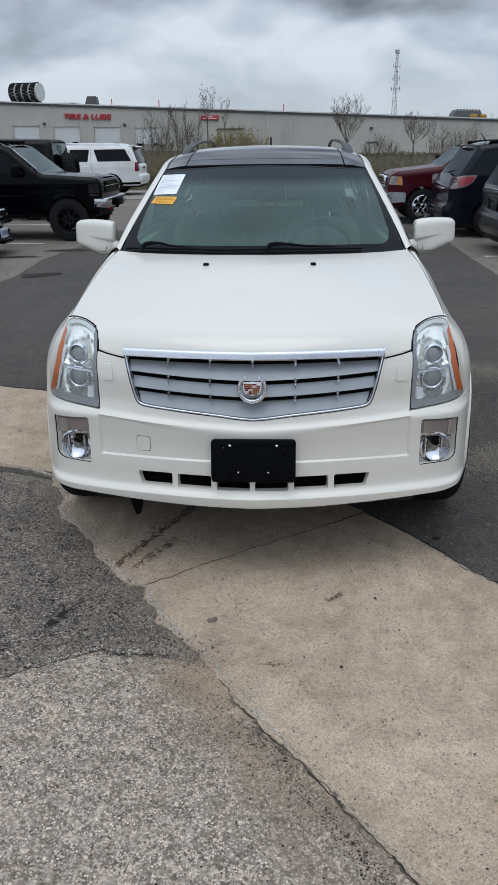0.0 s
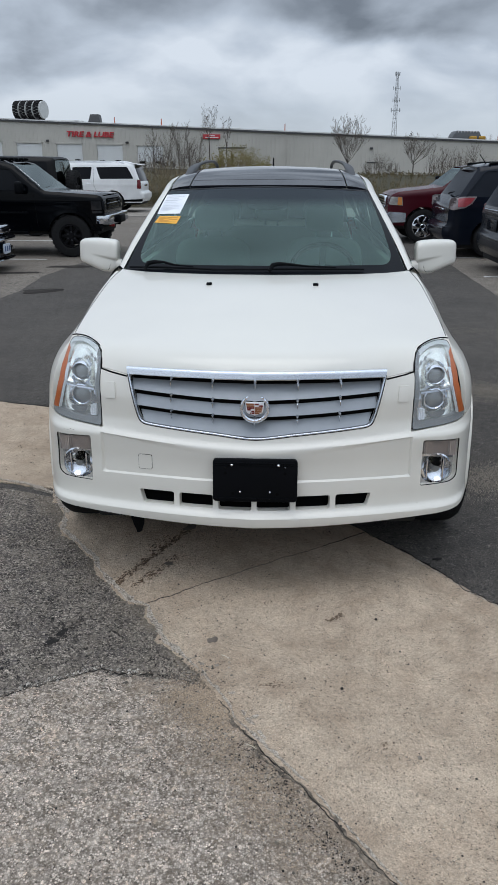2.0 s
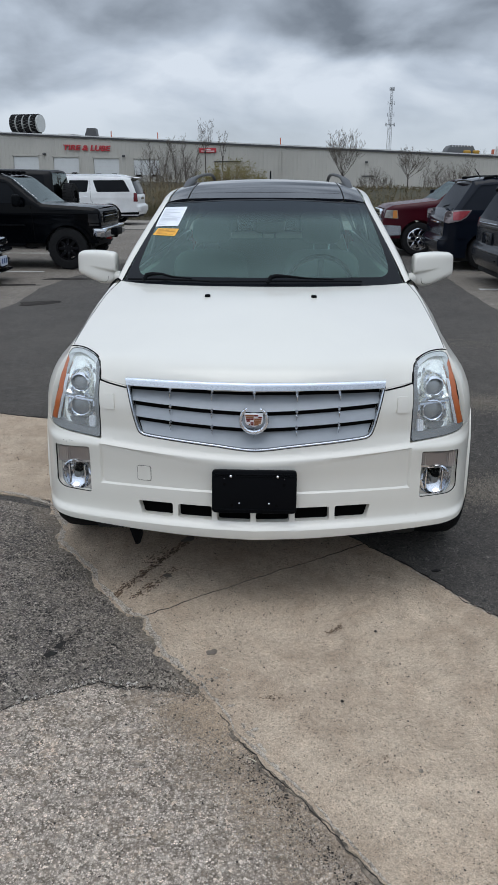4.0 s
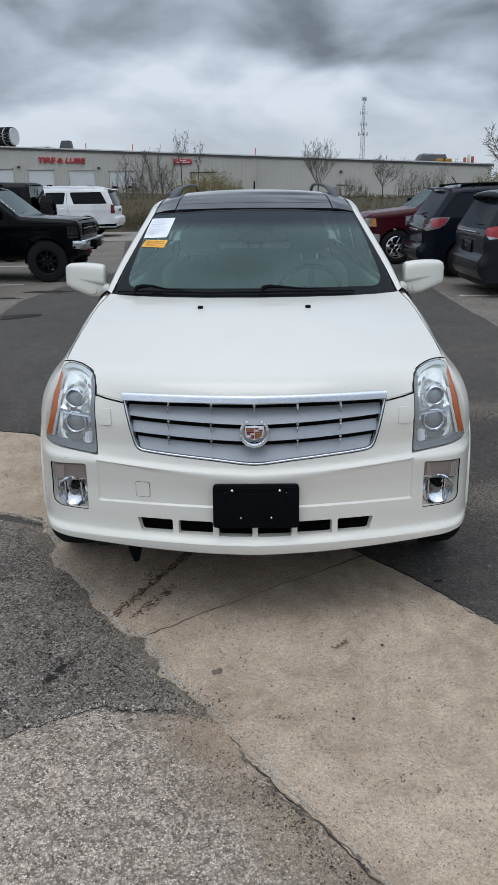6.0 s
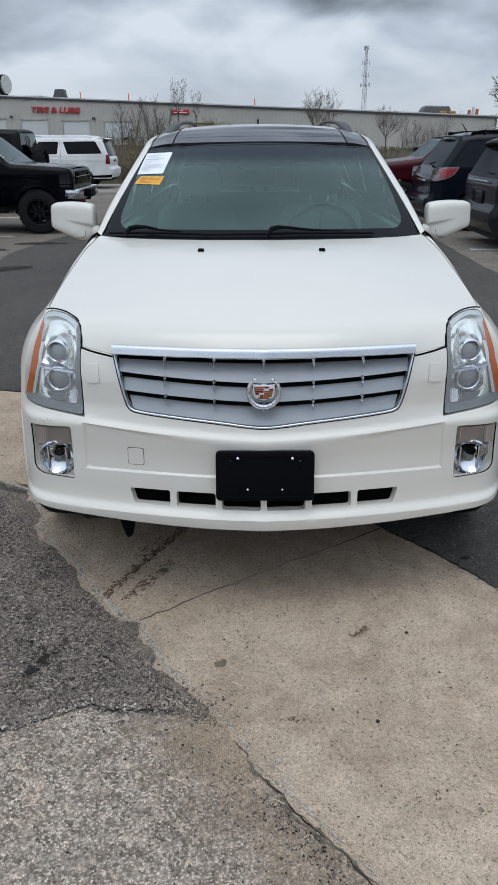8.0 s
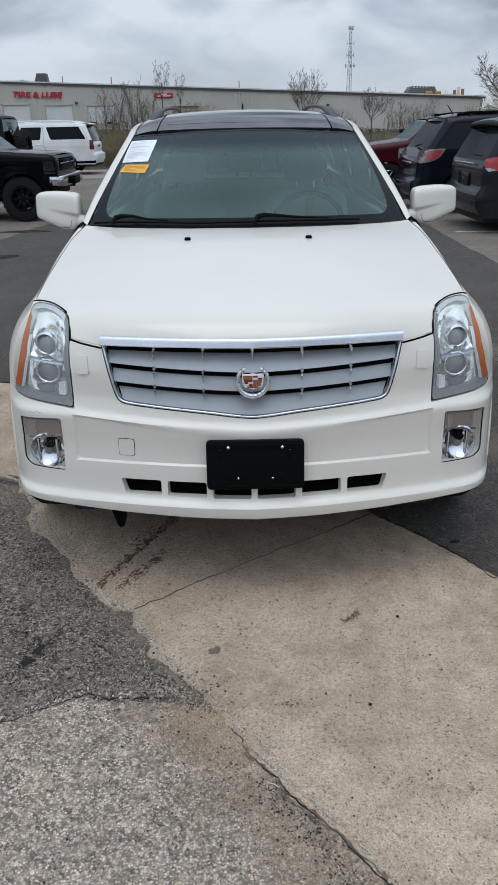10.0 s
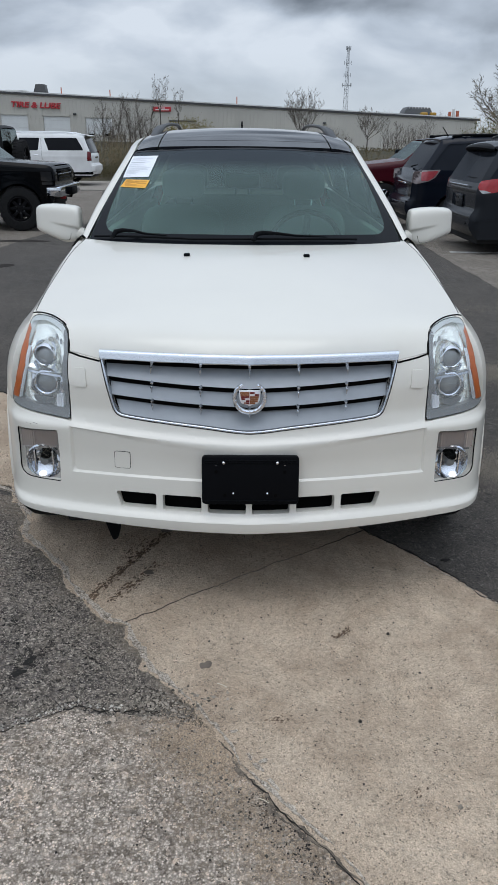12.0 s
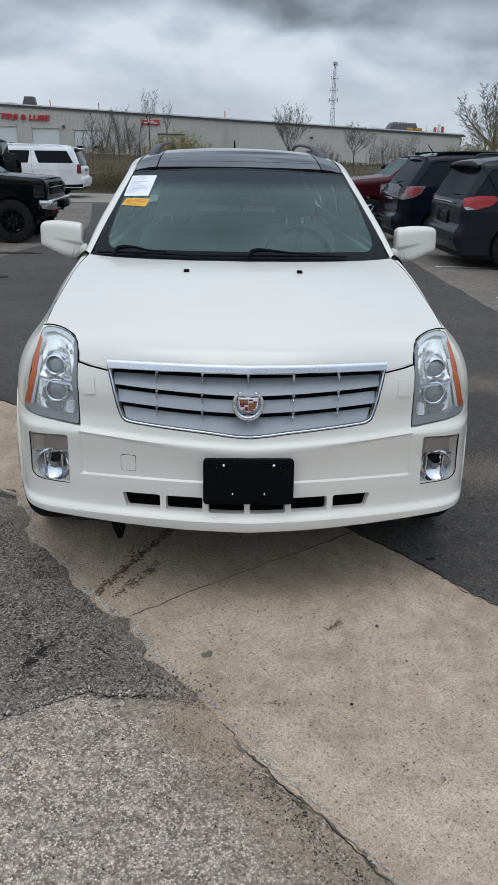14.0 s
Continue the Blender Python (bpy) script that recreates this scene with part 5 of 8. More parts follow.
# rear window and trim inside the pillars
rows = [[(x * w, y, z - .03 * x * x) for x in np.linspace(-1, 1, 9)] for y, z, w in ((4.73, 1.49, .60), (4.80, 1.36, .66), (4.86, 1.16, .72))]
part("rear_window", grid(rows, .2, .1), PRIVACY_PANE, car)
W_BASE = [(0, 1.150, 1.130), (.25, 1.165, 1.130), (.45, 1.210, 1.128), (.62, 1.275, 1.124), (.742, 1.348, 1.120)]
W_TOP = [(0, 1.985, 1.524), (.25, 2.002, 1.519), (.45, 2.042, 1.508), (.54, 2.066, 1.503), (.596, 2.085, 1.498)]


def screen(u, v, d=0.0):
    """The windscreen: u from -1 to 1 across, v from 0 at the foot to 1 at the top."""
    a = abs(u)
    lo = [float(np.interp(a, np.linspace(0, 1, 5), [q[c] for q in W_BASE])) for c in range(3)]
    hi = [float(np.interp(a, np.linspace(0, 1, 5), [q[c] for q in W_TOP])) for c in range(3)]
    p = [p0 + (p1 - p0) * v for p0, p1 in zip(lo, hi)]
    bulge = .022 * math.sin(math.pi * v)
    return Vector((math.copysign(p[0], u), p[1] - .45 * bulge + .45 * d, p[2] + .9 * bulge - .9 * d))


sq = [(-.99, .0), (.99, .0), (.99, .995), (-.99, .995)]
part("windscreen", panel(sq, [], screen, 0.04, 0.0), WINDSCREEN, car, "green-tinted windscreen reflecting grey sky")
frit_in = rounded([(-.885, .060), (.885, .060), (.945, .972), (-.945, .972)], [.16, .16, .03, .03], 8)
part("black_glass_border", panel([(-.985, -.02), (.985, -.02), (.985, .99), (-.985, .99)], [frit_in], lambda u, v, d: screen(u, v, -.0012), 0.04, 0.0), FRIT, car)
part("cowl_panel", panel(both([(0, 1.10), (.62, 1.22), (.72, 1.31), (.72, 1.38), (.62, 1.33), (.45, 1.27), (.25, 1.225), (0, 1.21)]), [], lambda x, y, d: hood(x, y, .012 + .1 * max(0, y - 1.2)), 0.05, 0.0), BLACK_PLASTIC, car, "black plastic wiper cowl")
for x0, x1, x2 in ((-.50, -.16, -.70), (.06, .44, -.20)):
    blade = [screen(np.interp(t, [0, 1], [x2, x1]) / .75, .002 + .010 * math.sin(3 * t), -.012) for t in np.linspace(0, 1, 14)]
    bm = bmesh.new()
    tube(bm, blade, .005, 6)
    w = part("wiper_blade", bm, BLACK_PLASTIC, car)
    a, b = screen(x0 / .75, .012, -.022), screen((x0 + .62 * (x1 - x0)) / .75, .014, -.020)
    bm = bmesh.new()
    tube(bm, [a + Vector((-.05, -.03, -.012)), a + Vector((-.035, -.01, .012)), a + Vector((-.005, .004, .018)), a + Vector((.045, .004, .016)), (a + b) / 2 + Vector((0, 0, .006)), b], [.010, .012, .010, .007, .005, .003], 8)
    part("wiper_arm", bm, BLACK_PLASTIC, w)
for k in (1, -1):
    p = hood(k * .255, .948)
    bm = bmesh.new()
    box(bm, -.013, .013, -.014, .014, -.004, .010, .005)
    part("washer_nozzle", moved(bm, Matrix.Translation(p)), BLACK_PLASTIC, car, "small black washer nozzle")
bm = bmesh.new()
tube(bm, [(.0, 4.15, 1.60), (.0, 4.22, 1.70)], [.010, .006], 8)
part("roof_antenna", bm, BLACK_PLASTIC, car)


# door mirrors
def superball(cx, cy, cz, rx, ry, rz, p=0.45, nu=28, nv=16, shear=0.0):
    bm = bmesh.new()
    f = lambda v: math.copysign(abs(v) ** p, v)
    rings = []
    for j in range(nv + 1):
        b = -math.pi / 2 + math.pi * j / nv
        rings.append([bm.verts.new((cx + rx * f(math.cos(b)) * f(math.cos(2 * math.pi * i / nu)), cy + ry * f(math.cos(b)) * f(math.sin(2 * math.pi * i / nu)) + shear * rx * f(math.cos(b)) * f(math.cos(2 * math.pi * i / nu)), cz + rz * f(math.sin(b)))) for i in range(nu)])
    for q, w in zip(rings, rings[1:]):
        for i in range(nu):
            bm.faces.new((q[i], q[(i + 1) % nu], w[(i + 1) % nu], w[i]))
    bmesh.ops.remove_doubles(bm, verts=bm.verts, dist=1e-5)
    return bm


MIRROR_TOP = curve([(.830, 1.212), (.834, 1.230), (.842, 1.240), (.86, 1.246), (.95, 1.251), (1.025, 1.247), (1.045, 1.243), (1.056, 1.237), (1.063, 1.226), (1.067, 1.210)])
MIRROR_FOOT = curve([(.830, 1.090), (.85, 1.078), (.88, 1.068), (.905, 1.068), (.95, 1.082), (1.0, 1.101), (1.035, 1.114), (1.052, 1.121), (1.062, 1.129), (1.067, 1.141)])
MIRROR_DEEP = curve([(.830, .045), (.836, .056), (.86, .066), (.95, .070), (1.03, .062), (1.055, .050), (1.063, .036), (1.067, .020)])


def mirror_skin(x, a):
    """The mirror's shell: x outwards, a round its section; its front swells above a crease that runs into the arm."""
    lo, hi, dy = MIRROR_FOOT(x), MIRROR_TOP(x), MIRROR_DEEP(x)
    c, q = math.cos(a), math.sin(a)
    z = (lo + hi) / 2 + (hi - lo) / 2 * math.copysign(abs(q) ** .33, q)
    y = 1.668 + .32 * (x - .95) + dy * math.copysign(abs(c) ** .50, c) + .16 * (z - 1.16)
    crease = 1.148 + .17 * (x - .845)
    if c < 0:
        y += .011 * min(max((crease - z) / .007, 0.0), 1.0) * min(max((.985 - x) / .13, 0.0), 1.0)
    return Vector((x, y, z))


for k in (1, -1):
    bm = bmesh.new()
    xs = [.830, .832, .835, .84, .85, .865] + [.88 + .0125 * i for i in range(13)] + [1.041, 1.048, 1.054, 1.059, 1.063, 1.0655, 1.067]
    bend = [math.asin((i / 16) ** 3) for i in range(17)]
    turns = [math.pi + a for a in bend[:-1]] + [2 * math.pi - a for a in bend[:0:-1]] + [2 * math.pi + a for a in bend[:-1]] + [3 * math.pi - a for a in bend[:0:-1]]
    rings = [[bm.verts.new(mirror_skin(x, a)) for a in turns] for x in xs]
    for a, b in zip(rings, rings[1:]):
        for q in range(64):
            bm.faces.new((a[q], a[(q + 1) % 64], b[(q + 1) % 64], b[q]))
    bm.faces.new(rings[0][::-1])
    bm.faces.new(rings[-1])
    moved(bm, Matrix.Diagonal((k, 1, 1, 1)))
    mirror = part("door_mirror", bm, WHITE_PAINT, car, "white door mirror housing", angle=50)
    bm = bmesh.new()
    for (xa, ya, za), (xb, yb, zb_) in (((.775, 1.585, 1.105), (.86, 1.640, 1.108)),):
        rings = []
        for t in np.linspace(0, 1, 7):
            mid_p = Vector((xa + (xb - xa) * t, ya + (yb - ya) * t, za + (zb_ - za) * t))
            rings.append([bm.verts.new(mid_p + Vector((0, .052 * math.copysign(abs(math.cos(a)) ** .7, math.cos(a)), (.030 + .006 * t) * math.copysign(abs(math.sin(a)) ** .7, math.sin(a))))) for a in np.linspace(0, 2 * math.pi, 20, endpoint=False)])
        for a, b in zip(rings, rings[1:]):
            for q in range(20):
                bm.faces.new((a[q], a[(q + 1) % 20], b[(q + 1) % 20], b[q]))
        bm.faces.new(rings[0][::-1])
        bm.faces.new(rings[-1])
    moved(bm, Matrix.Diagonal((k, 1, 1, 1)))
    part("mirror_arm", bm, WHITE_PAINT, mirror)
    bm = bmesh.new()
    line = [mirror_skin(x, a) for x, a in ((.925, math.pi * 1.22), (.905, math.pi * 1.20), (.885, math.pi * 1.18), (.877, math.pi * 1.12), (.874, math.pi * 1.06), (.872, math.pi * 1.03))]
    tube(bm, [(k * q.x, q.y - .0004, q.z) for q in line], .0011, 5)
    part("mirror_joint", bm, SEAM, mirror)
    bm = bmesh.new()
    box(bm, .866, 1.045, 1.742, 1.752, 1.10, 1.225, .02)
    part("mirror_glass", moved(bm, Matrix.Diagonal((k, 1, 1, 1))), CHROME, mirror)
    tri = [(k * .768, 1.43, 1.118), (k * .79, 1.60, 1.13), (k * .765, 1.62, 1.205)]
    bm = bmesh.new()
    bm.faces.new([bm.verts.new((p[0] + k * .006, p[1], p[2])) for p in tri])
    part("mirror_sail", bm, BLACK_PLASTIC, car)

# grille
part("grille_backing", panel(both([(0, .63), (.32, .655), (.47, .67), (.52, .90), (0, .93)]), [], lambda x, z, d: body(at_x(x, z), z, .085), 0.08, 0.0), MATT_BLACK, car)
part("lower_intake_backing", panel(both([(0, .36), (.48, .36), (.48, .45), (0, .45)]), [], lambda x, z, d: body(at_x(x, z), z, .055), 0.08, 0.0), MATT_BLACK, car)
SAG1, SAG2 = (lambda x: .010 * (x / .46) ** 2 - .010 * (1 - abs(x) / .46)), (lambda x: .012 * (x / .46) ** 2 - .012 * (1 - abs(x) / .46))
low_rim = curve([(x, z) for x, z in GRILLE[:5]])
side_rim = curve([(z, x) for x, z in GRILLE[4:]])
for lo_f, hi_f in ((lambda x: .806 + SAG1(x), lambda x: .858), (lambda x: .745 + SAG2(x), lambda x: .791 + SAG1(x)), (lambda x: low_rim(min(abs(x), .45)) + .003, lambda x: .730 + SAG2(x))):
    lo_x = side_rim(lo_f(.45)) - .004
    hi_x = side_rim(hi_f(.45)) - .004
    lo_pts = [(x, lo_f(x)) for x in np.linspace(0, lo_x, 9)]
    hi_pts = [(x, hi_f(x)) for x in np.linspace(hi_x, 0, 9)]
    mid_z = sum(p[1] for p in lo_pts) / 9
    part("grille_blade", panel(both(lo_pts + hi_pts), [], lambda x, z, d, lf=lo_f: body(at_x(x, z), z, .008 + .55 * max(0, z - lf(min(abs(x), .45))) + d), 0.02, 0.014), GRILLE_GREY, car, "satin silver grille blade")
# black sheets that stand in for the deep shade between the blades
for g0, g1 in ((lambda x: .853, lambda x: .888), (lambda x: .786 + SAG1(x), lambda x: .808 + SAG1(x)), (lambda x: .725 + SAG2(x), lambda x: .747 + SAG2(x))):
    gx = side_rim(g0(.45)) - .006
    shade_ = [(x, g0(x)) for x in np.linspace(0, gx, 9)] + [(x, g1(x)) for x in np.linspace(gx, 0, 9)]
    part("grille_gap_shade", panel(both(shade_), [], lambda x, z, d: body(at_x(x, z), z, .027), 0.02, 0.0), MATT_BLACK, car, "black sheet painting the shade between grille blades")
for x in (-.325, -.162, 0, .162, .325):
    for zf in (lambda x: .868, lambda x: .804 + SAG1(x), lambda x: .743 + SAG2(x)):
        z = zf(x)
        if x == 0 and .75 < z < .85:
            continue
        bm = bmesh.new()
        tube(bm, [body(at_x(x, z), z + .001, .010), body(at_x(x, z), z - .002, .002), body(at_x(x, z), z - .016, .003), body(at_x(x, z), z - .036, .011)], [.0055, .0055, .0042, .0008], 8)
        part("grille_spike", bm, GREY_CHROME, car)
RIM_PATH = GRILLE + [(.5005, .879)]
rim = along([(-x, z) for x, z in reversed(RIM_PATH)] + RIM_PATH[1:], 0.012, False, True)
def rim_line(off, dd):
    pts = []
    for i, (x, z) in enumerate(rim):
        e = rim[min(i + 1, len(rim) - 1)] - rim[max(i - 1, 0)]
        e = e / np.linalg.norm(e)
        cx, cz = x - e[1] * off, z + e[0] * off
        pts.append(body(at_x(cx, cz), cz, dd))
    return pts


bm = bmesh.new()
vs = [[bm.verts.new(q) for q in rim_line(off, dd)] for off, dd in ((-.0020, .006), (-.0020, .000), (-.0012, -.0015), (.0010, -.0025), (.0040, -.0020), (.0060, .001), (.0066, .012))]
for a, b in zip(vs, vs[1:]):
    for q in range(len(rim) - 1):
        bm.faces.new((a[q], a[q + 1], b[q + 1], b[q]))
part("grille_surround", bm, GREY_CHROME, car, "satin chrome grille surround", angle=60)
bm = bmesh.new()
tube(bm, rim_line(-.0030, .0), .0015, 6)
part("grille_joint", bm, SEAM, car)
rows = []
for z, d in ((.884, .008), (.8795, -.010), (.8795, -.0175), (.881, -.0192), (.888, -.0175), (.896, -.0156), (.903, -.0138), (.906, -.011), (.907, -.004), (.906, .010)):
    end = .497 + .12 * (z - .867)
    row = []
    for x in np.linspace(-end, end, 61):
        q = body(at_x(x, .869), .869, 0.0)
        row.append(np.array((x, q.y + d - .003 * max(0.0, 1 - abs(x) / .06), z - .006 * abs(x))))
    rows.append(row)
bm = bmesh.new()
vs = [[bm.verts.new(q) for q in r] for r in rows]
for a, b in zip(vs, vs[1:]):
    for q in range(60):
        bm.faces.new((a[q], a[q + 1], b[q + 1], b[q]))
bm.faces.new([r[0] for r in vs])
bm.faces.new([r[-1] for r in vs][::-1])
part("hood_chrome_strip", bm, SATIN_CHROME, car, "satin chrome strip along the hood's lip", angle=40)

# crest and wreath, as plain shapes
crest_y = body(0, .775)[1] - .012
emblem = new("emblem")
emblem.parent = car
emblem["label"] = "round chrome wreath with a red and silver crest"
bm = bmesh.new()
ring = [(.050 * math.sin(a), crest_y, .775 + .050 * math.cos(a)) for a in np.linspace(radians(28), radians(332), 40)]
tube(bm, ring, [.0038 + .0052 * math.sin(math.pi * i / 39) ** .6 for i in range(40)], 10)
for i in range(1, 38, 2):
    p = Vector(ring[i])
    box(bm, -.0060, .0060, -.0095, .004, -.0022, .0022, 0, 2, Matrix.Translation(p) @ Matrix.Rotation(-math.atan2(p.x, p.z - .775) + .6, 4, "Y"))
part("wreath", bm, SATIN_CHROME, emblem)
shield = [(-.034, .025), (-.012, .023), (0, .025), (.012, .023), (.034, .025), (.031, -.008), (.026, -.018), (0, -.027), (-.026, -.018), (-.031, -.008)]
part("crest", slab([(x * 1.06, .775 + z * 1.04) for x, z in shield], crest_y - .006, crest_y + .004, .002, "y"), CREST_SILVER, emblem)
for i0, i1, j, mat in ((0, 2, 0, 1), (2, 3, 0, 0), (3, 4, 0, 2), (0, 2, 1, 1), (2, 3, 1, 2), (3, 4, 1, 0), (0, 2, 2, 0), (2, 4, 2, 1), (0, 1, 3, 0), (1, 2, 3, 2), (2, 4, 3, 1), (0, 1, 4, 2), (1, 2, 4, 0), (2, 4, 4, 1), (.5, 1, 5, 1), (1, 2, 5, 0), (2, 3.5, 5, 1)):
    if mat == 2:
        continue
    w = .0166 - .0008 * j
    bm = bmesh.new()
    box(bm, (i0 - 2) * w + .0009, (i1 - 2) * w - .0009, crest_y - .0078, crest_y - .004, .775 + .0205 - .0071 * (j + 1) + .0011, .775 + .0205 - .0071 * j)
    part("crest_band", bm, (SHIELD_RED, SHIELD_GOLD)[mat], emblem)

# plate bracket
plate_m = Matrix.Translation((.004, -.036, .503)) @ Matrix.Rotation(radians(-8), 4, "X")
plate = part("plate_bracket", moved(slab(rounded([(-.162, -.084), (.162, -.084), (.162, .084), (-.162, .084)], .016, 5), -.004, .020, .004, "y"), plate_m), BLACK_PLASTIC, car, "empty black plate bracket with four screws")
bm = bmesh.new()
box(bm, -.150, .150, -.008, -.003, .066, .072, .002)
for z in (-.07, .062):
    box(bm, -.155, .155, -.007, -.003, z - .002, z + .002, .001)
part("bracket_rib", moved(bm, plate_m), BLACK_PLASTIC, plate)
for x, z, r in ((-.089, .062, .0052), (.089, .062, .0052), (-.057, -.044, .004), (.057, -.044, .004), (-.114, .055, .0028), (.114, .055, .0028)):
    bm = lathe([(-.012, 0), (-.0115, r * .5), (-.009, r), (-.002, r)], 10, "y")
    part("screw", moved(bm, plate_m @ Matrix.Translation((x, 0, z))), CHROME, plate, "bright screw head")
for x, z in ((-.114, .030), (.114, .030), (-.085, -.052), (.085, -.052)):
    part("bracket_hole", moved(lathe([(-.0046, 0), (-.0046, .006), (-.002, .006)], 10, "y"), plate_m @ Matrix.Translation((x, 0, z))), MATT_BLACK, plate)

# small covers on the bumper
for name, poly, r in (("tow_hook_cover", [(-.457, .513), (-.404, .513), (-.404, .570), (-.457, .570)], .008),):
    part(name, panel(rounded(sz(poly), r), [], lambda s, z, d: fascia(s, z, d - .0022), .015, .01), WHITE_PAINT, car)
    g = [(x + (-.0014 if x < -.43 else .0014), z + (-.0014 if z < .54 else .0014)) for x, z in poly]
    part("cover_gap", panel(rounded(sz(g), r), [], lambda s, z, d: fascia(s, z, d - .0012), .02, .008), SEAM, car)
for k in (1, -1):
    pad = rounded(sz([(k * .589, .778), (k * .592, .838), (k * .551, .840), (k * .547, .780)][::k]), .008)
    part("washer_cover", panel(pad, [], lambda s, z, d: fascia(s, z, d - .005), .015, .012), WHITE_PAINT, car)

# chips in the paint above one fog lamp
for x, z in ((-.769, .644), (-.755, .641), (-.742, .647), (-.731, .645)):
    part("paint_chip", panel(sz([(x, z), (x + .003, z - .001), (x + .005, z + .001), (x + .002, z + .002)]), [], lambda s, z, d: fascia(s, z, d - .0008), 0.02, 0.0), MATT_BLACK, car)

# headlamps
def circle(x, z, rx, rz, n=24):
    return [(x + rx * math.cos(a), z + rz * math.sin(a)) for a in np.linspace(0, 2 * math.pi, n, endpoint=False)]


LAMP_INNER = rounded([(.7815, .936), (.770, .950), (.722, .960), (.688, .956), (.653, .942), (.637, .923), (.630, .885), (.626, .73), (.630, .702), (.65, .695), (.75, .705), (.80, .712), (.829, .722), (.8125, .766), (.7945, .835), (.7855, .904)], .004, 2)
for k in (1, -1):
    def lamp_poly(points, k=k):
        q = sz(points)
        return q if k > 0 else mirrored(q)
    lamp = new("headlamp")
    lamp.parent = car
    lamp["label"] = "tall clear headlamp with two projectors and an amber edge"
    for name_, mat_, keep, words_ in (("lamp_border", LAMP_GREY, lambda c: c.z < .80 or abs(c.x) < .64, "dark grey lower lamp border"), ("upper_lamp_border", LAMP_FROST, lambda c: c.z >= .80 and abs(c.x) >= .64, "pale frosted upper lamp border")):
        bm = panel(lamp_poly(HEADLAMP), [lamp_poly(LAMP_INNER)], lambda s, z, d: body(s, z, d + .002), 0.012, 0.03)
        bmesh.ops.delete(bm, geom=[f for f in bm.faces if not keep(f.calc_center_median())], context="FACES")
        part(name_, bm, mat_, lamp, words_)
    part("lamp_cover", panel(lamp_poly(HEADLAMP), [], lambda s, z, d: body(s, z, -.001), 0.02, 0.0), LAMP_PANE, lamp)
    ring = along([*HEADLAMP[4:], *HEADLAMP[:4]], .012, True, False)
    bm = bmesh.new()
    tube(bm, [body(k * at_x(x, z), z, -.0002) for x, z in [*ring, ring[0]]], .0010, 6)
    part("lamp_seal", bm, SEAM, lamp, "black rubber lamp seal")
    bm = bmesh.new()
    gap_line = along([(.774, .9705), (.755, .9755), (.722, .9785), (.685, .9755), (.646, .963), (.626, .948), (.6155, .928), (.612, .905), (.6105, .884)], .01)
    tube(bm, [body(k * at_x(x, z), z, -.0025) for x, z in gap_line], .0026, 8)
    part("lamp_gap", bm, SEAM, lamp, "black gap between lamp and hood")
    SPOTS = ((.708, .863, .037), (.702, .777, .043))

    def bowl(s, z, d=0.0):
        x = abs(body(s, z).x)
        deep = .020 + .010 * min(max((.80 - z) / .02, 0), 1) * 0
        for cx, cz, r in SPOTS:
            t = math.hypot(x - cx, (z - cz)) / r
            deep += .040 * math.exp(-(t / 1.32) ** 4) + .006 * math.exp(-((t - 1.75) / .22) ** 2) * (1 + .6 * math.sin(5 * math.atan2(z - cz, x - cx)))
        ridge = .812 + .10 * (x - .70)
        deep -= .016 * math.exp(-((z - ridge) / .006) ** 2)
        return body(s, z, deep)

    part("lamp_bowl", panel(lamp_poly(HEADLAMP), [], bowl, 0.006, 0.0), REFLECTOR, lamp, "silver lamp housing")
    amber = [(.831, .714), (.8135, .767), (.7955, .835), (.7865, .904), (.782, .940), (.771, .930), (.769, .885), (.775, .825), (.791, .768), (.807, .714)]
    part("amber_reflector", panel(lamp_poly(amber), [], lambda s, z, d: body(s, z, -.0018 + d), 0.012, 0.004), AMBER, lamp, "amber side reflector")
    part("amber_edge", panel(lamp_poly([(.807, .714), (.791, .768), (.775, .825), (.769, .885), (.7655, .885), (.7715, .824), (.7875, .767), (.8035, .713)]), [], lambda s, z, d: body(s, z, .003 + d), 0.012, 0.01), SATIN, lamp)
    for (x, z, r) in SPOTS:
        p = body(k * at_x(x, z), z, .016)
        m = Matrix.Translation(p) @ Matrix.Rotation(radians(k * 9), 4, "Z")
        part("projector_ring", moved(lathe([(.022, r * .78), (.004, r * .80), (-.003, r * .84), (-.006, r * .92), (-.004, r * 1.0), (.002, r * 1.05), (.010, r * 1.08)], 40, "y"), m), CHROME, lamp)
        part("projector_lens", moved(lathe([(-.008, 0), (-.006, r * .35), (.000, r * .62), (.010, r * .80)], 28, "y"), m), BULB_GLASS, lamp)
    ledge = [(.766, .8205), (.70, .8165), (.642, .8125), (.642, .8085), (.70, .8125), (.766, .8165)]
    part("ledge_gap", panel(lamp_poly(ledge), [], lambda s, z, d: body(s, z, .004 + d), .012, .01), BULB_GLASS, lamp)
    part("lamp_ledge", panel(lamp_poly([(.766, .8165), (.70, .8125), (.642, .8085), (.642, .8015), (.70, .8055), (.766, .8095)]), [], lambda s, z, d: body(s, z, .0035 + d), .012, .012), CHROME, lamp)
    for cx, cz, r in SPOTS:
        for a0, a1 in ((.5, 1.15), (2.0, 2.7), (3.6, 4.2), (5.2, 5.8)):
            arc = [(cx + r * q * math.cos(a), cz + r * q * math.sin(a)) for q, aa in ((1.22, np.linspace(a0, a1, 6)), (1.34, np.linspace(a1 - .12, a0 + .12, 6))) for a in aa]
            part("bowl_facet", panel(lamp_poly(arc), [], lambda s, z, d: body(s, z, .013 + d), .01, .012), GREY_CHROME, lamp)
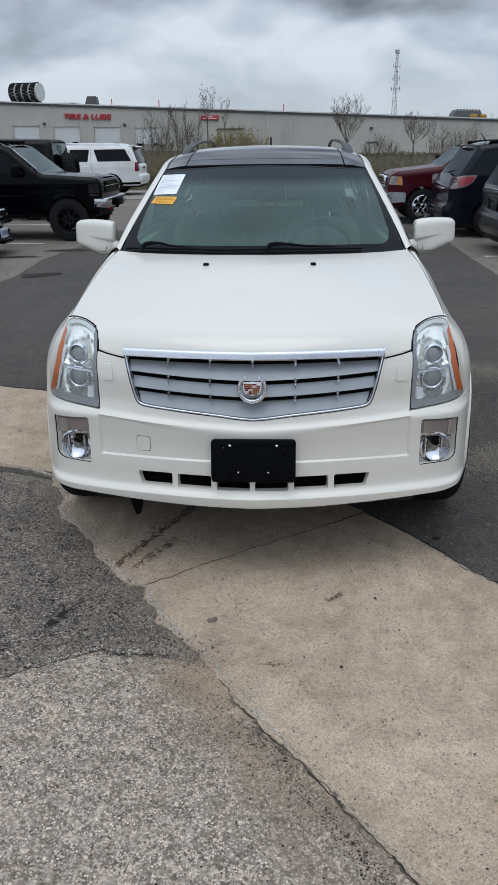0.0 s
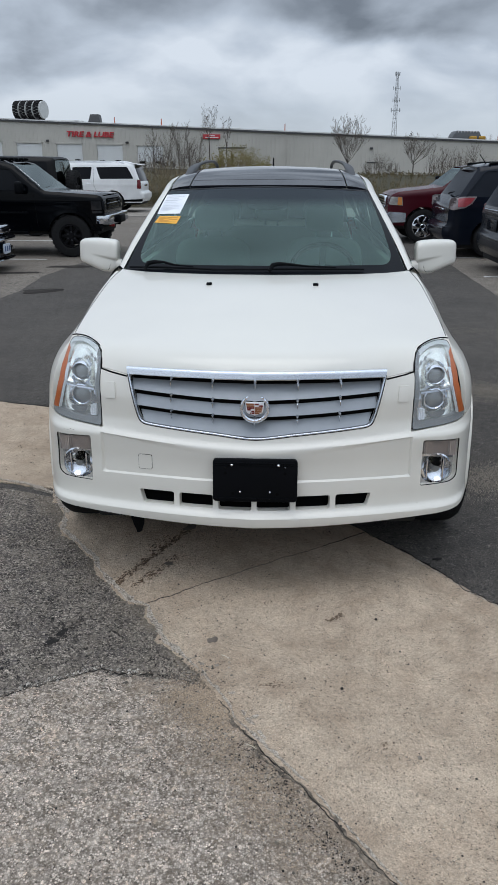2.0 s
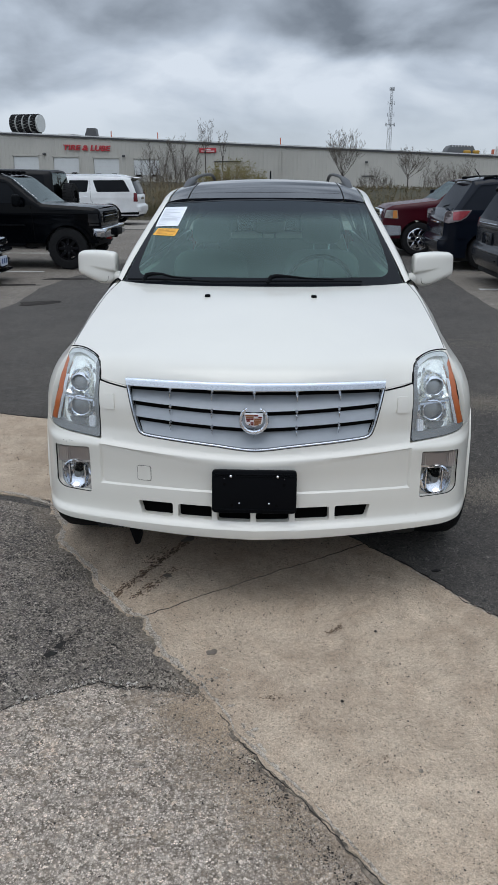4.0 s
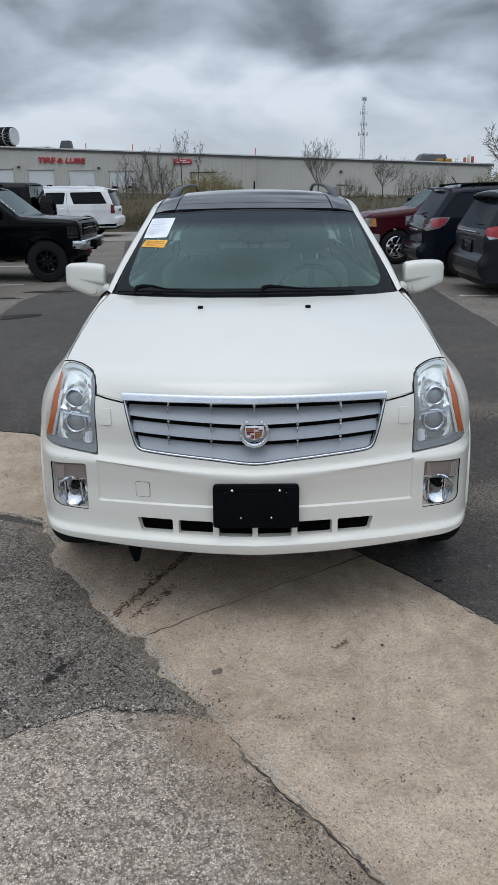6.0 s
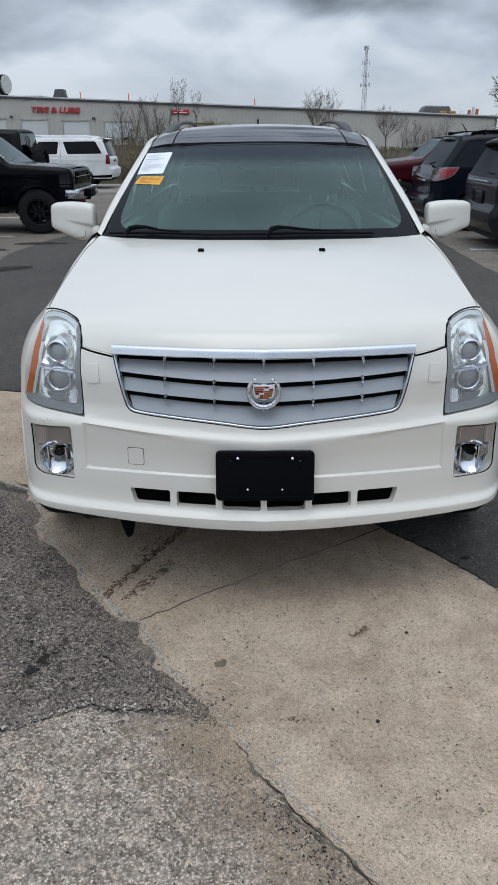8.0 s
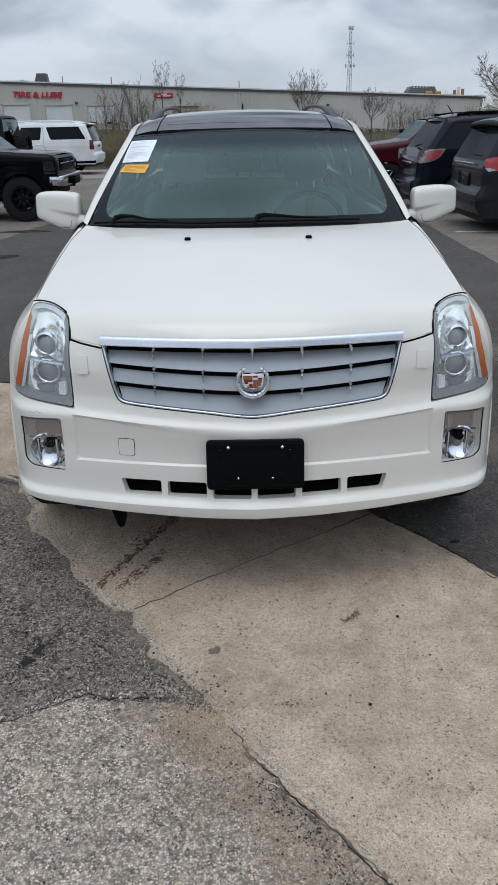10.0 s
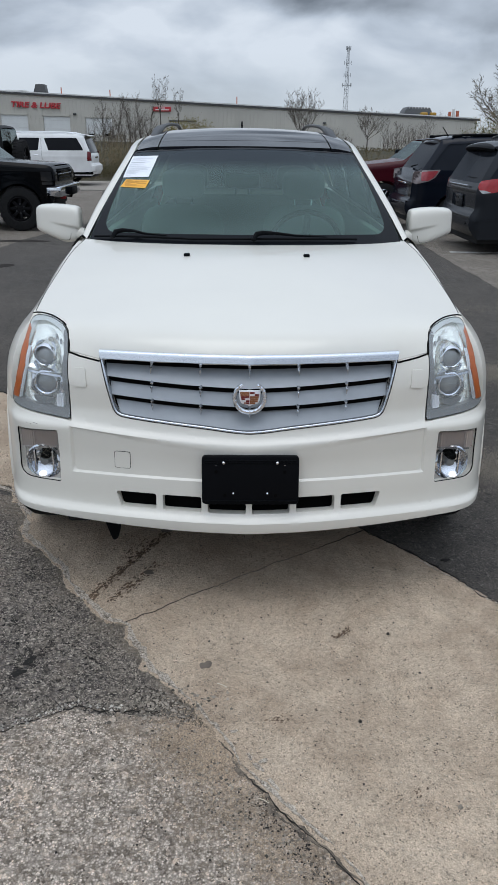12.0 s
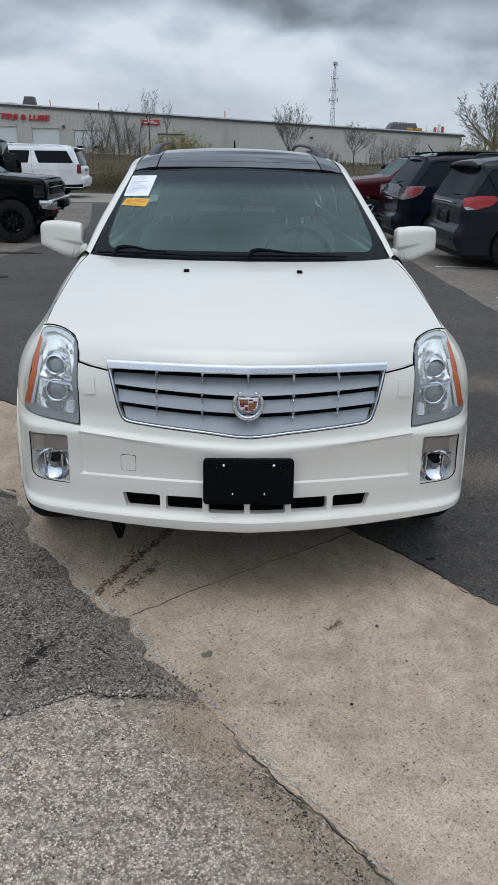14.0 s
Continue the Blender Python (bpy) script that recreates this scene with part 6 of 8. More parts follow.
    part("signal_cap", panel(lamp_poly([(.752, .729), (.68, .726), (.684, .710), (.70, .703), (.735, .707), (.748, .716)]), [], lambda s, z, d: body(s, z, .012 + d), .012, .015), BULB_GLASS, lamp)
    part("ribbed_signal", panel(lamp_poly(rounded([(.664, .742), (.637, .744), (.637, .700), (.664, .697)], .006, 2)), [], lambda s, z, d: body(s, z, .012 + .003 * math.sin(abs(s) * 900) + d), .0025, .01), SATIN, lamp, "ribbed clear signal lens")
    for x, z in ((.672, .915), (.652, .902)):
        part("adjuster_slot", panel(lamp_poly([(x - .005, z), (x + .001, z - .003), (x + .006, z + .010), (x, z + .012)]), [], lambda s, z, d: body(s, z, .017 + d), 0.02, 0.003), BULB_GLASS, lamp)
    part("side_bezel", panel(lamp_poly([(.758, .80), (.765, .75), (.75, .735), (.742, .735), (.752, .76), (.748, .80)]), [], lambda s, z, d: body(s, z, .018 + d), 0.012, 0.02), CHROME, lamp)
    part("side_bezel", panel(lamp_poly([(.648, .80), (.640, .80), (.640, .75), (.655, .735)]), [], lambda s, z, d: body(s, z, .018 + d), 0.012, 0.02), CHROME, lamp)
    # fog lamp
    fog_q = FOG if k > 0 else FOG_L
    fog = new("fog_lamp")
    fog.parent = car
    fog["label"] = "recessed clear fog lamp under a ribbed reflector"
    part("fog_housing", panel(fog_q, [lamp_poly(circle(.720, .504, .062, .062))], lambda s, z, d: body(s, z, .024), 0.02, 0.0), FOG_GREY, fog)
    top = lamp_poly([(.804, .612), (.661, .622), (.660, .570), (.804, .548)])
    part("ribbed_reflector", panel(top, [], lambda s, z, d: body(s, z, .011 + .0075 * math.sin(abs(s) * 640) + d), 0.0024, 0.0), RIBBED, fog, "ribbed clear reflector")
    part("fog_trim", panel(lamp_poly([(.794, .547), (.658, .570), (.657, .563), (.794, .540)]), [], lambda s, z, d: body(s, z, .010 + d), 0.02, 0.02), CHROME, fog)
    p = body(k * at_x(.720, .504), .504, .012)
    m = Matrix.Translation(p) @ Matrix.Rotation(radians(k * 6), 4, "Z") @ Matrix.Diagonal((1.13, 1, 1.13, 1))
    part("fog_bowl", moved(lathe([(.034, .010), (.030, .024), (.018, .040), (.004, .050), (-.004, .054), (.004, .058)], 32, "y"), m), CHROME, fog)
    part("bulb_shield", moved(lathe([(-.004, 0), (-.003, .010), (.004, .014), (.03, .015)], 12, "y"), m @ Matrix.Translation((.004, 0, .018)) @ Matrix.Diagonal((1.1, 1, .8, 1))), MATT_BLACK, fog, "dark bulb shield")
    for dx in (-.030, .027):
        bm = bmesh.new()
        box(bm, dx - .003, dx + .003, .002, .016, -.036, .036, .002)
        part("lens_flute", moved(bm, m), CHROME, fog)
    part("fog_bulb", moved(lathe([(-.002, 0), (.0, .012), (.01, .017), (.03, .017)], 16, "y"), m), BULB_GLASS, fog)
    for q in ([(.79, .47), (.765, .462), (.755, .50), (.78, .53)], [(.682, .545), (.662, .55), (.66, .46), (.69, .455), (.672, .50)], [(.700, .558), (.668, .560), (.676, .540)], [(.755, .552), (.782, .545), (.770, .528)], [(.70, .452), (.668, .452), (.668, .475)], [(.742, .452), (.772, .456), (.764, .474)]):
        part("fog_facet", panel(lamp_poly(q), [], lambda s, z, d: body(s, z, .020 + .2 * abs(z - .5) + d), 0.02, 0.015), CHROME, fog)
    bm = bmesh.new()
    ring_f = along(fog_q, .02, True, False)
    tube(bm, [body(s, z, .004) for s, z in [*ring_f, ring_f[0]]], .0024, 6)
    part("fog_seal", bm, SEAM, fog)
    part("fog_cover", panel(fog_q, [], lambda s, z, d: body(s, z, .005), 0.04, 0.0), FOG_PANE, fog)


# wheels
def wheel_parts(parent, m, r, width, rim_mat, spokes=6, rim_r=None, hub_mat=None, words="", spoke=.032):
    """A tyre with tread blocks and a spoked rim; its axle lies along x and its outer side towards +x."""
    rim_r = rim_r or r * .64
    w = width / 2
    wheel = new("wheel")
    wheel.parent = parent
    wheel.matrix_local = m
    if words:
        wheel["label"] = words
    part("tyre", lathe([(-w * .8, rim_r), (-w, rim_r + .02), (-w * 1.04, (r + rim_r) / 2), (-w * .93, r - .022), (-w * .7, r - .004), (-w * .3, r), (w * .3, r), (w * .7, r - .004), (w * .93, r - .022), (w * 1.04, (r + rim_r) / 2), (w, rim_r + .02), (w * .8, rim_r), (-w * .8, rim_r)], 40), RUBBER, wheel)
    part("rim", lathe([(w * .92, rim_r + .006), (w * .96, rim_r - .012), (w * .5, rim_r - .03), (-w * .7, rim_r - .03)], 40), rim_mat, wheel)
    bm = lathe([(w * .75, 0), (w * .75, .045), (w * .6, .07), (w * .35, .08)], 20)
    for i in range(spokes):
        a = 2 * math.pi * i / spokes
        box(bm, w * .38, w * .72, .05, rim_r - .012, -spoke, spoke, .012, 2, Matrix.Rotation(a, 4, "X"))
    part("spoke_set", bm, rim_mat, wheel)
    part("brake_disc", lathe([(w * .1, 0), (w * .1, rim_r * .8), (-w * .1, rim_r * .8), (-w * .1, 0)], 24), UNDER, wheel)
    return wheel


for k in (1, -1):
    for y in (.777, 3.857):
        wheel_parts(car, Matrix.Translation((k * .818, y, .370)) @ (Matrix() if k > 0 else Matrix.Rotation(math.pi, 4, "Z")), .373, .245, RIM_SILVER, 7)
    for y in (.80, 3.857):
        bm = bmesh.new()
        rows = [[(k * x, y - .42 * math.cos(a), .36 + .42 * math.sin(a)) for a in np.linspace(radians(-5), radians(185), 16)] for x in (.60, .75, .90)]
        part("wheel_well", grid(rows, 0.1, 0.2), UNDER, car)
bm = bmesh.new()
box(bm, -.66, .66, .24, 4.7, .205, .34, .03)
box(bm, -.80, .80, 1.3, 3.4, .215, .40, .03)
# unseen front tray, added to block light from the ground below the bumper
box(bm, -.66, .66, .13, .60, .255, .305, .02)
part("underbody", bm, UNDER, car)
bm = slab(rounded([(-.535, .33), (-.465, .33), (-.462, .24), (-.475, .198), (-.492, .19), (-.505, .225)], .012), .115, .125, .002, "y")
part("air_dam_flap", bm, BLACK_PLASTIC, car, "loose black plastic flap hanging under the bumper")
bm = bmesh.new()
box(bm, -.80, .80, .60, 1.2, .40, .95, .05)
part("engine_block", bm, UNDER, car)

# cabin
bm = slab([(1.20, 1.00), (1.36, 1.02), (1.62, 1.02), (1.74, .97), (1.76, .80), (1.5, .55), (1.2, .55)], -.70, .70, .02, "x")
part("dashboard", bm, TRIM_DARK_GREY, car)
bm = superball(.335, 1.66, 1.045, .20, .14, .045, .7, 24, 10)
part("instrument_hood", bm, TRIM_DARK_GREY, car)
bm = bmesh.new()
box(bm, -.78, .78, 1.4, 4.6, .36, .42)
part("cabin_floor", bm, TRIM_DARK_GREY, car)
for k in (1, -1):
    bm = bmesh.new()
    box(bm, -.03, .03, 1.40, 4.5, .45, 1.10, .03)
    part("door_lining", moved(bm, Matrix.Translation((k * .752, 0, 0))), SHALE, car)
part("headliner", panel([(-.57, 2.12), (.57, 2.12), (.57, 4.6), (-.57, 4.6)], [], lambda x, y, d: roof(x, y, .05), 0.12, 0.0), HEADLINER, car)


def seat(x, y, w, back_h, rows_of_head):
    s = new("seat")
    s.parent = car
    part("seat_cushion", superball(x, y, .68, w, .27, .10, .45, 28, 12), TRIM_GREY, s)
    part("seat_back", moved(superball(0, 0, 0, w * .96, .085, back_h / 2, .45, 28, 14), Matrix.Translation((x, y + .32, .74 + back_h / 2 - .04)) @ Matrix.Rotation(radians(-14), 4, "X")), TRIM_GREY, s)
    for hx in rows_of_head:
        part("headrest", superball(x + hx, y + .46, .80 + back_h + .01, .13, .05, .085, .5, 24, 12), TRIM_GREY, s)
        bm = bmesh.new()
        for u in (-.05, .05):
            tube(bm, [(x + hx + u, y + .42, .66 + back_h), (x + hx + u, y + .45, .78 + back_h)], .006, 6)
        part("headrest_post", bm, CHROME, s)
    return s


seat(.365, 2.05, .26, .50, (0,))
seat(-.365, 2.05, .26, .50, (0,))
seat(0, 3.05, .62, .50, (-.38, 0, .38))
sw = Matrix.Translation((.325, 1.83, 1.045)) @ Matrix.Rotation(radians(-66), 4, "X")
wheel_ob = new("steering_wheel")
wheel_ob.parent = car
bm = bmesh.new()
tube(bm, [sw @ Vector((.185 * math.cos(a), .185 * math.sin(a), 0)) for a in np.linspace(0, 2 * math.pi, 41)], .014, 8, False)
part("steering_rim", bm, BLACK_PLASTIC, wheel_ob)
bm = superball(0, 0, -.02, .075, .065, .025, .6, 20, 8)
for a in (0, math.pi, -math.pi / 2):
    box(bm, .04, .18, -.018, .018, -.03, -.008, .006, 2, Matrix.Rotation(a, 4, "Z"))
part("steering_hub", moved(bm, sw), TRIM_DARK_GREY, wheel_ob)
bm = superball(0, 1.88, 1.425, .12, .015, .032, .5, 24, 10)
part("rear_view_mirror", bm, BLACK_PLASTIC, car)
bm = superball(0, 1.80, 1.02, .17, .10, .035, .5)
part("centre_stack_top", bm, TRIM_DARK_GREY, car)


# papers behind the windscreen
def sticker(name, label, mat, corners, ink, lines, group_depth):
    ob = thing(name, label, "paper")
    uv = corners
    def place(a, b, d=0.0):
        top = [uv[0][i] * (1 - a) + uv[1][i] * a for i in (0, 1)]
        bot = [uv[3][i] * (1 - a) + uv[2][i] * a for i in (0, 1)]
        return screen(*[top[i] * (1 - b) + bot[i] * b for i in (0, 1)], group_depth - d)
    part("sheet", panel([(0, 0), (1, 0), (1, 1), (0, 1)], [], lambda a, b, d: place(a, b), 0.2, 0.0), mat, ob)
    for a0, a1, b0, b1 in lines:
        part("print_line", panel([(a0, b0), (a1, b0), (a1, b1), (a0, b1)], [], lambda a, b, d: place(a, b, .0008), 0.2, 0.0), ink, ob, smooth=False)
    return ob


rnd = random.Random(9)
rows_ = [(.28 + .1 * rnd.random(), .62 + .1 * rnd.random(), .05, .066)]
y_ = .13
while y_ < .93:
    a0 = .06 + .05 * rnd.random()
    rows_.append((a0, min(.96, a0 + rnd.uniform(.35, .88)), y_, y_ + (.028 if .28 < y_ < .34 else .012)))
    y_ += rnd.choice((.035, .05, .07))
sticker("window_form", "white printed sheet taped inside the windscreen", PAPER, [(-.968, .908), (-.528, .900), (-.584, .615), (-.923, .614)], INK, rows_, -.003)
sticker("window_tag", "orange printed tag inside the windscreen", PAPER_ORANGE, [(-.855, .589), (-.561, .577), (-.590, .484), (-.894, .504)], INK_DARK, [(.06 + .02 * i, .3 + .25 * (i % 3) + .1, .12 + .13 * i, .19 + .13 * i) for i in range(6)] + [(.5, .92, .15, .26), (.62, .95, .42, .52)], -.003)


# ---- the other parked cars ----
def paint(name, color, rough=0.25, second=None, spec=0.16):
    return material(name, color, rough, 0.0, 0.10, spec=spec, vary=0.05, scale=3.0, second=second or tuple(c * 0.85 for c in color), second_scale=1.2)


PAINT_BLACK = paint("black_paint", (0.0015, 0.002, 0.003), 0.13, spec=0.06)
PAINT_JEEP = paint("dull_black_paint", (0.004, 0.004, 0.0045), 0.5)
PAINT_NAVY = paint("dark_navy_paint", (0.007, 0.0095, 0.016), 0.14, spec=0.15)
PAINT_GREY = paint("dark_grey_paint", (0.019, 0.0215, 0.026), 0.16, spec=0.15)
PAINT_MAROON = paint("maroon_paint", (0.055, 0.006, 0.011))
PAINT_WHITE = paint("white_paint", (0.74, 0.745, 0.74))
PAINT_SILVER = paint("dark_blue_paint", (0.006, 0.009, 0.017), 0.16, spec=0.2)
TAIL_ROSE = material("rose_tail_lens", (0.33, 0.055, 0.065), 0.16, coat=0.5, vary=0.15, scale=25.0)
TAIL_CLEAR = material("smoky_clear_tail_lens", (0.20, 0.17, 0.17), 0.14, 0.0, 0.4, vary=0.15, scale=25.0)
TAIL_DARK = material("dark_red_tail_lens", (0.12, 0.008, 0.012), 0.14, coat=0.5, vary=0.15, scale=25.0)
TAIL_RED = material("red_tail_lens", (0.33, 0.012, 0.016), 0.14, coat=0.6, vary=0.15, scale=25.0)
LAMP_CLEAR = material("clear_lamp_lens", (0.40, 0.41, 0.42), 0.12, 0.3, 0.6, vary=0.1, scale=30.0)
LAMP_ORANGE = material("orange_lamp_lens", (0.62, 0.24, 0.06), 0.2, coat=0.5, vary=0.1)
LAMP_SMOKE = material("smoked_lamp", (0.014, 0.015, 0.017), 0.12, coat=0.15, vary=0.1)
LAMP_TRUCK = material("hazy_truck_lamp", (0.30, 0.29, 0.27), 0.15, 0.2, 0.5, vary=0.35, scale=14.0)
PLATE_PALE = material("pale_plate", (0.50, 0.54, 0.60), 0.5, vary=0.05)
PLATE_INK = material("plate_ink", (0.05, 0.09, 0.2), 0.6, vary=0.05)


def near_line(x, z, line):
    best = 9.0
    for (a, b), (c, d) in zip(line, line[1:]):
        ux, uz = c - a, d - b
        t = min(1, max(0, ((x - a) * ux + (z - b) * uz) / (ux * ux + uz * uz + 1e-12)))
        best = min(best, math.hypot(x - a - t * ux, z - b - t * uz))
    return best


def make_car(name, label, m, length, width, outline, belt, mats, windows, wheels, sill=.30, corner=.13, lean=.20, soft=.07, category="car"):
    """A parked car. Local x runs from the tail (0) to the nose, z up, the middle at y = 0. outline: x, z and the kind of the strip that starts there, from the tail's foot over the roof to the nose's foot."""
    ob = thing(name, label, category, m @ Matrix.Scale(.93, 4))
    # every bend of the outline is rounded off
    bent = [outline[0]]
    for (xa, za, ka), (xb, zb_, kb), (xc, zc, _) in zip(outline, outline[1:], outline[2:]):
        u, w = Vector((xa - xb, za - zb_)), Vector((xc - xb, zc - zb_))
        r = min(.075, .42 * u.length, .42 * w.length)
        p0, p1, b = Vector((xb, zb_)) + u.normalized() * r, Vector((xb, zb_)) + w.normalized() * r, Vector((xb, zb_))
        for t in (0, .25, .5, .75, 1):
            q = (1 - t) ** 2 * p0 + 2 * t * (1 - t) * b + t * t * p1
            bent.append((q.x, q.y, ka if t < .5 else kb))
    outline = bent + [outline[-1]]
    line = [(x, z) for x, z, _ in outline]
    paint_mat = mats["body"]

    def half(x, z, d=0.0):
        y = width / 2
        if z > belt:
            y -= lean * (z - belt) + .1 * (z - belt) ** 2
        y -= .10 * max(0, .5 - z) ** 1.3
        e = min(x, length - x)
        y -= corner * max(0, 1 - e / .42) ** 2.2
        y -= soft * max(0, 1 - near_line(x, z, line) / (soft * 1.4)) ** 2
        y += .010 * math.exp(-((z - belt * .86) / .05) ** 2)
        return y - d

    wheel_holes, base = [], []
    for wx, wr in wheels:
        r = wr + .055
        a0 = math.asin(max(-1, min(1, (sill - wr) / r)))
        base.append([(wx + r * math.cos(a), wr + r * math.sin(a)) for a in np.linspace(a0, math.pi - a0, 18)])
    foot = [(line[-1][0] - .05, sill)]
    for arc in sorted(base, key=lambda q: -q[0][0]):
        foot += arc
    foot += [(line[0][0] + .05, sill)]
    outer = line + foot
    for k in (1, -1):
        side = part("body_side", panel(outer, [w for w, _ in windows], lambda x, z, d, k=k: Vector((x, k * half(x, z, d), z)), .05, .03), paint_mat, ob)
        for w, mat in windows:
            part("side_glass", panel(w, [], lambda x, z, d, k=k: Vector((x, k * half(x, z, .014), z)), .12, 0.0), mat, side)
        for wx, wr in wheels:
            rows = [[(wx + (wr + .06) * math.cos(a), k * y, wr + (wr + .06) * math.sin(a)) for a in np.linspace(-.1, math.pi + .1, 14)] for y in (width / 2 - .32, width / 2 - .03)]
            part("wheel_well", grid(rows, .2, .4), UNDER, ob)
    # strips over the top, one after the other
    i = 0
    while i < len(outline) - 1:
        kind = outline[i][2]
        j = i
        while j < len(outline) - 1 and outline[j][2] == kind:
            j += 1
        rows = []
        for x, z in along(line[i:j + 1], .06, False, False):
            h = half(x, z)
            crown = .025 if kind in ("roof", "hood") else .0
            bow = corner * .35 * max(0.0, 1 - min(x, length - x) / .7) ** 2
            sgn = -1 if x < length / 2 else 1
            rows.append([np.array((x + sgn * bow * (1 - (t * t)), h * t, z + crown * (1 - t * t))) for t in np.linspace(-1, 1, 17)])
        bm = bmesh.new()
        vs = [[bm.verts.new(q) for q in r] for r in rows]
        for a, b in zip(vs, vs[1:]):
            for q in range(16):
                bm.faces.new((a[q], a[q + 1], b[q + 1], b[q]))
        part({"tail": "tailgate", "rear_glass": "rear_window", "roof": "roof", "windscreen": "windscreen", "hood": "hood", "front": "front_panel", "bed": "load_bed_cover"}[kind], bm, mats.get(kind, paint_mat), ob)
        i = j
    bm = bmesh.new()
    box(bm, .15, length - .15, -width / 2 + .12, width / 2 - .12, sill - .08, sill + .22, .03)
    part("underbody", bm, UNDER, ob)
    return ob, half


def side_panel(ob, half, name, poly, mat, k=-1, proud=.006, label="", step=.05):
    return part(name, panel(poly, [], lambda x, z, d: Vector((x, k * (half(x, z, d) + proud), z)), step, .02), mat, ob, label)


def seam(ob, half, pts, k=-1):
    bm = bmesh.new()
    tube(bm, [(x, k * (half(x, z) + .000), z) for x, z in along(pts, .08, False, False)], .005, 5)
    return part("door_seam", bm, SEAM, ob)


def blob_part(ob, name, x, y, z, rx, ry, rz, mat, p=.5, label=""):
    return part(name, superball(x, y, z, rx, ry, rz, p, 20, 10), mat, ob, label)


TAIL_TO_LEFT = lambda x, y: Matrix.Translation((x, y, 0))
NOSE_TO_LEFT = lambda x, y: Matrix.Translation((x, y, 0)) @ Matrix.Rotation(math.pi, 4, "Z")

# dark grey people carrier, tail towards the lane
out = [(.10, .28, "tail"), (.0, .42, "tail"), (.0, .60, "tail"), (.07, .70, "tail"), (.06, .98, "tail"), (.10, 1.10, "rear_glass"), (.36, 1.58, "roof"), (.30, 1.63, "roof"), (.42, 1.685, "roof"), (.9, 1.745, "roof"), (1.6, 1.775, "roof"), (2.6, 1.765, "roof"), (3.3, 1.66, "windscreen"), (4.25, 1.10, "hood"), (4.95, .92, "front"), (5.15, .66, "front"), (5.12, .28, "front")]
wins = [(rounded([(.22, 1.15), (.95, 1.14), (1.02, 1.58), (.50, 1.57)], .05), REAR_GLASS), (rounded([(1.06, 1.12), (2.25, 1.10), (2.25, 1.62), (1.12, 1.60)], .05), REAR_GLASS), (rounded([(2.33, 1.10), (3.75, 1.06), (3.3, 1.54), (2.36, 1.62)], .05), REAR_GLASS)]
van, h = make_car("minivan", "dark grey minivan with red tail lamps, parked in a bay", TAIL_TO_LEFT(3.43, 10.04), 5.15, 2.02, out, 1.06, {"body": PAINT_GREY, "rear_glass": REAR_GLASS, "windscreen": REAR_GLASS}, wins, ((.98, .355), (4.08, .355)), .24, .065)
for k in (-1, 1):
    lamp = side_panel(van, h, "tail_lamp", rounded([(.075, 1.010), (.10, 1.130), (.30, 1.170), (.58, 1.175), (.62, 1.110), (.52, 1.020), (.30, 0.960), (.14, 0.950)], .04), TAIL_RED, k, .014, "large red wrap-around tail lamp")
    side_panel(van, h, "lamp_clear_band", rounded([(.09, 0.995), (.16, 0.995), (.26, 0.965), (.13, 0.945)], .01), LAMP_CLEAR, k, .018)
    wheel_parts(van, Matrix.Translation((.98, k * .88, .352)) @ (Matrix.Rotation(math.pi / 2 * k, 4, "Z")), .352, .23, RIM_SILVER, 7)
    wheel_parts(van, Matrix.Translation((4.08, k * .88, .352)) @ (Matrix.Rotation(math.pi / 2 * k, 4, "Z")), .352, .23, RIM_SILVER, 7)
    seam(van, h, [(.40, 1.56), (.66, 1.14), (.62, .98)], k)
    seam(van, h, [(1.04, 1.10), (1.5, .95), (1.5, .32)], k)
    seam(van, h, [(2.28, 1.60), (2.28, .32)], k)
    side_panel(van, h, "bumper_crease", [(.0, .50), (.55, .58), (.55, .60), (.0, .52)], PAINT_GREY, k, .014)
    bm = bmesh.new()
    tube(bm, along([(.75, k * .78, 1.765), (1.0, k * .78, 1.81), (2.4, k * .76, 1.82), (2.7, k * .75, 1.77)], .1), .02, 8)
    part("roof_rail", bm, RACK_GREY, van)
rows = [[(x + .10 * (t * t), .80 * t, z - .03 * t * t) for t in np.linspace(-1, 1, 9)] for x, z in ((.50, 1.705), (.34, 1.685), (.22, 1.655), (.21, 1.60), (.34, 1.57))]
part("roof_spoiler", grid(rows, .1, .03), BLACK_PLASTIC, van, "black roof spoiler")
bm = bmesh.new()
box(bm, -.012, .0, -.30, .30, .70, .90, .012)
part("plate_recess", moved(bm, Matrix.Translation((.035, 0, 0))), PAINT_GREY, van)
for a, b in ((-.07, .84), (.07, .84), (-.07, .76), (.07, .76)):
    blob_part(van, "plate_bolt", .022, a, b, .006, .012, .012, MATT_BLACK)
bm = bmesh.new()
tube(bm, [(.03, -.55, 1.045), (.028, .55, 1.045)], .018, 8)
part("tailgate_trim", bm, CHROME, van)
bm = bmesh.new()
tube(bm, [(.14, -.1, 1.17), (.12, -.45, 1.165), (.13, -.62, 1.17)], [.016, .012, .006], 6)
part("rear_wiper", bm, BLACK_PLASTIC, van)
blob_part(van, "bumper_step", .04, 0, .50, .05, .86, .05, BLACK_PLASTIC, .3)

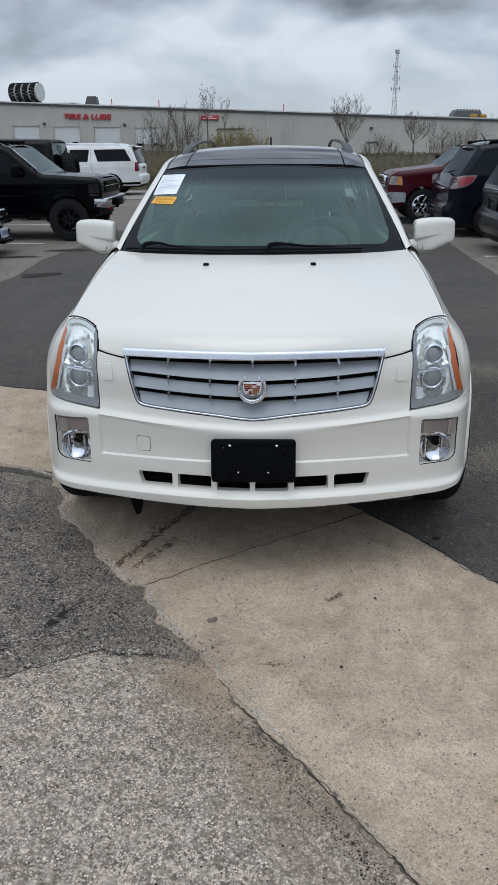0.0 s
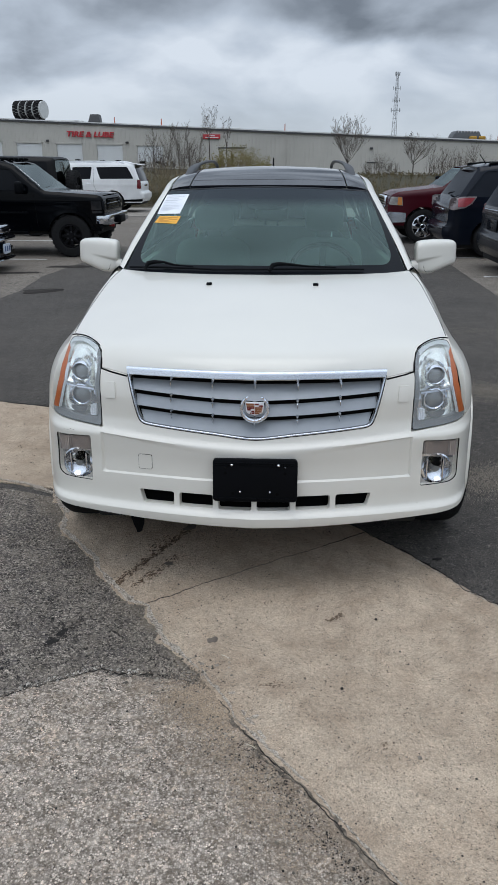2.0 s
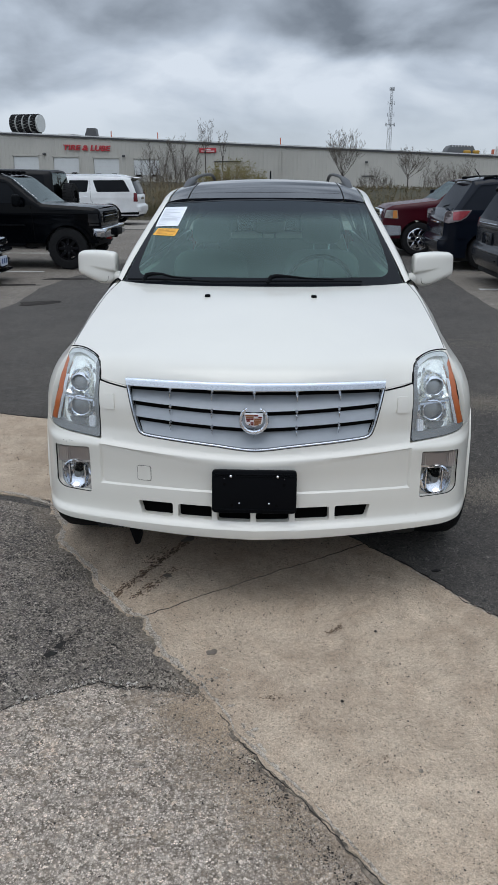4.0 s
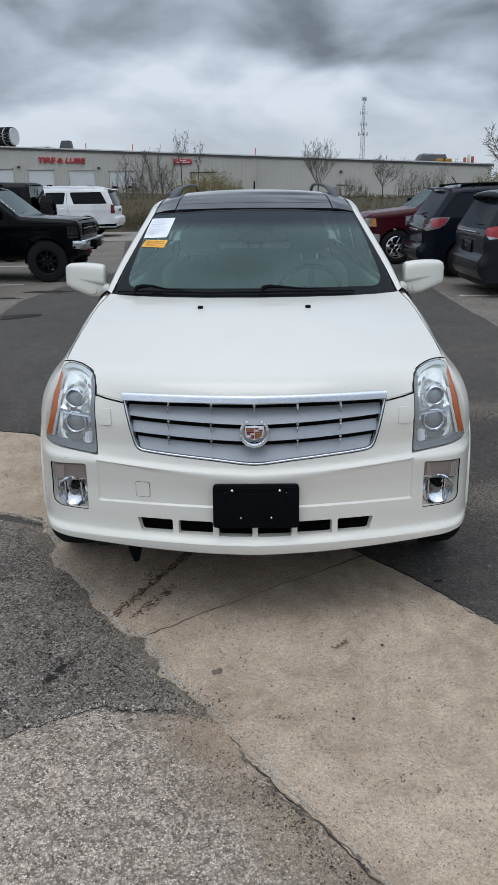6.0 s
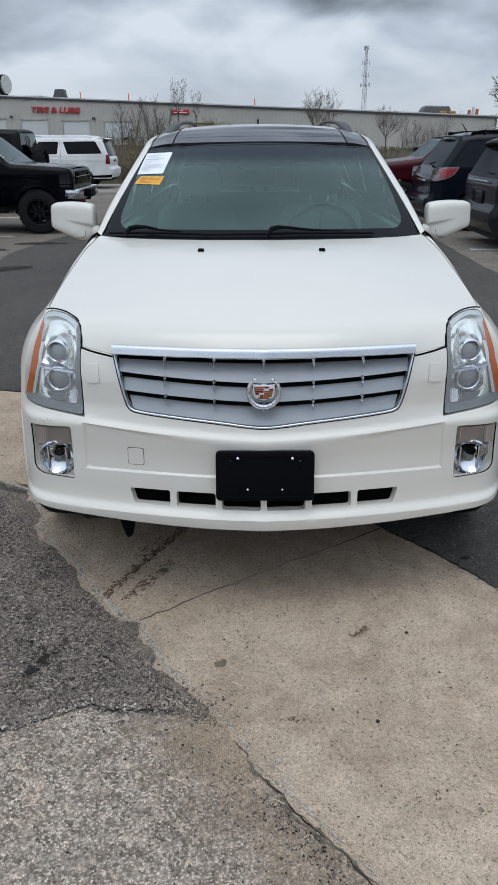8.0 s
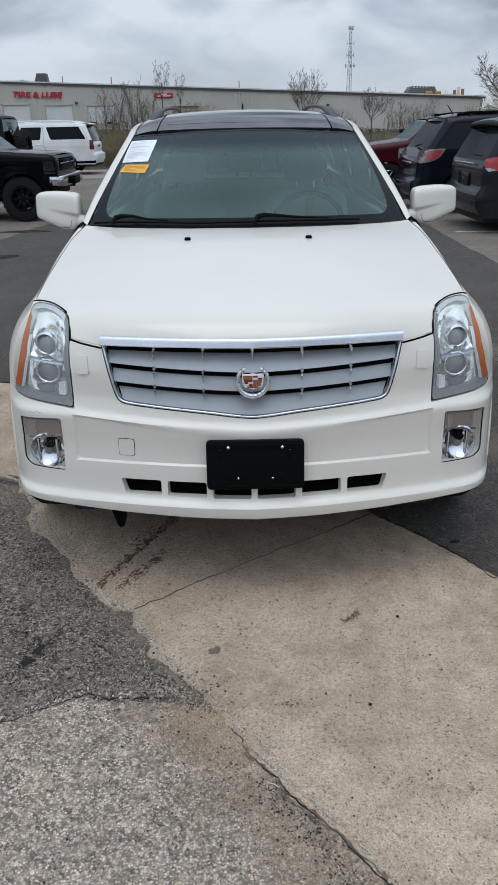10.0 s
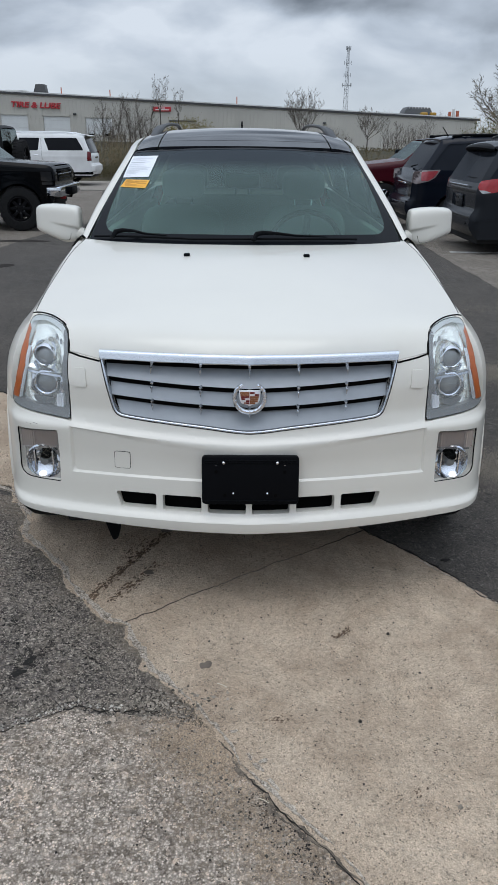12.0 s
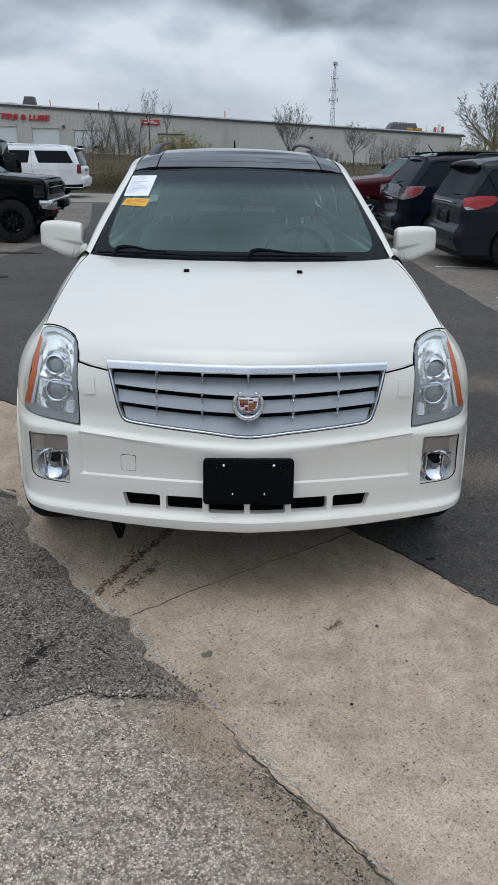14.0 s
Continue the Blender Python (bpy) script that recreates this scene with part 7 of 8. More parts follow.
# dark navy crossover, tail towards the lane
out = [(.12, .30, "tail"), (.0, .42, "tail"), (.0, .60, "tail"), (.09, .66, "tail"), (.10, 1.0, "tail"), (.28, 1.20, "rear_glass"), (.62, 1.70, "roof"), (.60, 1.745, "roof"), (.95, 1.80, "roof"), (1.6, 1.82, "roof"), (2.6, 1.805, "roof"), (3.35, 1.67, "windscreen"), (4.1, 1.14, "hood"), (4.9, 1.0, "front"), (5.1, .66, "front"), (5.06, .30, "front")]
wins = [(rounded([(.40, 1.20), (1.25, 1.18), (1.25, 1.69), (.76, 1.66)], .05), REAR_GLASS), (rounded([(1.32, 1.17), (2.30, 1.14), (2.30, 1.70), (1.32, 1.69)], .05), REAR_GLASS), (rounded([(2.38, 1.14), (3.62, 1.12), (3.25, 1.60), (2.38, 1.70)], .05), REAR_GLASS)]
cross, h = make_car("crossover", "dark navy crossover with red and clear tail lamps", TAIL_TO_LEFT(3.08, 12.93), 5.1, 2.0, out, 1.14, {"body": PAINT_NAVY, "rear_glass": REAR_GLASS, "windscreen": REAR_GLASS}, wins, ((.98, .37), (4.0, .37)), .26, .075)
for k in (-1, 1):
    side_panel(cross, h, "tail_lamp", rounded([(.082, .965), (.10, 1.165), (.36, 1.195), (.62, 1.200), (.53, 1.060), (.40, .985), (.16, .935)], .03), TAIL_CLEAR, k, .010, "clear and red tail lamp")
    side_panel(cross, h, "lamp_red_band", rounded([(.25, 0.995), (.255, 1.155), (.40, 1.172), (.575, 1.178), (.49, 1.060), (.38, .998)], .02), TAIL_ROSE, k, .018)
    side_panel(cross, h, "bumper_crease", [(.0, .60), (.55, .64), (.55, .66), (.0, .62)], PAINT_NAVY, k, .012)
    for wx in (.98, 4.0):
        wheel_parts(cross, Matrix.Translation((wx, k * .87, .365)) @ Matrix.Rotation(math.pi / 2 * k, 4, "Z"), .365, .24, RIM_SILVER, 6)
    seam(cross, h, [(1.28, 1.62), (1.28, .9), (1.38, .36)], k)
    seam(cross, h, [(2.34, 1.62), (2.34, .32)], k)
    bm = bmesh.new()
    tube(bm, along([(.85, k * .76, 1.785), (1.05, k * .76, 1.83), (2.5, k * .74, 1.84), (2.8, k * .73, 1.79)], .1), .026, 8)
    part("roof_rail", bm, BLACK_PLASTIC, cross)
rows = [[(x + .09 * (t * t), .78 * t, z - .03 * t * t) for t in np.linspace(-1, 1, 9)] for x, z in ((.86, 1.785), (.68, 1.765), (.56, 1.735), (.55, 1.70), (.70, 1.69))]
part("roof_spoiler", grid(rows, .2, .06), PAINT_NAVY, cross)
bm = bmesh.new()
tube(bm, [(.95, -.1, 1.80), (.80, -.12, 1.985)], [.012, .007], 6)
part("roof_antenna", bm, BLACK_PLASTIC, cross)
blob_part(cross, "antenna_fin", .72, .35, 1.80, .06, .02, .035, BLACK_PLASTIC)
bm = bmesh.new()
tube(bm, [(.25, -.05, 1.23), (.22, -.30, 1.25), (.26, -.55, 1.28)], [.02, .016, .008], 6)
part("rear_wiper", bm, BLACK_PLASTIC, cross)
blob_part(cross, "bumper_step", .05, 0, .54, .06, .86, .035, SATIN, .3)
blob_part(cross, "tailgate_trim", .08, 0, .93, .02, .45, .022, CHROME, .4)

# maroon pickup, nose towards the lane
out = [(.0, .55, "tail"), (.0, 1.28, "bed"), (1.72, 1.28, "bed"), (1.76, 1.32, "rear_glass"), (1.86, 1.75, "roof"), (2.3, 1.81, "roof"), (3.5, 1.805, "roof"), (3.95, 1.74, "windscreen"), (4.52, 1.30, "hood"), (5.55, 1.19, "hood"), (5.74, 1.10, "front"), (5.78, .80, "front"), (5.76, .46, "front")]
wins = [(rounded([(1.98, 1.34), (2.85, 1.33), (2.85, 1.69), (2.05, 1.69)], .05), DARK_GLASS), (rounded([(2.93, 1.33), (4.34, 1.31), (3.92, 1.64), (2.93, 1.69)], .05), SIDE_PANE)]
pick, h = make_car("maroon_pickup", "maroon pickup truck with chrome grille and alloy wheels", NOSE_TO_LEFT(2.42 + 5.78 * .93, 15.84), 5.78, 2.02, out, 1.30, {"body": PAINT_MAROON, "rear_glass": DARK_GLASS, "windscreen": pane("pale_windscreen", (0.55, 0.62, 0.64), 0.03, 1.95)}, wins, ((1.05, .40), (4.93, .40)), .42, .10, category="pickup truck")
for k in (-1, 1):
    side_panel(pick, h, "headlamp", rounded([(5.44, .88), (5.47, 1.08), (5.72, 1.08), (5.76, .90)], .02), LAMP_TRUCK, k, .014, "clear and orange headlamp")
    side_panel(pick, h, "turn_signal", rounded([(5.46, .89), (5.48, 1.07), (5.57, 1.07), (5.57, .89)], .02), LAMP_ORANGE, k, .019)
    side_panel(pick, h, "chrome_bumper", rounded([(5.36, .50), (5.36, .715), (5.76, .735), (5.77, .48)], .03), GREY_CHROME, k, .03)
    for wx in (1.05, 4.93):
        wheel_parts(pick, Matrix.Translation((wx, k * .88, .40)) @ Matrix.Rotation(math.pi / 2 * k, 4, "Z"), .40, .27, CHROME, 6, spoke=.062)
    seam(pick, h, [(2.89, 1.74), (2.89, .50)], k)
    seam(pick, h, [(4.15, 1.28), (4.15, .50)], k)
    bm = superball(4.25, k * 1.13, 1.42, .08, .11, .11, .5)
    part("door_mirror", bm, BLACK_PLASTIC, pick)
blob_part(pick, "grille", 5.80, 0, .96, .05, .62, .14, CHROME, .35, "chrome framed grille")
for z in (.90, .96, 1.02):
    blob_part(pick, "grille_bar", 5.84, 0, z, .025, .54, .013, MATT_BLACK, .4)
blob_part(pick, "front_bumper", 5.80, 0, .62, .07, .93, .11, CHROME, .3)
bm = bmesh.new()
tube(bm, [(4.40, .75, 1.335), (4.36, .3, 1.345), (4.38, .05, 1.34)], .012, 6)
part("wiper", bm, BLACK_PLASTIC, pick)
bm = bmesh.new()
box(bm, 3.75, 3.95, -.8, .8, 1.18, 1.30, .04)
part("dashboard", bm, TRIM_DARK_GREY, pick)
for k in (-1, 1):
    part("front_seat", superball(3.1, k * .42, 1.32, .10, .24, .36, .5), TRIM_DARK_GREY, pick)

# black lifted pickup, nose towards the lane
out = [(.0, .62, "tail"), (.0, 1.28, "bed"), (1.70, 1.28, "bed"), (1.74, 1.32, "rear_glass"), (1.85, 1.82, "roof"), (2.3, 1.90, "roof"), (3.10, 1.89, "roof"), (3.42, 1.81, "windscreen"), (4.06, 1.29, "hood"), (5.08, 1.225, "hood"), (5.20, 1.195, "front"), (5.25, 1.13, "front"), (5.26, .90, "front"), (5.25, .66, "front")]
wins = [(rounded([(2.02, 1.33), (2.78, 1.32), (2.78, 1.75), (2.08, 1.75)], .05), DARK_GLASS), (rounded([(2.84, 1.32), (3.74, 1.30), (3.38, 1.70), (2.84, 1.75)], .05), DARK_GLASS)]
truck, h = make_car("black_pickup", "old black lifted pickup truck with chrome front bumper", TAIL_TO_LEFT(-3.31 - 5.26 * .93, 12.80), 5.26, 1.95, out, 1.28, {"body": PAINT_BLACK, "rear_glass": DARK_GLASS, "windscreen": pane("grey_windscreen", (0.22, 0.25, 0.27), 0.03, 1.35)}, wins, ((.95, .415), (4.57, .415)), .52, .06, category="pickup truck")
BLACK_RIM = material("black_steel_rim", (0.005, 0.005, 0.006), 0.5, vary=0.1, spec=0.12)
for k in (-1, 1):
    for wx in (.95, 4.57):
        w = wheel_parts(truck, Matrix.Translation((wx, k * .86, .415)) @ Matrix.Rotation(math.pi / 2 * k, 4, "Z"), .415, .30, BLACK_RIM, 8, .225, words="chunky off-road tyre on a black steel rim")
        bm = bmesh.new()
        for i in range(28):
            a = 2 * math.pi * i / 28
            for yy in (-.075, .075):
                box(bm, yy - .06, yy + .06, -.028, .028, .402, .4175, .003, 1, Matrix.Rotation(a + (.11 if yy > 0 else 0), 4, "X"))
        part("tread", bm, RUBBER, w)
        for i in range(6):
            a = 2 * math.pi * i / 6
            bm = bmesh.new()
            box(bm, .09, .12, -.015, .015, .07, .10, .004, 1, Matrix.Rotation(a, 4, "X"))
            part("lug_nut", bm, RACK_GREY, w)
    flare = [(4.57 + (.415 + r) * math.cos(a), .415 + (.415 + r) * math.sin(a)) for r, aa in ((.05, np.linspace(.25, 2.9, 16)), (.12, np.linspace(2.9, .25, 16))) for a in aa]
    side_panel(truck, h, "wheel_flare", flare, PAINT_BLACK, k, .04)
    side_panel(truck, h, "headlamp", rounded([(5.02, .93), (5.02, 1.10), (5.21, 1.10), (5.23, .92)], .02), LAMP_SMOKE, k, .010, "smoked headlamp")
    bm = bmesh.new()
    box(bm, 5.225, 5.268, min(k * .63, k * .90), max(k * .63, k * .90), .93, 1.10, .015)
    part("headlamp_glass", bm, DARK_GLASS, truck)
    side_panel(truck, h, "turn_signal", rounded([(5.03, .865), (5.03, .915), (5.23, .905), (5.23, .865)], .012), LAMP_SMOKE, k, .010)
    side_panel(truck, h, "fender_crease", [(2.1, 1.175), (4.95, 1.165), (4.95, 1.172), (2.1, 1.182)], PAINT_BLACK, k, .012)
    seam(truck, h, [(2.81, 1.75), (2.81, .60)], k)
    seam(truck, h, [(3.86, 1.25), (3.90, .60)], k)
    bm = superball(3.62, k * 1.12, 1.36, .07, .10, .12, .5)
    part("door_mirror", bm, BLACK_PLASTIC, truck)
    bm = bmesh.new()
    box(bm, 2.0, 3.7, k * .93 - .04, k * .93 + .04, .46, .52, .02)
    part("side_step", bm, BLACK_PLASTIC, truck)
    side_panel(truck, h, "body_moulding", [(2.1, .86), (3.72, .86), (3.72, .90), (2.1, .90)], BLACK_PLASTIC, k, .016)
bm = bmesh.new()
box(bm, 5.235, 5.27, -.62, .62, .90, 1.14, .015)
part("grille", bm, MATT_BLACK, truck)
for z in (.925, .985, 1.045, 1.105):
    bm = bmesh.new()
    box(bm, 5.262, 5.286, -.60, .60, z - .009, z + .009, .006)
    part("grille_bar", bm, GREY_CHROME if abs(z - 1.045) < .001 else BLACK_PLASTIC, truck)
bumper = part("chrome_bumper", superball(5.23, 0, .735, .155, 1.0, .105, .22, 44, 14), CHROME, truck, "chrome front bumper")
bm = bmesh.new()
box(bm, 5.37, 5.46, -.26, .26, .64, .80, .02)
part("plate_holder", bm, BLACK_PLASTIC, truck)
bm = bmesh.new()
box(bm, 4.95, 5.22, -.78, .78, .56, .65, .03)
part("front_valance", bm, BLACK_PLASTIC, truck)
blob_part(truck, "tow_hook", 5.30, -.42, .60, .06, .03, .03, material("red_paint", (0.3, 0.02, 0.02), 0.5), .6)
bm = bmesh.new()
tube(bm, [(3.99, -.55, 1.335), (3.96, -.2, 1.36), (3.94, .1, 1.37)], .012, 6)
part("wiper", bm, BLACK_PLASTIC, truck)
bm = bmesh.new()
box(bm, 3.3, 3.55, -.8, .8, 1.14, 1.27, .04)
part("dashboard", bm, TRIM_DARK_GREY, truck)
for k in (-1, 1):
    part("front_seat", superball(2.85, k * .42, 1.30, .10, .24, .34, .5), TRIM_DARK_GREY, truck)

tilt = math.atan2(1.29 - 1.81, 4.06 - 3.42)
for t, w in ((.16, .05), (.26, .07), (.37, .06), (.48, .08), (.60, .07), (.71, .06), (.80, .05)):
    bm = bmesh.new()
    box(bm, -w / 2, w / 2, -.018, .018, -.002, .002)
    part("script_bar", moved(bm, Matrix.Translation((3.42 + .64 * t, -.74 - .06 * t, 1.81 - .52 * t + .014)) @ Matrix.Rotation(-tilt, 4, "Y")), SIGN_WHITE, truck, smooth=False)
for yy in (-.62, -.31, 0, .31, .62):
    blob_part(truck, "cab_light", 3.22, yy, 1.905, .09, .045, .03, BLACK_PLASTIC, .6)
# black off-roader with a spare wheel, behind the black pickup
out = [(.02, .60, "tail"), (.0, 1.22, "tail"), (.02, 1.26, "rear_glass"), (.08, 1.92, "roof"), (.14, 1.98, "roof"), (1.6, 2.01, "roof"), (2.35, 1.98, "windscreen"), (2.72, 1.38, "hood"), (3.95, 1.26, "front"), (4.05, 1.15, "front"), (4.05, .70, "front")]
wins = [(rounded([(.22, 1.34), (1.20, 1.34), (1.20, 1.88), (.28, 1.88)], .06), DARK_GLASS), (rounded([(1.32, 1.34), (2.52, 1.34), (2.25, 1.88), (1.32, 1.88)], .06), DARK_GLASS)]
jeep, h = make_car("off_roader", "black boxy off-roader with a rear spare wheel", NOSE_TO_LEFT(-5.44, 17.2), 4.05, 1.80, out, 1.28, {"body": PAINT_JEEP, "rear_glass": pane("clear_rear_window", (0.6, 0.65, 0.66)), "windscreen": DARK_GLASS, "roof": PAINT_JEEP}, wins, ((.72, .42), (3.2, .42)), .55, .05, .12)
for k in (-1, 1):
    for wx in (.72, 3.2):
        wheel_parts(jeep, Matrix.Translation((wx, k * .80, .42)) @ Matrix.Rotation(math.pi / 2 * k, 4, "Z"), .42, .28, BLACK_RIM, 6)
spare = wheel_parts(jeep, Matrix.Translation((-.20, 0, 1.24)) @ Matrix.Rotation(math.pi, 4, "Z"), .42, .27, BLACK_RIM, 6, words="spare wheel with knobbly tyre")
bm = bmesh.new()
for i in range(30):
    a = 2 * math.pi * i / 30
    for yy in (-.07, .07):
        box(bm, yy - .055, yy + .055, -.026, .026, .41, .428, .004, 1, Matrix.Rotation(a + (.1 if yy > 0 else 0), 4, "X"))
part("tread", bm, RUBBER, spare)
blob_part(jeep, "rear_bumper", -.06, 0, .68, .09, .85, .09, BLACK_PLASTIC, .3)

# white long SUV across the lot
out = [(.04, .42, "tail"), (.0, .52, "tail"), (.02, .78, "tail"), (.10, .82, "tail"), (.08, 1.10, "tail"), (.12, 1.20, "rear_glass"), (.34, 1.78, "roof"), (.30, 1.84, "roof"), (.8, 1.90, "roof"), (2.0, 1.925, "roof"), (3.4, 1.90, "roof"), (3.85, 1.78, "windscreen"), (4.55, 1.28, "hood"), (5.5, 1.15, "front"), (5.68, 1.0, "front"), (5.68, .45, "front")]
wins = [(rounded([(.36, 1.30), (1.72, 1.29), (1.88, 1.74), (.62, 1.75)], .05), DARK_GLASS), (rounded([(2.12, 1.29), (2.85, 1.28), (2.85, 1.74), (2.05, 1.74)], .05), DARK_GLASS), (rounded([(2.95, 1.28), (4.15, 1.26), (3.75, 1.70), (2.95, 1.74)], .05), DARK_GLASS)]
yuk, h = make_car("long_suv", "long white SUV with dark windows and red tail lamps", NOSE_TO_LEFT(-5.22, 27.65), 5.68, 2.04, out, 1.24, {"body": PAINT_WHITE, "rear_glass": DARK_GLASS, "windscreen": DARK_GLASS}, wins, ((1.22, .40), (4.52, .40)), .38, .12)
for k in (-1, 1):
    side_panel(yuk, h, "tail_lamp", rounded([(.085, .92), (.10, 1.26), (.22, 1.27), (.24, .92)], .02), TAIL_DARK, k, .012, "upright red tail lamp")
    side_panel(yuk, h, "lower_cladding", [(.05, .42), (.78, .42), (.78, .50), (.05, .52)], BLACK_PLASTIC, k, .012)
    for wx in (1.22, 4.52):
        wheel_parts(yuk, Matrix.Translation((wx, k * .88, .40)) @ Matrix.Rotation(math.pi / 2 * k, 4, "Z"), .40, .27, RIM_SILVER, 6)
    seam(yuk, h, [(2.0, 1.74), (1.98, 1.0), (1.75, .6)], k)
    seam(yuk, h, [(2.9, 1.74), (2.9, .55)], k)
    bm = bmesh.new()
    tube(bm, along([(.75, k * .80, 1.90), (.95, k * .80, 1.945), (3.0, k * .79, 1.96), (3.2, k * .79, 1.91)], .2), .022, 8)
    part("roof_rail", bm, SATIN, yuk)
    blob_part(yuk, "door_handle", 2.2, k * 1.02, 1.12, .09, .02, .018, SATIN)
rows = [[(x + .06 * (t * t), .82 * t, z) for t in np.linspace(-1, 1, 7)] for x, z in ((.45, 1.875), (.20, 1.855), (.12, 1.83), (.16, 1.80), (.33, 1.79))]
part("roof_spoiler", grid(rows, .2, .06), PAINT_WHITE, yuk)
blob_part(yuk, "rear_bumper", .06, 0, .64, .10, .98, .13, PAINT_WHITE, .3)
blob_part(yuk, "tailgate_handle", .06, 0, 1.05, .03, .30, .05, CHROME, .4)

# the nose of a dark blue car at the lot's side
out = [(.1, .30, "tail"), (.0, .5, "tail"), (.05, .95, "rear_glass"), (.9, 1.40, "roof"), (1.9, 1.45, "roof"), (2.5, 1.38, "windscreen"), (3.3, .98, "hood"), (4.3, .80, "front"), (4.5, .60, "front"), (4.48, .25, "front")]
wins = [(rounded([(.85, 1.0), (1.75, 1.0), (1.75, 1.33), (1.1, 1.33)], .05), DARK_GLASS), (rounded([(1.82, 1.0), (2.9, .98), (2.4, 1.30), (1.82, 1.34)], .05), DARK_GLASS)]
sedan, h = make_car("blue_car", "dark blue car with chrome front bumper trim", TAIL_TO_LEFT(-4.62 - 4.5 * .93, 9.75), 4.5, 1.80, out, .96, {"body": PAINT_SILVER, "rear_glass": DARK_GLASS, "windscreen": DARK_GLASS}, wins, ((.9, .33), (3.6, .33)), .22, .40)
for k in (-1, 1):
    side_panel(sedan, h, "headlamp", rounded([(4.0, .60), (4.05, .76), (4.35, .74), (4.46, .60)], .03), LAMP_CLEAR, k, .012)
    for wx in (.9, 3.6):
        wheel_parts(sedan, Matrix.Translation((wx, k * .78, .33)) @ Matrix.Rotation(math.pi / 2 * k, 4, "Z"), .33, .21, RIM_SILVER, 5)
blob_part(sedan, "front_bumper", 4.40, 0, .555, .30, .88, .055, CHROME, .75)
blob_part(sedan, "lower_bumper", 4.36, 0, .34, .29, .86, .11, PAINT_SILVER, .75)
blob_part(sedan, "bumper_trim", 4.40, 0, .21, .28, .84, .03, CHROME, .75)
blob_part(sedan, "grille", 4.50, 0, .72, .17, .55, .09, CHROME, .6, "pale chrome grille")
blob_part(sedan, "number_plate", 4.69, 0, .40, .012, .165, .085, PLATE_PALE, .25)
for a in (-.10, 0, .10):
    blob_part(sedan, "plate_bar", 4.701, a, .40, .004, .03, .045, PLATE_INK, .25)

# ---- tower and roof machinery ----
STEEL = material("galvanised_steel", (0.36, 0.37, 0.38), 0.5, 0.4, vary=0.1)
MACHINE_YELLOW = material("machine_yellow", (0.36, 0.20, 0.02), 0.55, vary=0.15)
tower = thing("radio_mast", "tall tapering steel lattice radio mast with antennas", "tower")
tx, ty, tz0, tz1 = 40.45, 300.0, 0.0, 34.0
wid = lambda z: 1.35 - 0.95 * (z - tz0) / (tz1 - tz0)
legs = [(math.cos(a), math.sin(a)) for a in (.5, .5 + 2.094, .5 + 4.189)]
foot_at = lambda leg, z: (tx + wid(z) * leg[0], ty + wid(z) * leg[1], z)
for leg in legs:
    bm = bmesh.new()
    tube(bm, [foot_at(leg, tz0), foot_at(leg, tz1)], .075, 6)
    part("mast_leg", bm, STEEL, tower)
bm = bmesh.new()
for i in range(24):
    z0, z1 = tz0 + 34.0 * i / 24, tz0 + 34.0 * (i + 1) / 24
    for a, b in ((0, 1), (1, 2), (2, 0)):
        p, q = (legs[a], legs[b]) if i % 2 else (legs[b], legs[a])
        tube(bm, [foot_at(p, z0), foot_at(q, z1)], .035, 4, False)
        tube(bm, [foot_at(p, z0), foot_at(q, z0)], .035, 4, False)
tagged(part("lattice_bracing", bm, STEEL, tower), kind="stuff")
for z, r, n in ((33.2, .8, 6), (28.5, 1.5, 4), (21.2, 2.0, 6), (24.5, 1.4, 3)):
    for i in range(n):
        a = 6.28 * i / n + z
        bm = bmesh.new()
        tube(bm, [(tx + (wid(z) + r * .5) * math.cos(a), ty + (wid(z) + r * .5) * math.sin(a), z - .6), (tx + (wid(z) + r * .5) * math.cos(a), ty + (wid(z) + r * .5) * math.sin(a), z + .7)], .10, 6)
        tube(bm, [(tx, ty, z), (tx + (wid(z) + r * .5) * math.cos(a), ty + (wid(z) + r * .5) * math.sin(a), z)], .06, 4)
        part("antenna", bm, STEEL, tower)

DRUM_PALE = material("pale_weathered_drum", (0.46, 0.465, 0.45), 0.6, vary=0.1)
tyres = thing("tyre_display", "row of giant tyres lying on the warehouse roof", "tyre")
tyre_m = Matrix.Translation((-29.6, WALL_Y + 4.0, roof_z(-27) + .95 + .45)) @ Matrix.Rotation(radians(-15), 4, "Z")
for i in range(4):
    bm = lathe([(0.0, .55), (0.0, .84), (.08, .90), (.70, .90), (.78, .84), (.78, .55), (0, .55)], 32)
    part("giant_tyre", moved(bm, tyre_m @ Matrix.Translation((.86 * i, 0, 0))), DRUM_PALE, tyres, "pale drum wrapped with black tread")
    for j in range(20):
        for u in (.10, .42):
            bm = bmesh.new()
            box(bm, u, u + .30, -.115, .115, .89, .97, 0, 1, Matrix.Rotation(2 * math.pi * (j + (u > .4) * .5) / 20, 4, "X"))
            part("tread_block", moved(bm, tyre_m @ Matrix.Translation((.86 * i, 0, 0))), RUBBER, tyres)
part("end_disc", moved(lathe([(0, .9), (.08, .9), (.08, 0), (0, 0)], 32), tyre_m @ Matrix.Translation((3.42, 0, 0))), DRUM_PALE, tyres, "pale end disc")
bm = bmesh.new()
for x in (.5, 1.7, 2.9):
    box(bm, x - .1, x + .1, -.8, .8, -1.5, -.82)
box(bm, -2.2, .2, -.1, .1, -.98, -.86)
part("cradle", moved(bm, tyre_m), TRIM_DARK, tyres)

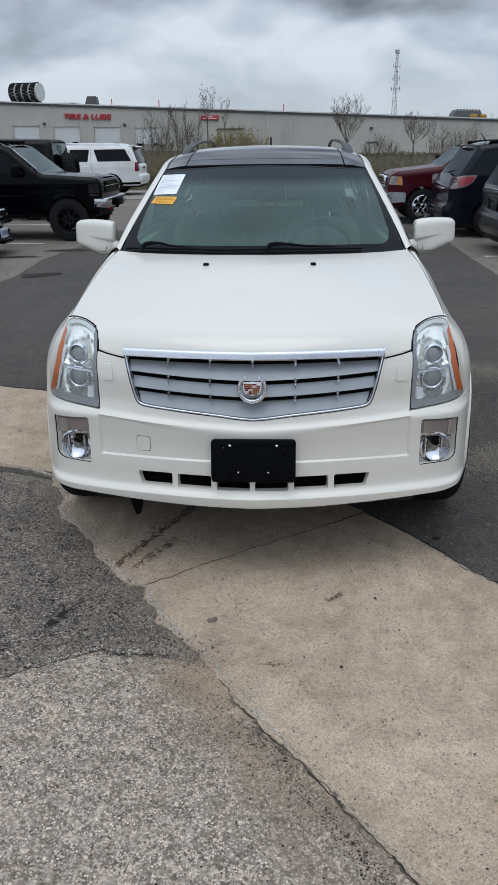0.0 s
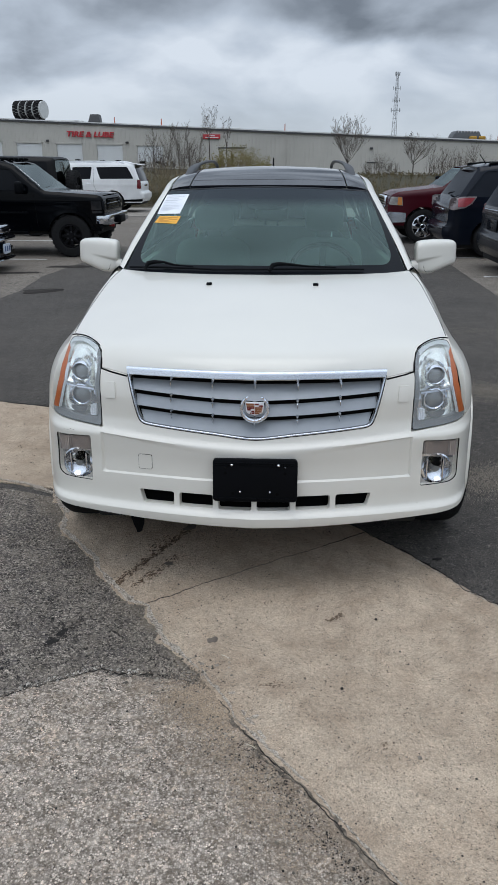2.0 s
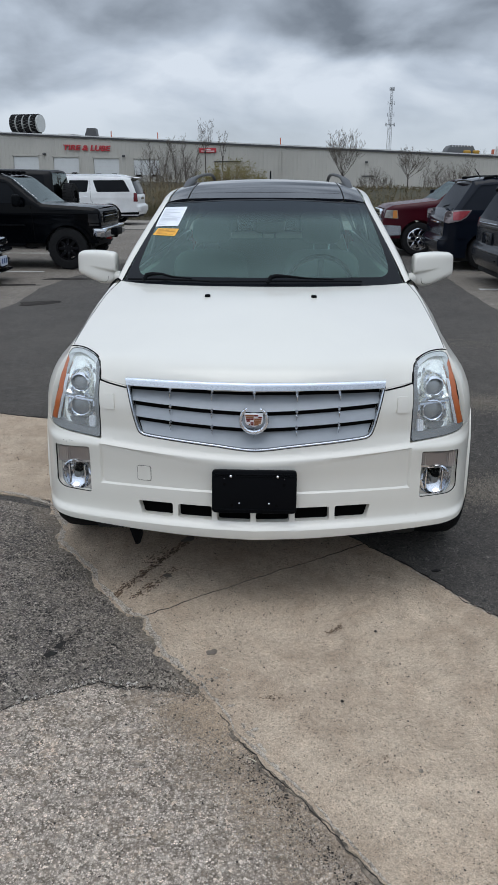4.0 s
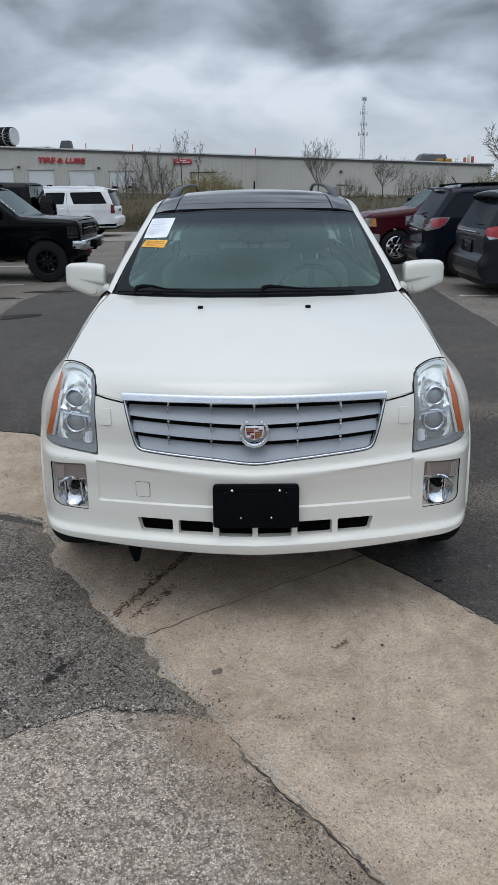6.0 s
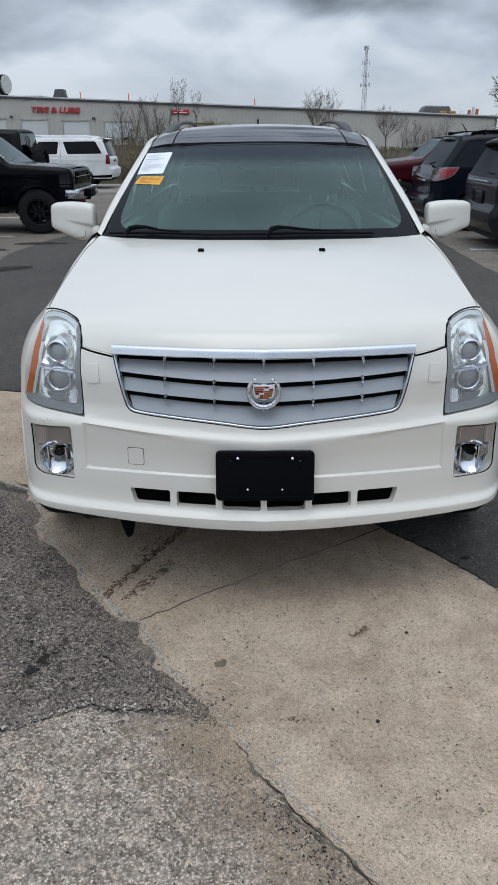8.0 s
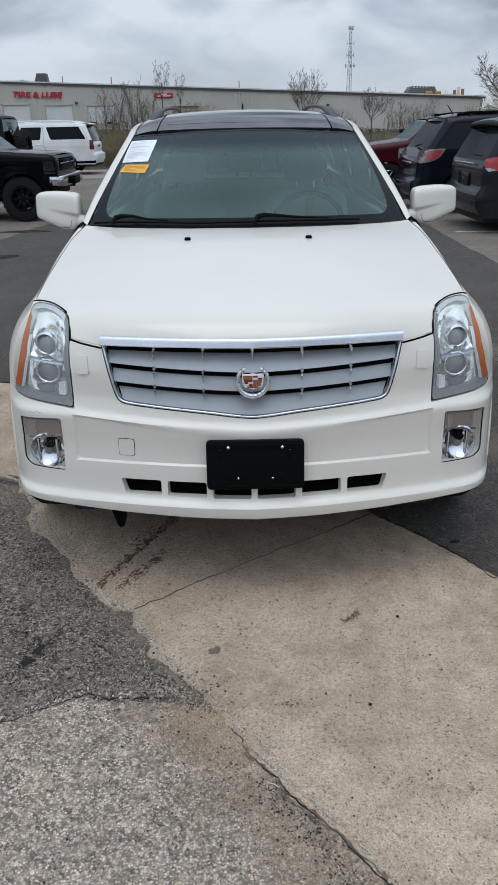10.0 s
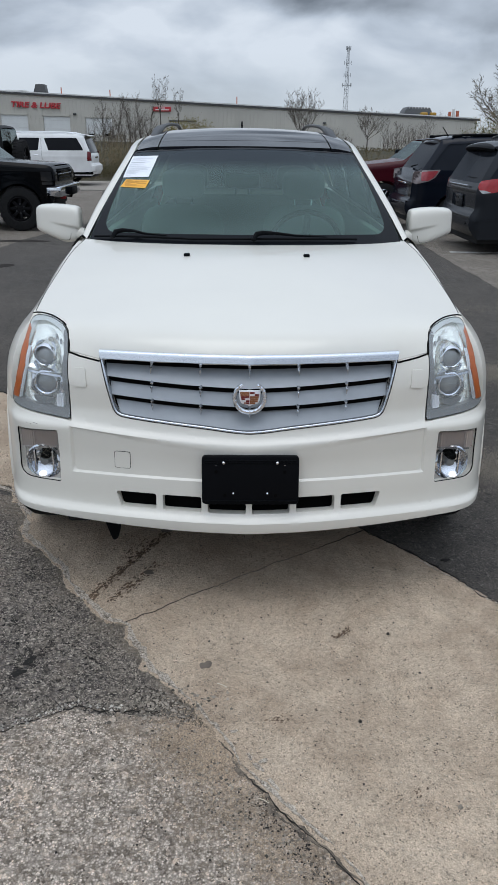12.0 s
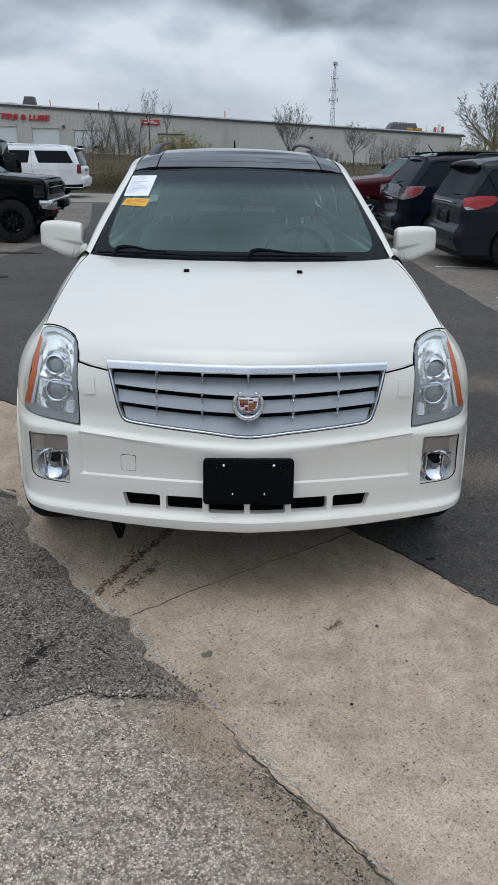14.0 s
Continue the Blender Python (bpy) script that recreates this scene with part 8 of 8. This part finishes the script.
dumper = thing("dump_truck", "dark dump truck body with yellow cab beyond the roof", "truck")
bm = slab([(33.2, 6.0), (39.9, 6.0), (38.6, 8.25), (34.2, 8.4), (33.6, 7.6)], 160.0, 165.0, .1, "y")
part("dump_body", bm, material("weathered_dark_steel", (0.10, 0.105, 0.11), 0.6, vary=0.2), dumper)
for x0, x1 in ((36.6, 38.0), (38.5, 39.7)):
    bm = bmesh.new()
    box(bm, x0, x1, 158.6, 160.0, 6.2, 7.35, .25, 3)
    part("yellow_cab", bm, MACHINE_YELLOW, dumper, "yellow cab")
bm = bmesh.new()
box(bm, 33.6, 39.4, 160.5, 164.5, 1.6, 6.0, .1)
part("chassis", bm, TRIM_DARK, dumper)
for x in (34.8, 38.2):
    for y in (160.0, 164.2):
        part("wheel", moved(lathe([(0, .4), (0, 1.4), (.8, 1.4), (.8, .4)], 24, "y"), Matrix.Translation((x, y, 1.4 + ground_height(x, y)))), RUBBER, dumper)
for i in range(7):
    bm = bmesh.new()
    box(bm, 34.4 + .6 * i, 34.6 + .6 * i, 159.9, 160.0, 8.05, 8.3, .02)
    part("body_rib", bm, SIGN_WHITE, dumper)
for k, (x, hgt) in enumerate(((43.6, 7.7), (44.4, 8.3), (45.2, 7.9))):
    bm = bmesh.new()
    box(bm, x, x + .4, 164, 165, ground_height(x, 164.5) - .1, hgt, .05)
    tagged(part("marker_post", bm, (ORANGE_PAINT, TRIM_LIGHT)[k % 2]), "tall orange or pale post beyond the roof", "post", group="posts beyond the roof")


# ---- plants ----
BARK = material("grey_bark", (0.085, 0.070, 0.058), 0.95, vary=0.25, scale=20.0)
TWIG = material("thin_twigs", (0.105, 0.088, 0.072), 0.95, island=0.35)
BUD = material("yellow_green_buds", (0.19, 0.17, 0.05), 0.9, island=0.4)
LEAF = material("fresh_leaves", (0.10, 0.115, 0.035), 0.9, island=0.45)
DEAD = material("dry_stalks", (0.22, 0.165, 0.09), 0.95, island=0.4)


def twig(verts, faces, a, b, r0, r1):
    d = (b - a)
    if d.length < 1e-6:
        return
    d.normalize()
    u = d.cross(Vector((.3, .5, .8))).normalized()
    w = d.cross(u)
    k = len(verts)
    for p, r in ((a, r0), (b, r1)):
        for j in range(3):
            t = 2.0944 * j
            verts.append(tuple(p + r * (math.cos(t) * u + math.sin(t) * w)))
    for j in range(3):
        faces.append((k + j, k + (j + 1) % 3, k + 3 + (j + 1) % 3, k + 3 + j))


def leaf(verts, faces, p, s, rnd):
    u = Vector((rnd.gauss(0, 1), rnd.gauss(0, 1), rnd.gauss(0, 1))).normalized()
    w = u.cross(Vector((rnd.gauss(0, 1), rnd.gauss(0, 1), rnd.gauss(0, 1)))).normalized()
    k = len(verts)
    for a, b in ((0, 0), (.5, .28), (1, 0), (.5, -.28)):
        verts.append(tuple(p + s * (a * u + b * w)))
    faces.append((k, k + 1, k + 2, k + 3))


def raw(name, verts, faces, mat, parent=None):
    me = bpy.data.meshes.new(name)
    me.from_pydata(verts, [], faces)
    me.materials.append(mat)
    ob = new(name, me)
    if parent:
        ob.parent = parent
    return ob


def bare_tree(label, x, y, height, spread, seed, levels=5, buds=0, bud_size=.05, trunk_r=None, fork=.35, thin=1.0):
    rnd = random.Random(seed)
    z0 = ground_height(x, y) - .05
    ob = thing("tree", label, "tree", Matrix.Translation((x, y, z0)))
    limbs, fine, leaves = ([], []), ([], []), ([], [])

    def grow(p, d, length, r, level):
        n = 3
        for i in range(n):
            d2 = (d + Vector((rnd.gauss(0, .13), rnd.gauss(0, .13), rnd.gauss(0, .07)))).normalized()
            q = p + d2 * length / n
            tgt = limbs if level < 2 else fine
            twig(*tgt, p, q, max(r, .006), max(r * .86, .005))
            p, d, r = q, d2, r * .86
            if level < levels and i > 0 and rnd.random() < .75:
                side = (d + Vector((rnd.gauss(0, 1), rnd.gauss(0, 1), rnd.gauss(.15, .4))).normalized() * spread).normalized()
                grow(p, side, length * rnd.uniform(.5, .75), r * .55, level + 1)
        if level < levels:
            for _ in range(2):
                side = (d + Vector((rnd.gauss(0, 1), rnd.gauss(0, 1), rnd.gauss(.1, .4))).normalized() * spread * .8).normalized()
                grow(p, side, length * rnd.uniform(.62, .85), r * .66, level + 1)
        elif buds and rnd.random() < buds:
            leaf(*leaves, p, bud_size * rnd.uniform(.6, 1.3), rnd)

    grow(Vector((0, 0, 0)), Vector((rnd.gauss(0, .04), rnd.gauss(0, .04), 1)), height * fork, trunk_r or height * .022, 0)
    raw("trunk", *limbs, BARK, ob)
    tagged(raw("twig_mass", *fine, TWIG, ob), kind="stuff")
    if leaves[0]:
        tagged(raw("bud_mass", *leaves, BUD, ob), kind="stuff")
    return ob


def brush(label, x0, x1, y0, y1, height, count, seed, mat, leaf_mat=None, leafy=0, size=.06, r=.010):
    """A thicket of thin branching stems."""
    rnd = random.Random(seed)
    ob = thing("shrub", label, "shrub", Matrix.Translation((0, 0, 0)))
    stems, leaves = ([], []), ([], [])
    for _ in range(count):
        u = rnd.random()
        x, y = x0 + (x1 - x0) * u, rnd.uniform(y0, y1)
        top = height * (.45 + .55 * math.sin(math.pi * min(max(u, .08), .92))) * rnd.uniform(.5, 1.05)
        p = Vector((x, y, ground_height(x, y) - .03))
        d = Vector((rnd.gauss(0, .2), rnd.gauss(0, .2), 1)).normalized()
        n = 5
        rr = r * rnd.uniform(.6, 1.3)
        for i in range(n):
            d = (d + Vector((rnd.gauss(0, .14), rnd.gauss(0, .14), .05))).normalized()
            q = p + d * top / n
            twig(*stems, p, q, rr, rr * .8)
            rr *= .8
            for _ in range(3 if i else 0):
                e = q + (d * .6 + Vector((rnd.gauss(0, .7), rnd.gauss(0, .7), rnd.gauss(.3, .3)))) * top * .16
                twig(*stems, q, e, rr * .7, rr * .3)
                for _ in range(leafy):
                    leaf(*leaves, q + (e - q) * rnd.random(), size * rnd.uniform(.5, 1.4), rnd)
            p = q
    tagged(raw("stem_mass", *stems, mat, ob), kind="stuff")
    if leaves[0]:
        tagged(raw("foliage", *leaves, leaf_mat, ob), kind="stuff")
    return ob


def leader_tree(label, x, y, height, reach, seed, first=.25, limbs=16, rise=.9, trunk_r=.03, twiggy=3, buds=0):
    """A young bare tree: one stem to the top, limbs that rise from it, shorter towards the tip, with twigs on them."""
    rnd = random.Random(seed)
    ob = thing("tree", label, "tree", Matrix.Translation((x, y, ground_height(x, y) - .05)))
    stem, fine, leaves = ([], []), ([], []), ([], [])
    p, d, spots = Vector((0, 0, 0)), Vector((rnd.gauss(0, .05), rnd.gauss(0, .05), 1)).normalized(), []
    for i in range(16):
        d = (d + Vector((rnd.gauss(0, .05), rnd.gauss(0, .05), .06))).normalized()
        q = p + d * height / 16
        r0, r1 = (trunk_r * (1 - .93 * (i + u) / 16) for u in (0, 1))
        twig(*stem, p, q, r0, r1)
        spots.append((i / 16, p.copy(), r0))
        p = q

    def shoot(p, d, length, r, level):
        for i in range(4):
            d = (d + Vector((rnd.gauss(0, .12), rnd.gauss(0, .12), .08))).normalized()
            q = p + d * length / 4
            twig(*(stem if level == 0 else fine), p, q, max(r, .0032), max(r * .8, .0028))
            p, r = q, r * .8
            if level < twiggy:
                for _ in range(2 if level else 1):
                    a = rnd.uniform(0, 6.28)
                    e = (d + .75 * Vector((math.cos(a), math.sin(a), rnd.uniform(-.1, .5)))).normalized()
                    shoot(p, e, length * rnd.uniform(.30, .52), r * .6, level + 1)
            elif buds and rnd.random() < buds:
                leaf(*leaves, p, .05 * rnd.uniform(.6, 1.3), rnd)

    for i in range(limbs):
        t = first + (1 - first) * (i + rnd.random()) / limbs * .95
        k, base, r = min(spots, key=lambda q: abs(q[0] - t))
        a = rnd.uniform(0, 6.28)
        shoot(base, Vector((math.cos(a), math.sin(a), rise * rnd.uniform(.8, 1.4))).normalized(), reach * (1.15 - .85 * (t - first) / (1 - first)) * rnd.uniform(.7, 1.1), r * .55, 0)
    raw("trunk", *stem, BARK, ob)
    tagged(raw("twig_mass", *fine, TWIG, ob), kind="stuff")
    if leaves[0]:
        tagged(raw("bud_mass", *leaves, BUD, ob), kind="stuff")
    return ob


def vase_tree(label, x, y, height, reach, seed, fork=.3, limbs=8, trunk_r=.05, thin=.0036, buds=0, rise=.05, bush=1.0):
    """A bare tree whose trunk forks low into limbs that spread to a round crown, with fine straight twigs along them."""
    rnd = random.Random(seed)
    ob = thing("tree", label, "tree", Matrix.Translation((x, y, ground_height(x, y) - .05)))
    wood, fine, leaves = ([], []), ([], []), ([], [])
    top = Vector((rnd.gauss(0, .05), rnd.gauss(0, .05), height * fork))
    twig(*wood, Vector((0, 0, 0)), top * .5, trunk_r, trunk_r * .9)
    twig(*wood, top * .5, top, trunk_r * .9, trunk_r * .8)

    def spray(p, d, length, r, level):
        for i in range(5):
            d = (d + Vector((rnd.gauss(0, .10), rnd.gauss(0, .10), rise))).normalized()
            q = p + d * length / 5
            twig(*fine, p, q, max(r, thin), max(r * .8, thin * .85))
            p, r = q, r * .8
            if level < 2 and i:
                a = rnd.uniform(0, 6.28)
                spray(p, (d + .6 * Vector((math.cos(a), math.sin(a), .2))).normalized(), length * rnd.uniform(.35, .6), r * .6, level + 1)
            elif buds and rnd.random() < buds:
                leaf(*leaves, p, .06 * rnd.uniform(.6, 1.3), rnd)

    for i in range(limbs):
        a = 6.28 * i / limbs + rnd.uniform(-.3, .3)
        out = reach * rnd.uniform(.35, 1.0)
        start = top * rnd.uniform(.82, 1.0)
        tip = Vector((out * math.cos(a), out * math.sin(a), height * (fork + (1 - fork) * (1 - .42 * (out / reach) ** 2)) * rnd.uniform(.93, 1.02)))
        p, r = start, trunk_r * rnd.uniform(.4, .6)
        for j in range(9):
            t = (j + 1) / 9
            q = start.lerp(tip, t) + Vector((math.cos(a), math.sin(a), 0)) * out * .16 * math.sin(math.pi * t) + Vector((rnd.gauss(0, .025), rnd.gauss(0, .025), 0))
            twig(*wood, p, q, r, r * .82)
            d, p, r = (q - p).normalized(), q, max(r * .82, .005)
            for _ in range((2 if bush > .6 else 1) if j else 0):
                b = rnd.uniform(0, 6.28)
                spray(p, (d + .8 * Vector((math.cos(b), math.sin(b), .15))).normalized(), height * .22 * bush * (1.1 - .6 * t) * rnd.uniform(.6, 1.1), r * .5, 0)
    raw("trunk", *wood, BARK, ob)
    tagged(raw("twig_mass", *fine, TWIG, ob), kind="stuff")
    if leaves[0]:
        tagged(raw("bud_mass", *leaves, BUD, ob), kind="stuff")
    return ob


vase_tree("tall slender bare tree before the warehouse", -4.86, 50.0, 4.6, .75, 11, .50, 7, .045, bush=.45)
vase_tree("slender bare young tree before the warehouse", -3.75, 50.5, 3.6, .6, 12, .55, 5, .035, bush=.4)
vase_tree("bare spreading tree with pale twigs", 4.2, 50.0, 3.75, 1.15, 13, .24, 10, .055)
vase_tree("bare spreading tree before the warehouse", 8.5, 50.0, 2.5, 1.05, 24, .32, 8, .045)
leader_tree("small bare sapling in the grass", 9.55, 50.0, 1.8, .6, 15, .2, 12, 1.3, .022, 2)
leader_tree("small bare leaning sapling in the grass", 10.45, 50.0, 1.7, .6, 16, .3, 11, 1.3, .028, 2)
leader_tree("small bare sapling in the grass", 12.6, 50.0, 1.9, .9, 19, .2, 13, 1.2, .03, 2)
vase_tree("large bare tree with opening buds", 16.2, 45.0, 4.5, 3.0, 17, .28, 16, .12, .0055, .08, -.03)
vase_tree("bare tree with opening buds", 18.6, 47.0, 4.6, 2.4, 18, .3, 14, .10, .0055, .10, -.03)
for k, (x, hgt, reach) in enumerate(((-8.2, 2.5, 1.1), (-7.5, 2.9, 1.2), (-6.7, 2.7, 1.3), (-6.0, 3.0, 1.1), (-5.5, 2.6, .9))):
    leader_tree("many-stemmed bare shrub tree in the thicket", x, 47.5 + .4 * k, hgt, reach, 70 + k, .1, 18, 1.5, .035, 2)
brush("thicket of bare brown stems", -9.0, -7.2, 46.0, 49.0, 2.2, 60, 21, BARK, r=.015)
brush("thicket of bare brown stems", -7.3, -5.2, 46.0, 49.0, 2.2, 70, 22, BARK, r=.015)
brush("yellow-green budding shrub in the grass", -5.0, -0.9, 46.0, 49.0, 1.7, 210, 23, DEAD, BUD, 3, .065, .013)
brush("sparse bare shrub in the grass", 5.2, 7.4, 48.0, 50.0, 1.3, 80, 24, TWIG, r=.014)
brush("sparse bare shrub in the grass", 9.2, 13.0, 47.0, 50.0, 1.5, 150, 25, TWIG, r=.014)
brush("budding green shrub below the trees", 13.0, 19.5, 42.0, 45.0, 2.3, 260, 26, DEAD, LEAF, 1, .10, .016)
WEED = material("brown_green_weeds", (0.085, 0.070, 0.032), 0.95, island=0.5)
for k, (xa, xb, ya, yb, hgt, count) in enumerate(((-9.5, -6.5, 31.0, 34.0, .55, 420), (-6.6, -3.2, 31.0, 34.0, .75, 480), (-8.5, -3.5, 34.0, 39.0, 1.1, 420), (-3.4, 2.5, 33.0, 38.0, .5, 260), (2.0, 8.0, 33.0, 38.0, .55, 420), (7.5, 15.0, 33.0, 38.0, .6, 420), (3.0, 9.5, 40.0, 44.0, .28, 420), (9.0, 15.5, 40.0, 44.0, .35, 420))):
    brush("dry brown and green weeds on the grassy bank", xa, xb, ya, yb, hgt, count, 27 + k, (DEAD, WEED)[k % 2], WEED, 1, .05, .006)
for x, hgt in ((33.0, 3.6), (36.0, 3.9), (48.5, 4.0), (66.0, 5.5), (70.0, 6.0)):
    bare_tree("distant bare tree beyond the warehouse", x, 190.0, hgt + 6.0, .8, int(x), 4, fork=.35, trunk_r=.2)
